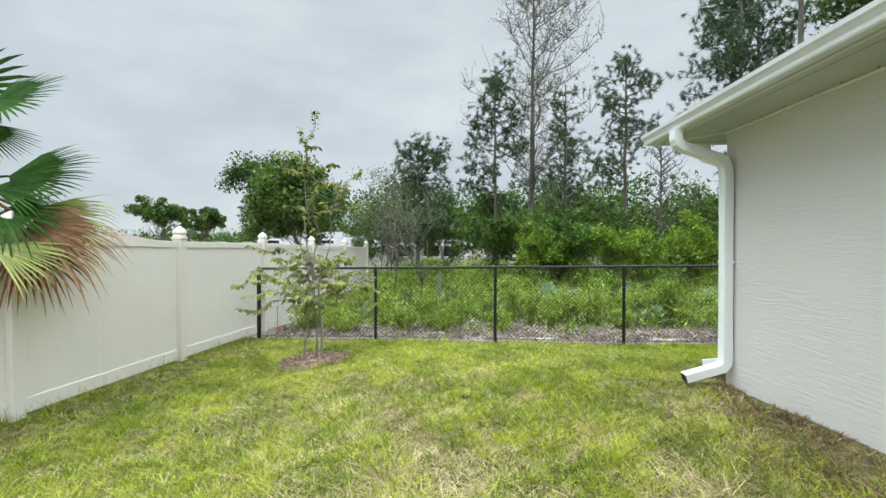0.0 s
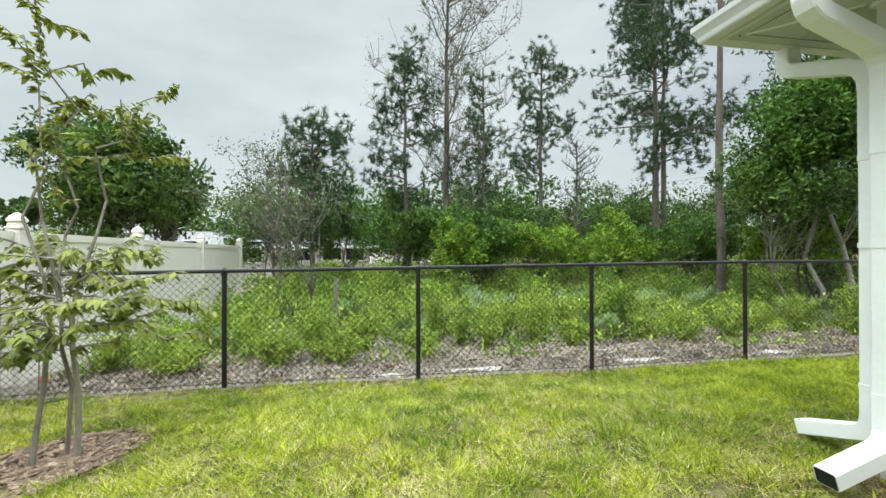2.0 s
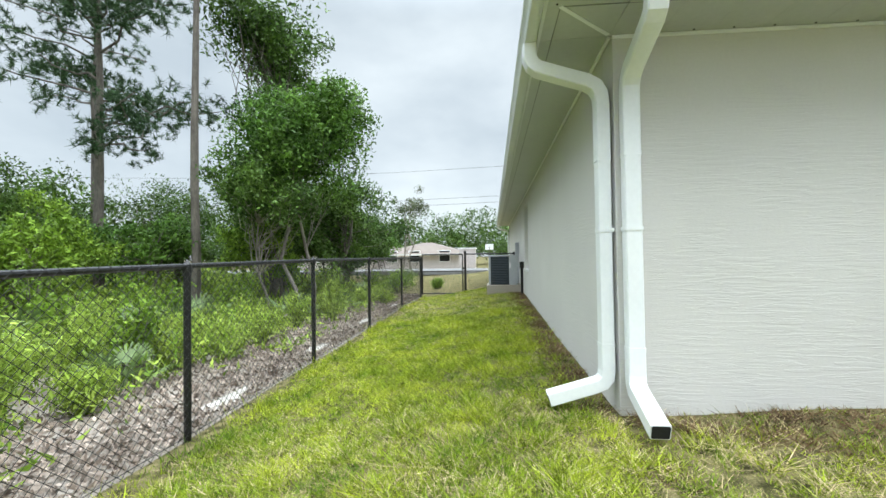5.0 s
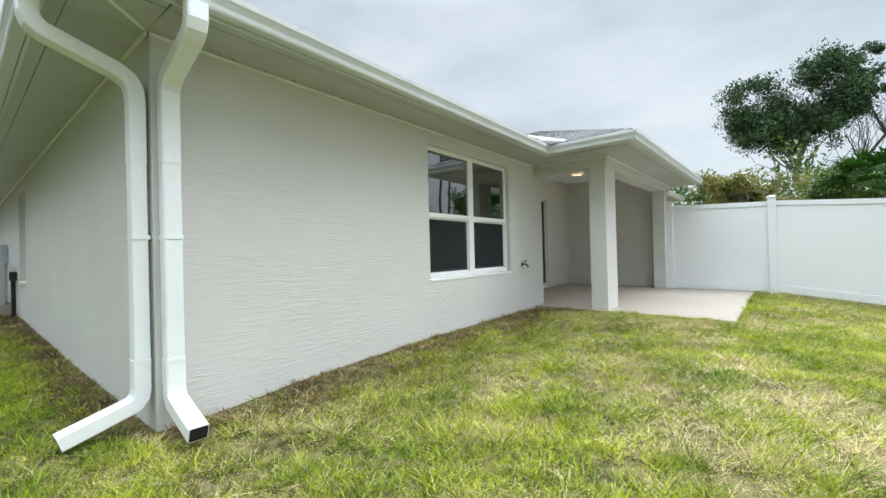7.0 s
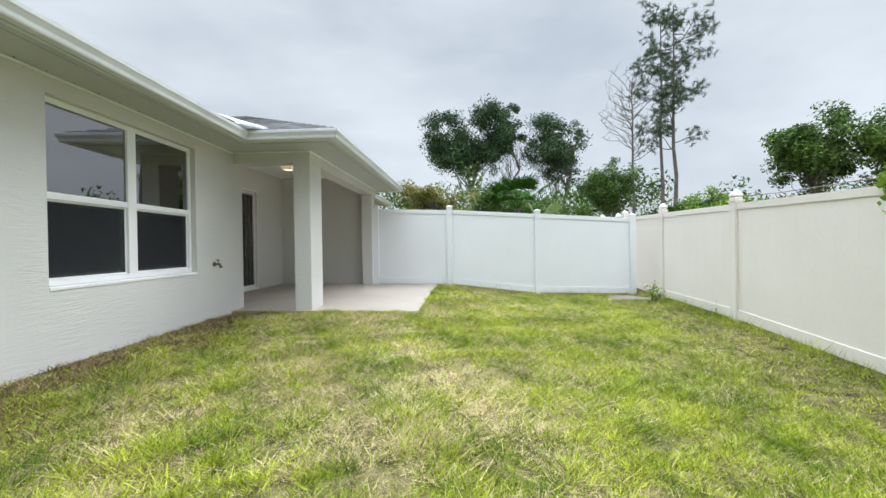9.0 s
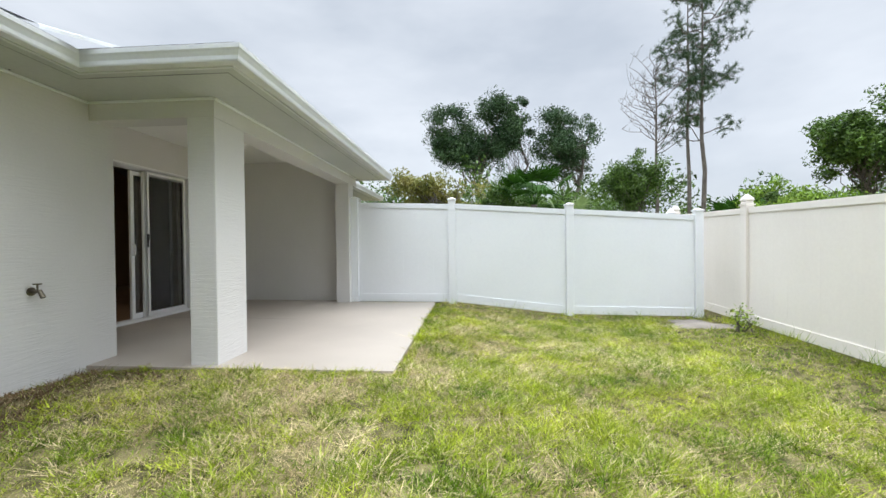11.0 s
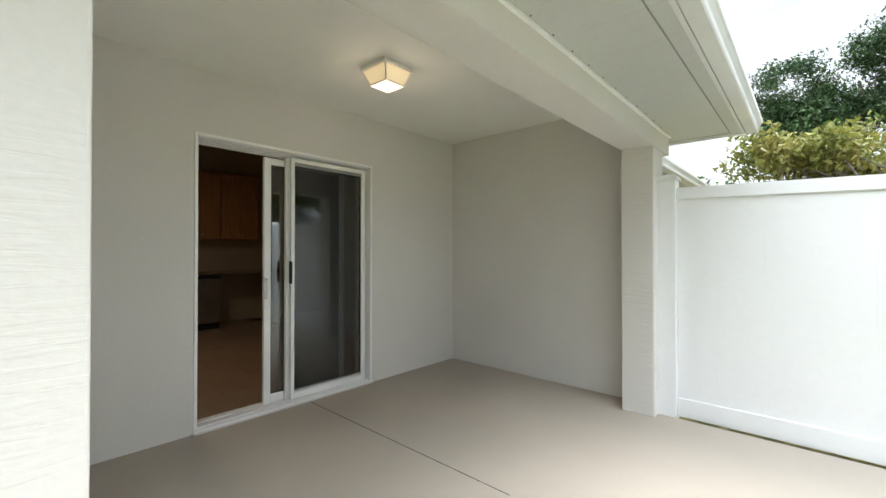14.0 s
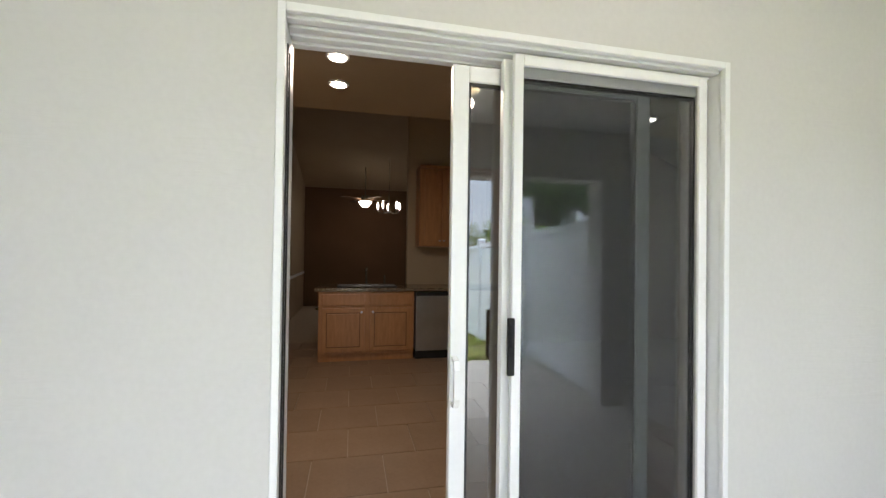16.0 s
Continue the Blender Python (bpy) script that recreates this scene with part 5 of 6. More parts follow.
def shrub(x, y, h, r, mat, label, n=900, size=0.06, stems=9, feathery=False):
    z0 = gz(x, y) - 0.02
    t = thing("shrub", label, "shrub", "", (x, y, z0))
    wood, pts = bmesh.new(), []
    for i in range(stems):
        a, w = rng.uniform(0, 2 * math.pi), r * rng.uniform(0.2, 1.0)
        p = limb(wood, (rng.normal() * 0.05, rng.normal() * 0.05, 0), (w * math.cos(a), w * math.sin(a), h * rng.uniform(0.6, 1.05) * (1.1 - 0.35 * w / r)), 0.011, 0.004, 0.1, 3, 4)
        pts.append(p)
    part("branchwork", wood, M_BARK if not feathery else mat, t)
    k = rng.integers(0, stems, n)
    u = rng.uniform(0.25, 1.0, n) ** 0.7
    base = np.array([tuple(pts[i][0].lerp(pts[i][3], 1.0) if v > 0.97 else pts[i][int(v * 3)].lerp(pts[i][int(v * 3) + 1], v * 3 - int(v * 3))) for i, v in zip(k, u)])
    c = base + rng.normal(size=(n, 3)) * np.array([0.16, 0.16, 0.11]) * max(r, 0.35)
    c[:, 2] = np.maximum(c[:, 2], 0.03)
    v, f = leaf_quads(c, size, up=0.6, aspect=0.16 if feathery else 0.45)
    raw_mesh("foliage", v, f, mat, t)
    return t


# woods past the wire fence
broadleaf(-7.95, 9.6, 4.5, 2.1, 2.9, M_LEAF, M_BARK, "round dense green oak tree behind the almond fence", clumps=170, per=130, size=0.13, flat=0.86, stems=3, trunk_r=0.09)
bare_tree(0.2, 13.9, 12.9, 0.22, 3.2, "tall half-bare cypress with fine grey twigs", leaves=9000, twigs=13, trunk_r=0.17)
pine(-1.35, 13.9, 9.3, 0.35, "tall thin dark pine tree", spread=2.0, tufts=200, trunk_r=0.10)
pine(4.5, 14.9, 9.9, 0.42, "tall slender dark pine tree", spread=2.7, tufts=210, trunk_r=0.12)
pine(1.35, 12.6, 8.0, 0.30, "slim young pine tree", spread=1.5, tufts=110, trunk_r=0.06, per=30)
pine(6.9, 10.9, 10.9, 0.35, "tall full pine tree with hanging limbs", spread=3.0, tufts=300, trunk_r=0.14)
pine(9.2, 13.5, 12.5, 0.45, "tall full pine tree with hanging limbs", spread=3.2, tufts=300, trunk_r=0.14)
pine(2.4, 17.5, 7.5, 0.3, "slender pine tree in the woods", spread=1.2, tufts=90, trunk_r=0.08)
pine(6.6, 7.95, 14.0, 0.62, "very tall bare-trunked pine tree", spread=2.0, tufts=130, trunk_r=0.115)
bare_tree(5.4, 13.6, 5.8, 0.3, 1.0, "small half-bare grey woodland tree", leaves=500, twigs=4, trunk_r=0.06)
pine(-4.45, 12.0, 5.5, 0.25, "young dark pine tree", spread=2.1, tufts=240, trunk_r=0.09)
broadleaf(-3.5, 5.6, 3.0, 1.35, 1.75, M_LEAF_G, M_BARK, "sparse small tree with tiny grey-green leaves", clumps=42, per=17, size=0.062, trunk_r=0.025, flat=0.9, sparse=1.0)
broadleaf(-4.9, 8.6, 4.2, 1.7, 2.5, M_LEAF_G, M_BARK, "sparse grey-leaved tree with fine drooping twigs", clumps=58, per=22, size=0.07, trunk_r=0.04, flat=0.9, sparse=1.0, stems=2)
broadleaf(6.55, 5.3, 5.4, 1.75, 3.5, M_LEAF_M, M_PALEBARK, "bushy laurel oak with pale crooked trunks", clumps=150, per=105, size=0.11, trunk_r=0.05, flat=0.95, stems=2, sparse=1.35)
broadleaf(6.3, 5.9, 4.2, 1.6, 2.4, M_LEAF, M_PALEBARK, "dense dark understorey oak", clumps=70, per=120, size=0.085, trunk_r=0.03, stems=1)
broadleaf(8.7, 7.3, 9.0, 2.1, 6.9, M_LEAF, M_BARK, "tall dark oak behind the laurel oak", clumps=80, per=65, size=0.15, sparse=1.25, trunk_r=0.13)
broadleaf(10.5, 5.6, 4.1, 1.95, 2.3, M_LEAF, M_BARK, "dense rounded green tree by the side fence", clumps=110, per=85, size=0.11, trunk_r=0.06, stems=3)
broadleaf(13.3, 6.4, 3.0, 1.6, 1.6, M_LEAF, M_BARK, "dense rounded green tree by the side fence", clumps=80, per=80, size=0.11, trunk_r=0.06, stems=3)
broadleaf(17.0, 4.8, 4.4, 1.1, 3.4, M_LEAF_G, M_PALEBARK, "sparse leaning small tree by the road", clumps=24, per=45, size=0.09, trunk_r=0.05, sparse=1.2, stems=2)
for x, y, h, r, m in ((-1.6, 11.2, 3.0, 1.5, M_LEAF), (0.9, 11.0, 3.2, 1.4, M_LEAF), (2.4, 10.2, 2.3, 1.4, M_LEAF_L), (4.3, 9.8, 2.2, 1.4, M_LEAF_L), (3.3, 12.2, 2.9, 1.5, M_LEAF), (5.6, 11.6, 2.7, 1.5, M_LEAF), (-6.2, 13.0, 3.0, 1.6, M_LEAF), (8.2, 9.6, 2.6, 1.5, M_LEAF), (-0.2, 9.4, 1.9, 1.1, M_LEAF_L), (7.6, 6.6, 2.0, 1.2, M_LEAF_L), (11.8, 8.4, 3.0, 1.6, M_LEAF), (-1.2, 15.0, 4.2, 2.0, M_LEAF), (2.5, 15.5, 4.0, 2.2, M_LEAF), (7.5, 14.0, 4.0, 2.2, M_LEAF), (11.0, 13.0, 4.5, 2.4, M_LEAF), (13.0, 8.8, 3.6, 2.0, M_LEAF), (15.5, 7.6, 3.4, 1.9, M_LEAF_M), (18.5, 8.4, 3.6, 2.1, M_LEAF), (12.0, 6.6, 2.6, 1.5, M_LEAF_M), (8.9, 6.9, 2.9, 1.5, M_LEAF), (21.5, 10.5, 3.8, 2.2, M_LEAF), (24.0, 9.0, 3.8, 2.0, M_LEAF), (22.0, 7.4, 3.0, 1.6, M_LEAF_M), (15.0, 11.5, 4.2, 2.3, M_LEAF), (-3.4, 12.5, 3.4, 1.7, M_LEAF_M), (0.6, 9.6, 2.2, 1.2, M_LEAF_M), (6.4, 9.3, 2.4, 1.4, M_LEAF_M)):
    broadleaf(x, y, h, r, h * 0.52, m, M_BARK, "leafy woodland thicket tree" if h > 2.2 else "leafy green woodland shrub", clumps=60, per=75, size=0.10, trunk_r=0.035, stems=3, category="tree" if h > 2.2 else "shrub")

# low growth: feathery weeds, saw palmettos, bright shrubs
for x, y, h, r in ((-3.2, 4.3, 0.95, 0.45), (-2.6, 4.6, 0.8, 0.4), (-4.1, 4.5, 0.9, 0.5), (-1.1, 4.7, 0.85, 0.35), (0.15, 4.75, 1.0, 0.42), (-0.4, 5.2, 0.9, 0.4), (2.0, 4.7, 0.7, 0.35), (2.9, 4.9, 0.75, 0.4), (5.3, 3.95, 0.95, 0.28), (4.1, 4.6, 0.5, 0.4), (-5.2, 4.4, 0.5, 0.5), (-4.9, 5.6, 0.85, 0.5), (1.1, 5.8, 0.8, 0.5), (3.2, 5.9, 0.8, 0.5), (-2.2, 5.9, 0.9, 0.5), (0.6, 4.35, 0.45, 0.25), (-1.8, 4.1, 0.45, 0.3), (4.6, 5.4, 0.8, 0.5), (6.3, 4.4, 0.6, 0.4), (7.9, 4.3, 0.6, 0.4), (9.0, 4.2, 0.6, 0.4), (8.4, 3.7, 0.4, 0.3), (-2.9, 3.9, 0.5, 0.3), (-0.75, 4.35, 0.75, 0.3), (1.25, 5.1, 0.95, 0.35), (2.5, 4.3, 0.55, 0.3), (3.5, 4.4, 0.6, 0.3), (-1.5, 5.3, 1.0, 0.4), (-3.7, 3.8, 0.5, 0.35), (-4.8, 3.7, 0.45, 0.4), (-5.6, 3.9, 0.5, 0.4), (0.4, 5.6, 1.0, 0.4), (2.2, 5.9, 1.0, 0.45), (4.9, 4.5, 0.7, 0.35)):
    shrub(x, y, h, r, M_WEED, "feathery green dog-fennel weed", n=1500, size=0.09, stems=16, feathery=True)
for x, y, h, r in ((1.75, 4.9, 1.05, 0.35), (0.8, 6.6, 1.1, 0.5), (-1.4, 6.7, 1.0, 0.55), (2.8, 7.0, 1.2, 0.6), (4.4, 7.0, 1.2, 0.6), (-3.0, 7.2, 1.0, 0.6), (-0.4, 7.8, 1.2, 0.7), (1.6, 8.3, 1.3, 0.7), (3.4, 8.4, 1.4, 0.7), (5.4, 8.2, 1.3, 0.7), (-5.0, 6.6, 0.8, 0.6), (-2.0, 8.6, 1.2, 0.7), (-4.2, 9.8, 1.2, 0.8), (5.6, 6.2, 1.0, 0.5), (8.6, 5.2, 1.2, 0.6), (12.2, 4.2, 0.9, 0.6), (11.8, 5.0, 1.0, 0.6), (14.6, 4.6, 1.0, 0.7), (13.2, 2.9, 0.45, 0.35)):
    shrub(x, y, h, r, M_LEAF_L, "bright green leafy shrub", n=1100, size=0.075, stems=12)
for x, y, s in ((1.15, 4.55, 0.55), (-0.95, 5.6, 0.75), (-1.9, 5.0, 0.55), (0.2, 6.2, 0.8), (1.5, 6.9, 0.85), (3.1, 6.4, 0.85), (2.3, 5.4, 0.6), (-0.2, 7.0, 0.8), (3.9, 6.2, 0.8), (-3.9, 6.2, 0.7), (-4.6, 4.9, 0.5), (4.8, 6.6, 0.8), (5.9, 5.0, 0.7), (7.2, 4.6, 0.6), (-2.9, 6.4, 0.7), (2.5, 7.7, 0.9), (9.6, 4.7, 0.6)):
    palmetto(x, y, s, "saw palmetto with grey-green fan fronds")

# herb layer under the trees, thinning towards the fence
n = 420000
hx, hy = rng.uniform(-6.0, 16, n), 3.5 + rng.uniform(0, 1, n) ** 1.1 * 15
tall = 0.20 + 0.38 * np.clip(np.sin(1.9 * hx + 1.3 * hy) + np.sin(-1.2 * hx + 2.3 * hy + 1), -0.4, 1.6) / 1.6 + 0.5 * smooth01(hy, 5.5, 10)
patch = np.clip(0.55 + 0.9 * np.sin(2.3 * hx + 0.9 * hy) * np.sin(1.7 * hy - 1.1 * hx + 2) + 0.5 * np.sin(5.1 * hx - 3.7 * hy), 0.06, 1.1)
keep = (rng.uniform(0, 1, n) < (0.10 + 0.85 * smooth01(hy, 4.1, 6.4)) * patch) & ((hx < 10.0) | (hy > 4.2))
hx, hy, tall = hx[keep], hy[keep], tall[keep]
hz = ground_z(hx, hy) + rng.uniform(0, 1, len(hx)) ** 0.7 * np.clip(tall, 0.08, 2)
v, f = leaf_tris(np.stack([hx, hy, hz], 1), 0.10, up=0.8, aspect=0.3)
half = len(f) // 2
tagged(raw_mesh("leafy_undergrowth", v[half * 3:], f[half:] - half * 3, M_LEAF_L), "bright leafy undergrowth below the trees", "undergrowth", "", "stuff")
v, f = v[:half * 3], f[:half]
tagged(raw_mesh("undergrowth", v, f, M_WEED), "tangled green undergrowth below the trees", "undergrowth", "", "stuff")

# leaf litter and sand past the fence
n = 30000
lx, ly = rng.uniform(-6, 11, n), 3.05 + np.abs(rng.normal(size=n)) * 1.2
SANDS = ((1.0, 3.25, 0.34, 0.12), (3.1, 3.3, 0.36, 0.13), (-1.2, 3.22, 0.42, 0.10), (-2.3, 3.16, 0.25, 0.08), (5.4, 3.3, 0.45, 0.12), (7.9, 3.3, 0.45, 0.12), (-6.45, -8.55, 0.6, 0.52))
bare = np.zeros(n, dtype=bool)
for x, y, a, b in SANDS:
    bare |= ((lx - x) / a) ** 2 + ((ly - y) / b) ** 2 < rng.uniform(0.5, 1.1, n)
lx, ly = lx[~bare], ly[~bare]
n = len(lx)
v, f = leaf_quads(np.stack([lx, ly, ground_z(lx, ly) + rng.uniform(0.004, 0.03, n)], 1), 0.06, aspect=0.4)
v[:, 2] = np.maximum(v[:, 2], ground_z(v[:, 0], v[:, 1]) + 0.002)
M_LITTER = material("dry_litter", (0.20, 0.155, 0.125), (0.42, 0.355, 0.30), rough=0.95, scale=3, fine=40, bump=0, per_piece=-0.45)
tagged(raw_mesh("leaf_litter", v, f, M_LITTER), "brown dry leaf litter under the shrubs", "leaf litter", "", "stuff")
for x, y, a, b in SANDS:
    ang = np.linspace(0, 2 * math.pi, 24, endpoint=False)
    rad = 1 + 0.3 * np.sin(3 * ang + x) + 0.2 * np.sin(5 * ang + 2 * x) + 0.12 * np.sin(9 * ang)
    V = [(x, y, gz(x, y) + 0.016)]
    for k, h in ((0.6, 0.012), (1.0, -0.012)):
        for q, r in zip(ang, rad):
            px_, py_ = x + a * k * r * math.cos(q), y + b * k * r * math.sin(q)
            V.append((px_, py_, gz(px_, py_) + h))
    F = [(0, 1 + i, 1 + (i + 1) % 24, 1 + (i + 1) % 24) for i in range(24)] + [(1 + i, 25 + i, 25 + (i + 1) % 24, 1 + (i + 1) % 24) for i in range(24)]
    tagged(raw_mesh("sand_patch", np.array(V), tri_faces(F), M_SAND if y > 0 else M_SOIL), "patch of bare white sand along the fence" if y > 0 else "bare grey sandy soil in the fence corner", "sand", "sand patches", "structure")

# ---- trees beyond the white fence ----
broadleaf(-21.0, 19.6, 4.8, 1.45, 3.2, M_LEAF, M_BARK, "rounded tree among the far gardens", clumps=60, per=80, size=0.17, trunk_r=0.09)
broadleaf(-19.0, 20.5, 4.0, 1.2, 2.7, M_LEAF, M_BARK, "dark small tree among the far gardens", clumps=50, per=80, size=0.17, trunk_r=0.08)
broadleaf(-16.0, 21.0, 2.6, 1.3, 1.4, M_LEAF_M, M_BARK, "leafy garden tree behind the fence", clumps=50, per=80, size=0.16, trunk_r=0.06)
broadleaf(-4.2, -48.5, 17.4, 5.4, 12.6, M_NEEDLE, M_BARK, "broad dense umbrella-shaped pine", clumps=230, per=90, size=0.27, trunk_r=0.36, flat=0.85, sparse=0.86)
broadleaf(-8.6, -52.0, 17.6, 2.4, 15.2, M_NEEDLE, M_BARK, "dark pine crown beside the umbrella pine", clumps=45, per=100, size=0.28, trunk_r=0.2, flat=1.3, sparse=1.0)
broadleaf(-13.9, -50.0, 17.0, 4.9, 12.4, M_NEEDLE, M_BARK, "broad open umbrella-shaped pine", clumps=140, per=75, size=0.26, trunk_r=0.32, flat=0.9, sparse=0.84)
pine(-16.5, -27.0, 16.4, 0.42, "tall thin pine with tufts at the top", spread=2.3, tufts=190, trunk_r=0.16, length=0.3, top_heavy=True)
pine(-15.8, -27.2, 15.4, 0.6, "tall thin pine with tufts at the top", spread=2.2, tufts=110, trunk_r=0.14, length=0.3, top_heavy=True)
bare_tree(-13.9, -27.0, 11.6, 0.55, 2.4, "dead bare grey tree", leaves=0, twigs=3, trunk_r=0.13)
broadleaf(-2.0, -12.7, 3.6, 1.15, 2.25, M_RUST, M_BARK, "yellow-green crape myrtle with rusty tips", clumps=70, per=90, size=0.09, trunk_r=0.03, stems=5)
broadleaf(-3.9, -16.5, 3.6, 1.6, 2.0, M_LEAF, M_BARK, "dark dense hedge tree", clumps=70, per=80, size=0.11, trunk_r=0.06)
broadleaf(-10.9, -22.5, 5.6, 1.85, 3.8, M_LEAF, M_BARK, "dense dark green tree behind the fence", clumps=110, per=85, size=0.12, trunk_r=0.10, stems=2)
broadleaf(-13.6, -17.0, 2.8, 1.3, 1.6, M_LEAF, M_BARK, "dense green shrubby tree behind the fence", clumps=80, per=80, size=0.12, trunk_r=0.06)
broadleaf(-21.8, -22.8, 9.0, 2.7, 5.4, M_LEAF, M_BARK, "dark spreading tree behind the almond fence", clumps=130, per=85, size=0.2, trunk_r=0.16)
broadleaf(-25.2, -20.8, 8.0, 2.5, 5.0, M_LEAF, M_BARK, "dark spreading tree behind the almond fence", clumps=130, per=85, size=0.2, trunk_r=0.16)
broadleaf(-11.2, -12.6, 2.9, 1.3, 1.7, M_LEAF_L, M_BARK, "green leafy tree behind the almond fence", clumps=60, per=75, size=0.10, trunk_r=0.05)
broadleaf(-7.2, -18.5, 3.0, 1.4, 1.7, M_LEAF, M_BARK, "dark dense hedge tree", clumps=60, per=80, size=0.11, trunk_r=0.05)
broadleaf(-6.2, -21.5, 4.0, 2.2, 2.2, M_LEAF, M_BARK, "dense green tree behind the fence", clumps=80, per=80, size=0.13, trunk_r=0.06)


def fan_palm(x, y, trunk_h, size, label, fans, mat=M_PALM):
    z0 = gz(x, y)
    t = thing("palm_tree", label, "palm tree", "", (x, y, z0))
    part("trunk", limb_mesh((0, 0, -0.1), (0, 0, trunk_h), 0.13, 0.10), M_BARK, t)
    V, F, stems = [], [], bmesh.new()
    for i in range(fans):
        a, el = 2.4 * i + rng.uniform(-0.2, 0.2), rng.uniform(-0.5, 1.25)
        d = np.array([math.cos(a) * math.cos(el), math.sin(a) * math.cos(el), math.sin(el)])
        hub = np.array([0, 0, trunk_h]) + d * size * rng.uniform(0.7, 0.95)
        rod(stems, (0, 0, trunk_h), hub, 0.014, 0.009, n=5, caps=False)
        v, f = fan_leaf(hub, d, size * rng.uniform(0.6, 0.8), 20, 3.4, 0.35)
        F += [tuple(k + len(V) for k in q) for q in f]
        V += v
    part("stalk_cluster", stems, mat, t)
    raw_mesh("crown", np.array(V), tri_faces(F), mat, t)
    return t


def limb_mesh(p, q, r0, r1):
    bm = bmesh.new()
    limb(bm, p, q, r0, r1, 0.03, 5, 10)
    return bm


fan_palm(-5.0, -15.3, 2.5, 1.1, "green cabbage palm behind the white fence", 22)
fan_palm(-9.5, -14.6, 1.3, 0.8, "bright young fan palm behind the white fence", 14, M_PALMETTO)
fan_palm(-11.0, -14.8, 1.6, 0.9, "green young fan palm behind the white fence", 16)
fan_palm(-5.6, -13.6, 1.5, 0.9, "bright young fan palm behind the white fence", 14, M_PALMETTO)

# fan palm whose fronds hang over the almond fence
palm = thing("palm_tree", "fan palm leaning over the almond fence, some fronds dead and brown", "palm tree", "", (-7.02, -0.62, gz(-7.02, -0.62)))
pz0 = palm.matrix_basis.translation.z
part("trunk", limb_mesh((0, 0, -0.1), (0.05, 0.02, 1.75 - pz0), 0.16, 0.13), M_BARK, palm)
HEART = np.array([0.05, 0.02, 1.75 - pz0])
for hub, out, R, nseg, arc, droop, mat, lab in (
        ((0.42, 0.18, 2.52), (1, 0.15, 0.28), 0.66, 26, 3.0, 0.05, M_PALM, ""),
        ((0.30, 0.10, 2.30), (0.75, 0.5, -0.62), 0.50, 18, 1.5, 0.02, M_PALM, ""),
        ((0.40, 0.30, 1.83), (1, 0.25, 0.16), 0.80, 28, 2.2, 0.10, M_PALM, ""),
        ((0.40, 0.15, 1.70), (1, 0.2, 0.05), 0.70, 20, 1.4, 0.14, M_PALM, ""),
        ((0.45, 0.34, 1.50), (1, 0.35, -0.02), 0.85, 24, 1.3, 0.25, M_PALM_Y, "yellowing frond"),
        ((0.55, 0.10, 1.46), (1, 0.2, 0.02), 0.62, 22, 2.6, 0.30, M_PALM, ""),
        ((0.68, 0.18, 1.38), (0.9, 0.35, -0.30), 0.80, 34, 2.6, 0.42, M_PALM_D, "dead brown drooping frond"),
        ((0.62, 0.18, 1.24), (0.55, 0.25, -0.8), 0.66, 22, 2.2, 0.25, M_PALM_D, "dead brown drooping frond"),
        ((0.66, -0.12, 1.16), (1, 0.35, -0.32), 0.60, 18, 1.3, 0.18, M_PALM_Y, "yellowing frond"),
        ((-0.3, -0.5, 2.2), (-0.5, -0.8, 0.3), 0.8, 24, 3.2, 0.2, M_PALM, ""),
        ((-0.4, 0.3, 2.1), (-0.9, 0.4, 0.3), 0.8, 24, 3.2, 0.2, M_PALM, ""),
        ((0.1, -0.5, 1.8), (0.2, -1.0, 0.1), 0.8, 24, 3.0, 0.25, M_PALM, ""),
        ((0.0, 0.1, 2.6), (0.1, 0.1, 1.0), 0.8, 20, 3.0, 0.1, M_PALM, "")):
    h = np.array(hub) - np.array([0.2 if mat == M_PALM else 0.13, 0, pz0])
    v, f = fan_leaf(h, out, R, nseg, arc, droop, (0.45, -0.55, 0.65), split=0.5)
    fr = raw_mesh("frond", np.array(v), tri_faces(f), mat, palm, lab)
    part("stalk", rod(bmesh.new(), HEART, h, 0.02, 0.011, n=6), mat, fr)

# ---- young staked tree in a mulch ring ----
SX, SY = -4.50, 1.42
sap = thing("sapling", "young staked tree with drooping yellow-green leaves", "tree", "", (SX, SY, gz(SX, SY)))
wood = bmesh.new()
tips = []
trunks = [((-0.10, -0.06, -0.02), (-0.04, 0.0, 0.95), 0.018), ((0.02, 0.05, -0.02), (0.01, 0.02, 1.0), 0.016), ((0.13, -0.02, -0.02), (0.07, 0.02, 1.0), 0.02)]
crooks = []
for p, q, r in trunks:
    crooks.append(limb(wood, p, q, r, r * 0.7, 0.05, 4, 7)[-1])
leaders = [((-0.04, 0.0, 0.95), (-0.20, 0.0, 2.8)), ((0.01, 0.02, 1.0), (0.0, 0.05, 2.4)), ((0.07, 0.02, 1.0), (0.42, 0.1, 2.4)), ((0.02, 0.0, 1.0), (-0.05, -0.1, 2.9))]
branches = []
for p, q in leaders:
    branches.append((limb(wood, p, q, 0.012, 0.004, 0.12, 6, 5), 0.45))
for i in range(40):
    a = 2 * math.pi * i / 30 * 3.1 + rng.uniform(-0.4, 0.4)
    z = rng.uniform(0.8, 1.55)
    w = rng.uniform(0.35, 0.95)
    p = (0.02 + rng.normal() * 0.04, rng.normal() * 0.04, z - 0.12)
    q = (w * math.cos(a), w * math.sin(a), z + rng.uniform(-0.3, 0.25))
    branches.append((limb(wood, p, q, 0.007, 0.003, 0.22, 6, 4), 0.15))
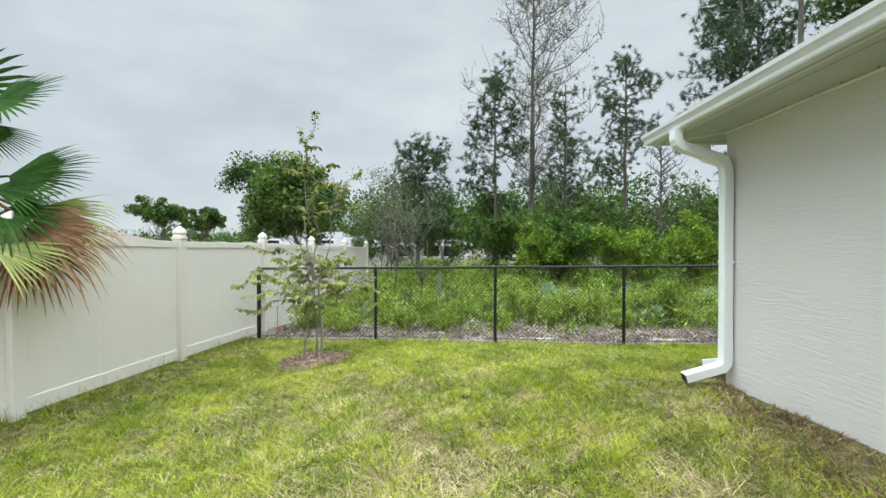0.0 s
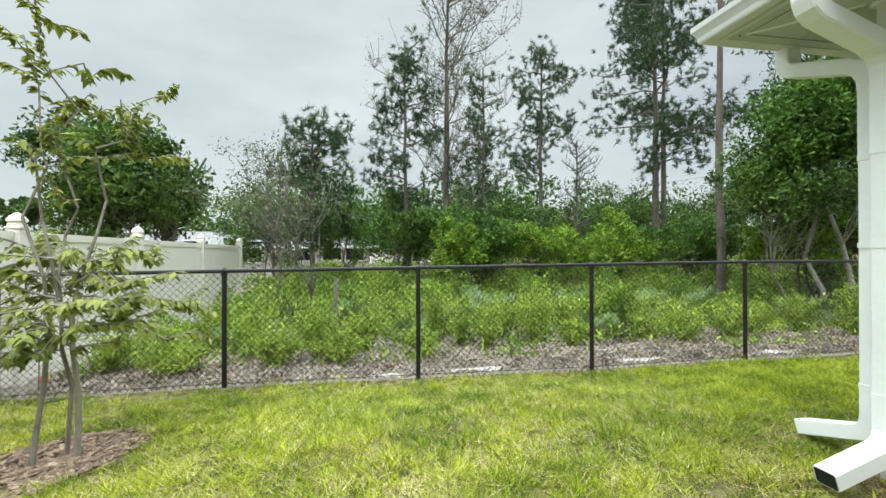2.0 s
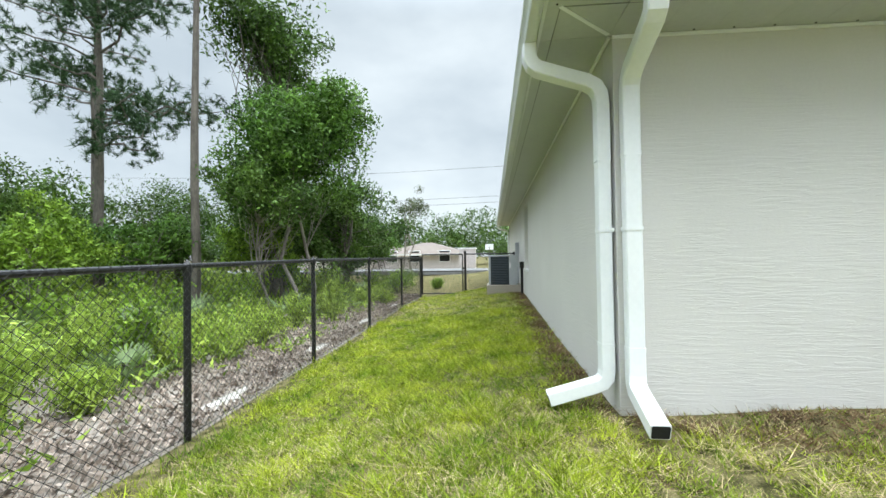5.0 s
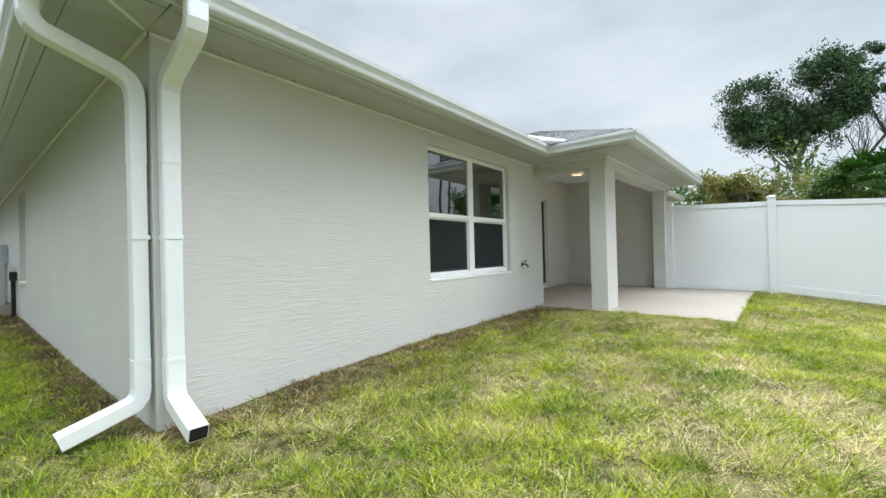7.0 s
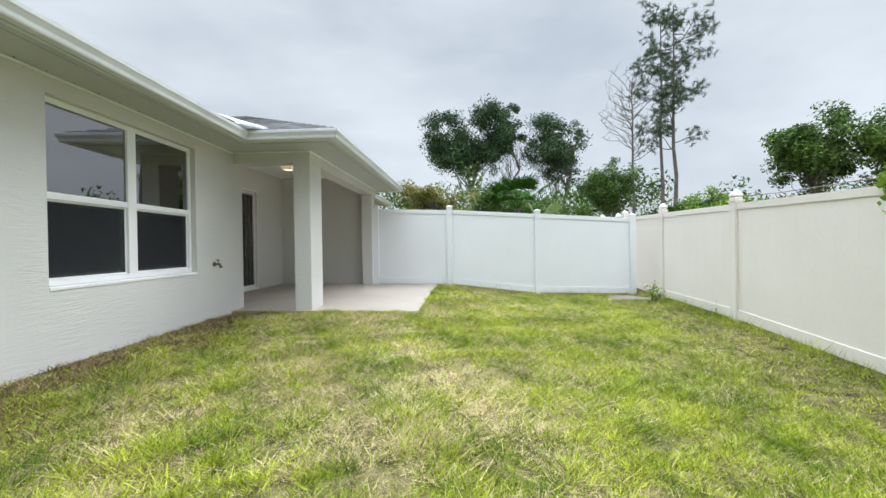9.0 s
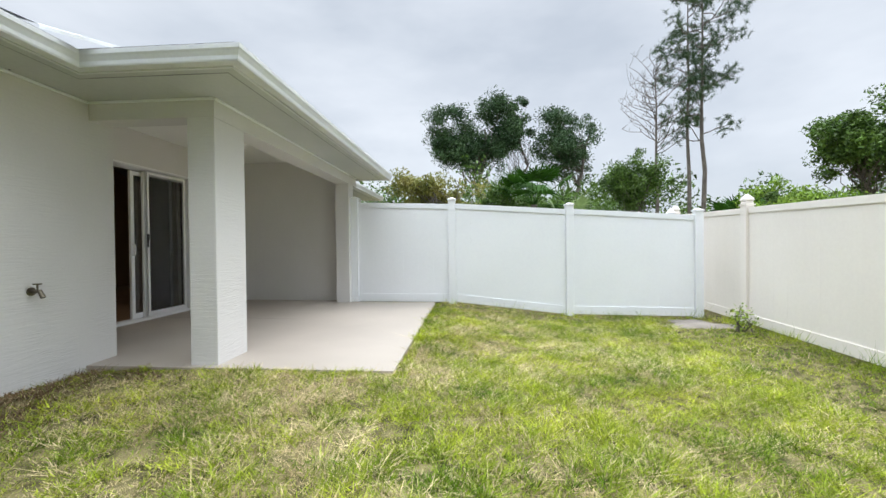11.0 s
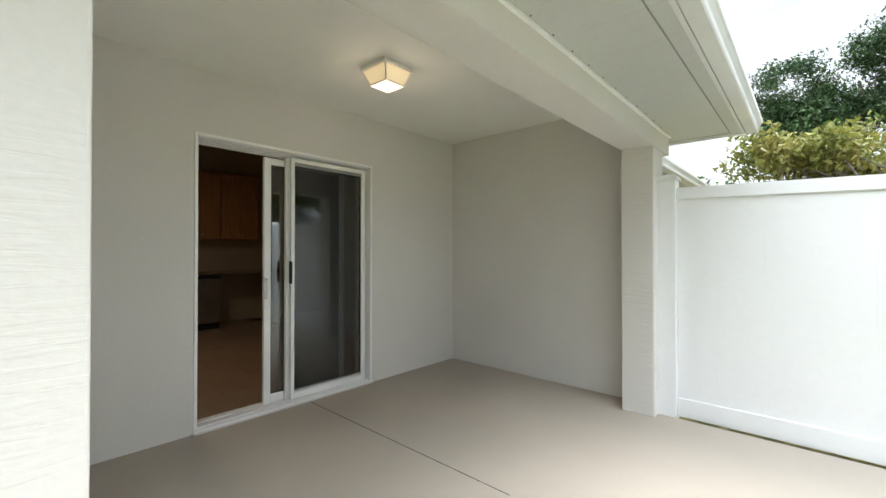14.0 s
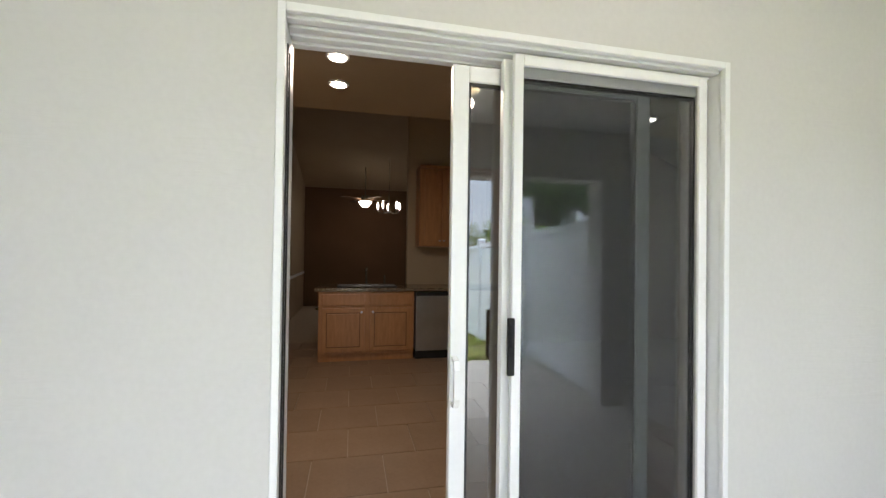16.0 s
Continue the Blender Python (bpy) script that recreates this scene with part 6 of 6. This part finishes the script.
for i in range(20):
    s = branches[rng.integers(0, 4)][0]
    p = s[rng.integers(3, 7)]
    q = p + Vector((rng.normal() * 0.28, rng.normal() * 0.28, rng.uniform(0.0, 0.35)))
    branches.append((limb(wood, p, q, 0.005, 0.003, 0.2, 6, 4), 0.1))
part("trunk", wood, M_PALEBARK, sap)
V, F = [], []
for pts, start in branches:
    L = sum((b - a).length for a, b in zip(pts, pts[1:]))
    for k in range(int(L / (0.011 if start < 0.4 else 0.035))):
        u = rng.uniform(start if start < 0.4 else 0.80, 1.0)
        i = min(5, int(u * 6))
        p = pts[i].lerp(pts[i + 1], u * 6 - i)
        d = (pts[i + 1] - pts[i]).normalized()
        side = d.cross(Vector((0, 0, 1))).normalized() * (1 if k % 2 else -1)
        out = (side * 0.7 + d * 0.5 + Vector((0, 0, -0.55)) + Vector(rng.normal(size=3) * 0.22)).normalized()
        w = out.cross(Vector((0, 0, 1)) + Vector(rng.normal(size=3) * 0.3)).normalized()
        s = rng.uniform(0.05, 0.09)
        j = len(V)
        sag = Vector((0, 0, -0.012))
        V += [p, p + out * s * 0.45 + w * s * 0.24, p + out * s * 0.5 - sag * 0.5, p + out * s * 0.45 - w * s * 0.24, p + out * s + sag]
        F += [(j, j + 1, j + 2), (j, j + 2, j + 3), (j + 1, j + 4, j + 2), (j + 2, j + 4, j + 3)]
raw_mesh("leaves", np.array([tuple(v) for v in V]), F, M_SAPLEAF, sap)
part("tie", rod(bmesh.new(), (-0.09, -0.05, 0.40), (0.02, 0.045, 0.40), 0.006, n=5), M_LEAF, sap, "green ties round the stems")
ring = tagged(new("mulch_ring"), "ring of bark mulch round the young tree", "mulch", "", "stuff")
n = 2600
rr, aa = 0.47 * np.sqrt(rng.uniform(0, 1, n)), rng.uniform(0, 2 * math.pi, n)
rr *= 1 + 0.12 * np.sin(3 * aa)
mx, my = SX + rr * np.cos(aa) * 1.05, SY + rr * np.sin(aa)
v, f = leaf_quads(np.stack([mx, my, ground_z(mx, my) + 0.03 + 0.02 * (1 - rr / 0.7)], 1), 0.085, aspect=0.38, up=0)
v[:, 2] = ground_z(v[:, 0], v[:, 1]) + 0.012 + 0.35 * np.clip(v[:, 2] - ground_z(v[:, 0], v[:, 1]) - 0.012, 0, 0.2)
raw_mesh("chips", v, f, M_MULCH, ring)
ang = np.linspace(0, 2 * math.pi, 32, endpoint=False)
V = [(SX, SY, gz(SX, SY) + 0.03)] + [(SX + 0.46 * math.cos(q), SY + 0.45 * math.sin(q), gz(SX + 0.46 * math.cos(q), SY + 0.45 * math.sin(q)) + 0.004) for q in ang]
raw_mesh("bed", np.array(V), [(0, 1 + i, 1 + (i + 1) % 32) for i in range(32)], M_MULCH, ring)

# ---- the lawn's blades ----
def lawn_noise(x, y, s=1.0):
    return (np.sin(1.3 * s * x + 0.7 * s * y + 1.1) + np.sin(-0.9 * s * x + 1.7 * s * y + 4.0) + np.sin(2.7 * s * x - 1.1 * s * y + 2.2) * 0.7 + np.sin(3.9 * s * x + 3.1 * s * y) * 0.5 + np.sin(6.7 * s * x - 5.3 * s * y + 0.5) * 0.35) / 3.5


def blades(n, keep, hmin, hmax, width, lean, box_):
    x, y = rng.uniform(box_[0], box_[1], n), rng.uniform(box_[2], box_[3], n)
    k = keep(x, y)
    x, y = x[k], y[k]
    m = len(x)
    # blades stand in small tufts of uneven height
    cell = np.floor((x + 0.03 * np.sin(23 * y)) / 0.085) * 12.9898 + np.floor((y + 0.03 * np.sin(19 * x)) / 0.085) * 78.233
    tuft = np.sin(cell) * 43758.5453
    tuft -= np.floor(tuft)
    h = rng.uniform(hmin, hmax, m) * (0.45 + 1.1 * tuft) * (1 + 0.35 * lawn_noise(x, y, 2.3) + 0.55 * lawn_noise(x, y, 7.5))
    a, b = rng.uniform(0, 2 * math.pi, m), rng.uniform(0, 2 * math.pi, m)
    base = np.stack([x, y, ground_z(x, y) - 0.006], 1)
    w = np.stack([np.cos(a), np.sin(a), np.zeros(m)], 1) * (width * rng.uniform(0.6, 1.3, m))[:, None]
    ln = np.stack([np.cos(b), np.sin(b), np.zeros(m)], 1) * (h * lean * rng.uniform(0.2, 1.4, m))[:, None]
    tip = base + ln + np.stack([0 * h, 0 * h, h], 1)
    v = np.stack([base - w * 0.6, base + w * 0.6, tip], 1).reshape(-1, 3)
    return v, np.arange(3 * m).reshape(m, 3)


def on_lawn(x, y):
    yard = (x > almond_x(y) + 0.03) & (x < -0.005 - SK * np.minimum(y, 0)) & (y > -9.12) & (y < 2.95)
    side_y = (x >= -0.005) & (x < 10.1) & (y > 0.02) & (y < 2.95)
    slab = (x > -2.37) & (y < -5.19) & (y > -9.2)
    ring_ = (x - SX) ** 2 + (y - SY) ** 2 < 0.17
    sand_ = ((x + 6.45) / 0.55) ** 2 + ((y + 8.55) / 0.48) ** 2 < rng.uniform(0.4, 1.1, len(x))
    return (yard | side_y) & ~slab & ~ring_ & ~sand_ & (lawn_mask(x, y) > rng.uniform(0.1, 1, len(x))) & (rng.uniform(0, 1, len(x)) < 0.88 + 0.5 * lawn_noise(x, y, 9.0))


def foot(x, y):
    """1 at the foot of the house walls, falling off within half a metre."""
    wob = 0.13 * np.sin(3.1 * y) + 0.1 * np.sin(7.3 * y + 1) + 0.09 * np.sin(4.3 * x)
    return np.exp(-np.maximum(-x, 0) / (0.75 + wob * 1.2)) * (y < 0.05) + np.exp(-np.maximum(y, 0) / (0.34 + wob * 0.7)) * (x > 0)


def dryness(x, y):
    """0 lush to 1 straw: bare strip along the house, worn patches in the middle of the yard."""
    wall = np.exp(-np.maximum(-x, 0) / 0.5) * (y < 0.1) + np.exp(-np.maximum(y, 0) / 0.3) * (x > 0)
    worn = np.clip(lawn_noise(x, y, 1.15) * 0.6 + 0.34 + 0.2 * smooth01(-y, 3.0, 5.5) + 0.55 * lawn_noise(x, y, 4.3) + 0.5 * lawn_noise(x + 3, y, 11.0), 0, 1)
    mid = np.exp(-((x + 2.4) / 2.0) ** 2) * smooth01(-y, -1.2, 1.0)
    return np.clip(0.95 * wall + worn * (0.28 + 0.68 * mid) + 0.12, 0, 1)


YARD, SIDE, ALL = (-5.8, 0.3, -8.6, 2.7), (0.0, 5.0, 0.0, 2.9), (-7.4, 10.1, -9.2, 3.0)


def green_here(x, y):
    bare_foot = smooth01(foot(x, y), 0.28, 0.75) * np.clip(0.85 + 0.9 * lawn_noise(x, y, 6.0), 0, 0.97)
    return on_lawn(x, y) & (rng.uniform(0, 1, len(x)) > np.maximum(dryness(x, y) * 0.9, bare_foot))


def straw_here(x, y):
    return on_lawn(x, y) & (rng.uniform(0, 1, len(x)) < (dryness(x, y) * 0.9 + 0.16) * (1 - 0.85 * smooth01(foot(x, y), 0.25, 0.6)))


sets = [blades(n, green_here, lo, hi, w, 1.5, area) for n, lo, hi, w, area in ((900000, 0.018, 0.054, 0.0056, YARD), (130000, 0.02, 0.058, 0.0058, SIDE), (620000, 0.018, 0.052, 0.0075, ALL))]
offs = np.cumsum([0] + [len(q[0]) for q in sets])
tagged(raw_mesh("grass", np.concatenate([q[0] for q in sets]), np.concatenate([q[1] + o for q, o in zip(sets, offs)]), M_GRASS), "bright green mown lawn grass", "grass", "", "stuff")
sets = [blades(n, straw_here, 0.014, 0.045, w, 2.6, area) for n, w, area in ((700000, 0.0046, YARD), (380000, 0.006, ALL))]
tagged(raw_mesh("dry_grass", np.concatenate([q[0] for q in sets]), np.concatenate([sets[0][1], sets[1][1] + len(sets[0][0])]), M_STRAW), "straw-coloured dry grass in worn patches", "grass", "", "stuff")
# brown thatch at the foot of the walls
M_THATCH = material("brown_thatch", (0.085, 0.05, 0.024), (0.22, 0.14, 0.07), rough=0.9, scale=3, fine=20, bump=0, per_piece=-0.4)
v, f = blades(1600000, lambda x, y: on_lawn(x, y) & (rng.uniform(0, 1, len(x)) < smooth01(foot(x, y), 0.3, 0.65) * np.clip(0.75 + 0.9 * lawn_noise(x, y, 6.0), 0.05, 1)), 0.014, 0.045, 0.0075, 1.8, (-7.4, 10.1, -9.2, 3.0))
tagged(raw_mesh("thatch", v, f, M_THATCH), "brown dead thatch along the house walls", "grass", "", "stuff")
# longer fringe along fences and walls
v, f = blades(160000, lambda x, y: on_lawn(x, y) & ((np.abs(x - almond_x(y)) < 0.28) | (np.abs(y - 2.9) < 0.16) | ((y < -8.95) & (x < -2.4))), 0.06, 0.15, 0.006, 0.7, (-7.4, 10.1, -9.2, 3.0))
tagged(raw_mesh("fringe_grass", v, f, M_GRASS), "longer unmown grass along the fences", "grass", "", "stuff")

# grass pressing up against the slab's edges
v, f = blades(3000, on_lawn, 0.02, 0.042, 0.005, 0.9, (-2.50, 0.0, -5.19, -5.10))
v2, f2 = blades(4500, on_lawn, 0.018, 0.042, 0.005, 0.9, (-2.46, -2.37, -9.1, -5.1))
tagged(raw_mesh("edge_grass", np.concatenate([v, v2]), np.concatenate([f, f2 + len(v)]), M_GRASS), "green grass growing against the patio slab", "grass", "", "stuff")

# vine over the almond fence, weed in the fence corner
vine = thing("vine", "green vine creeping over the almond fence top", "vine", "", (almond_x(-3.5), -3.5, almond_top(-3.5)))
wood = bmesh.new()
vp = []
for i in range(9):
    q = limb(wood, (0.0, rng.uniform(-0.1, 0.5), 0.02), (rng.uniform(0.05, 0.2), rng.uniform(-0.25, 0.8), rng.uniform(-0.18, 0.12)), 0.005, 0.003, 0.3, 5, 4)
    vp += [tuple(p) for p in q]
part("runner", wood, M_LEAF_L, vine)
vc = np.repeat(np.array(vp), 9, axis=0) + rng.normal(size=(len(vp) * 9, 3)) * 0.05
v, f = leaf_quads(vc, 0.07, aspect=0.7)
raw_mesh("foliage", v, f, M_LEAF_L, vine)
shrub(-6.75, -8.0, 0.36, 0.16, M_WEED, "thin weed at the fence corner", n=160, size=0.06, stems=8)

cord = thing("cord", "thin pale cord strung along the almond fence top", "cord", "", (almond_x(-5.91), -5.91, almond_top(-5.91) + 0.11))
part("strand", limb_mesh((0.07, 0, 0), (almond_x(-3.3) - almond_x(-5.91) + 0.04, 2.6, almond_top(-3.3) - almond_top(-5.91) - 0.06), 0.005, 0.005), M_PALEBARK, cord)

# small markers past the wire fence
flag = thing("survey_flag", "small pink marker flag on a thin wire stake", "flag", "", (-5.85, 3.18, gz(-5.85, 3.18)))
part("stake", rod(bmesh.new(), (0, 0, -0.05), (0, 0, 0.55), 0.006, n=6), M_BARK, flag)
M_PINKF = material("pink_vinyl_flag", (0.75, 0.16, 0.16), (0.82, 0.22, 0.20), rough=0.5)
part("cloth", boxes((0.0, -0.002, 0.10, 0.09, 0.002, 0.17)), M_PINKF, flag)
mark = thing("marker_post", "weathered white marker post among the weeds", "post", "", (-3.15, 5.9, gz(-3.15, 5.9)))
part("post", rod(bmesh.new(), (0, 0, -0.1), (0.02, 0, 1.05), 0.035, n=10), M_PALEBARK, mark)

# ---- far things: houses, road, poles, woods ----
M_HWALL = material("far_house_wall", (0.55, 0.50, 0.46), (0.62, 0.57, 0.53), rough=0.9, scale=1, fine=20)
M_PINK = material("pink_house_wall", (0.58, 0.52, 0.51), (0.66, 0.60, 0.59), rough=0.9, scale=1, fine=20)
M_TROOF = material("tan_roof", (0.17, 0.14, 0.12), (0.23, 0.195, 0.17), rough=0.9, scale=2, fine=30)
M_GROOF = material("grey_roof", (0.20, 0.20, 0.205), (0.29, 0.29, 0.295), rough=0.9, scale=2, fine=30)
M_ROAD = material("asphalt", (0.16, 0.16, 0.165), (0.24, 0.24, 0.245), rough=0.9, scale=3, fine=60)


def far_house(x, y, w, d, h, rise, turn, wall, roof, label, base=None):
    b = gz(x, y) - 0.1 if base is None else base
    t = thing("house", label, "house", "", (x, y, b), turn)
    part("wall", boxes((-w / 2, -d / 2, 0, w / 2, d / 2, h)), wall, t)
    bm = bmesh.new()
    o, e = 0.5, min(w, d) / 2
    lo = [bm.verts.new((sx * (w / 2 + o), sy * (d / 2 + o), h)) for sx, sy in ((-1, -1), (1, -1), (1, 1), (-1, 1))]
    hi = [bm.verts.new((s * max(0.2, w / 2 - e), 0, h + rise)) for s in (-1, 1)]
    bm.faces.new(lo[::-1])
    for q in ((lo[0], lo[1], hi[1], hi[0]), (lo[2], lo[3], hi[0], hi[1]), (lo[1], lo[2], hi[1]), (lo[3], lo[0], hi[0])):
        bm.faces.new(q)
    part("roof", bm, roof, t)
    part("eave", boxes((-w / 2 - o, -d / 2 - o, h - 0.15, w / 2 + o, d / 2 + o, h - 0.004)), M_FRAME, t)
    for i, u in enumerate((-0.3, 0.05, 0.32)):
        for s in (-1, 1):
            wd = part("window", boxes((u * w - 0.6, s * d / 2 - 0.04, 0.9, u * w + 0.6, s * d / 2 + 0.04, 2.1)), M_FRAME, t)
            part("pane", boxes((u * w - 0.52, s * d / 2 - 0.05, 0.98, u * w + 0.52, s * d / 2 + 0.05, 2.02)), M_DARK, wd)
    return t


far_house(43, 8.0, 9, 8, 1.75, 1.3, 86, M_PINK, M_TROOF, "low pale pink house with a tan hip roof across the road")
far_house(47, 19, 12, 9, 2.3, 1.6, 80, M_HWALL, M_TROOF, "tan-roofed house across the road")
far_house(-12.2, 23.5, 9, 7, 1.75, 0.9, 10, M_HWALL, M_GROOF, "grey-roofed neighbour house behind the fence")
far_house(-5.6, 27.0, 5, 6, 1.85, 0.8, 5, M_HWALL, M_GROOF, "grey-roofed neighbour house beyond the woods")
far_house(-30.5, 26, 9, 8, 2.2, 1.0, 35, M_HWALL, M_TROOF, "far neighbour house with a tan tile roof", -1.0)
far_house(-22, 27, 7, 7, 2.0, 0.8, 30, M_HWALL, M_GROOF, "far neighbour house with a pale roof", -1.3)
far_house(-9.6, -19.4, 3.6, 3.0, 1.75, 0.75, 0, M_HWALL, M_GROOF, "grey-roofed garden shed behind the white fence")
shed = thing("utility_shed", "small pink stucco utility shed by the road", "shed", "", (33, 2.9, gz(33, 2.9)))
part("wall", boxes((-0.5, -0.7, 0, 0.5, 0.7, 1.9)), M_PINK, shed)
part("roof", boxes((-0.6, -0.8, 1.9, 0.6, 0.8, 2.0), bevel=0.02), M_FRAME, shed)
sign = thing("road_sign", "small white sign on a post by the road", "sign", "", (30, 1.0, gz(30, 1.0)))
part("post", rod(bmesh.new(), (0, 0, -0.1), (0, 0, 1.7), 0.03), M_BARK, sign)
part("board", boxes((-0.02, -0.32, 1.5, 0.02, 0.32, 1.95), bevel=0.005), M_FRAME, sign)
structure("road", boxes((26, -60, -0.4, 31, 60, -0.12)), M_ROAD, "grey asphalt road past the gate")
structure("driveway", boxes((16.5, -9, -0.4, 26, -5, -0.12)), M_CONC, "concrete driveway")
pole = thing("utility_pole", "wooden utility pole with a cross arm", "pole", "", (-28, 32, gz(-28, 32)))
part("mast", rod(bmesh.new(), (0, 0, -0.2), (0, 0, 5.0), 0.10, 0.08), M_BARK, pole)
part("cross_arm", boxes((-0.6, -0.05, 4.6, 0.6, 0.05, 4.7)), M_BARK, pole)
pole2 = thing("utility_pole", "wooden utility pole by the road", "pole", "", (36, -1.5, gz(36, -1.5)))
part("mast", rod(bmesh.new(), (0, 0, -0.2), (0, 0, 10.2), 0.14, 0.10), M_BARK, pole2)
for z0_, off in ((6.6, 0.0), (6.1, 0.4), (9.5, 1.0)):
    w = thing("power_line", "thin dark power line along the road", "cable", "power lines")
    bm = bmesh.new()
    pts = [Vector((35 + off, yy, z0_ - 0.5 + 0.0010 * (yy - 15) ** 2)) for yy in range(-40, 71, 10)]
    for p, q in zip(pts, pts[1:]):
        rod(bm, p, q, 0.012, n=4, caps=False)
    part("wire", bm, M_DARK, w)

V, F = [], []
tot = 0
for x0, y0_, x1, y1_, hmin, hmax, cnt in ((-60, 42, -8, 42, 1.6, 3.2, 70), (-8, 42, 40, 42, 3.5, 7.0, 80), (60, -40, 55, 45, 4, 9, 120), (-60, -40, -55, 42, 3, 7, 80), (-50, -40, 60, -42, 4, 7, 90), (-40, 36, -10, 34, 1.0, 1.9, 50), (-14, 30, 24, 26, 4, 6.5, 60)):
    t = rng.uniform(0, 1, cnt)
    cx, cy = x0 + (x1 - x0) * t + rng.normal(size=cnt) * 3, y0_ + (y1_ - y0_) * t + rng.normal(size=cnt) * 3
    hh = rng.uniform(hmin, hmax, cnt)
    for k in range(cnt):
        m = 7
        cs = np.stack([cx[k] + rng.normal(size=m) * 1.3, cy[k] + rng.normal(size=m) * 1.3, rng.uniform(0.3, 1.0, m) * hh[k] - 0.5], 1)
        q = clump_points(cs, rng.uniform(1.0, 1.9, m), 80)
        v, f = leaf_tris(q, 0.34)
        V.append(v)
        F.append(f + tot)
        tot += len(v)
tagged(raw_mesh("far_woods", np.concatenate(V), np.concatenate(F), M_LEAF), "dark green line of distant woods", "woods", "", "stuff")
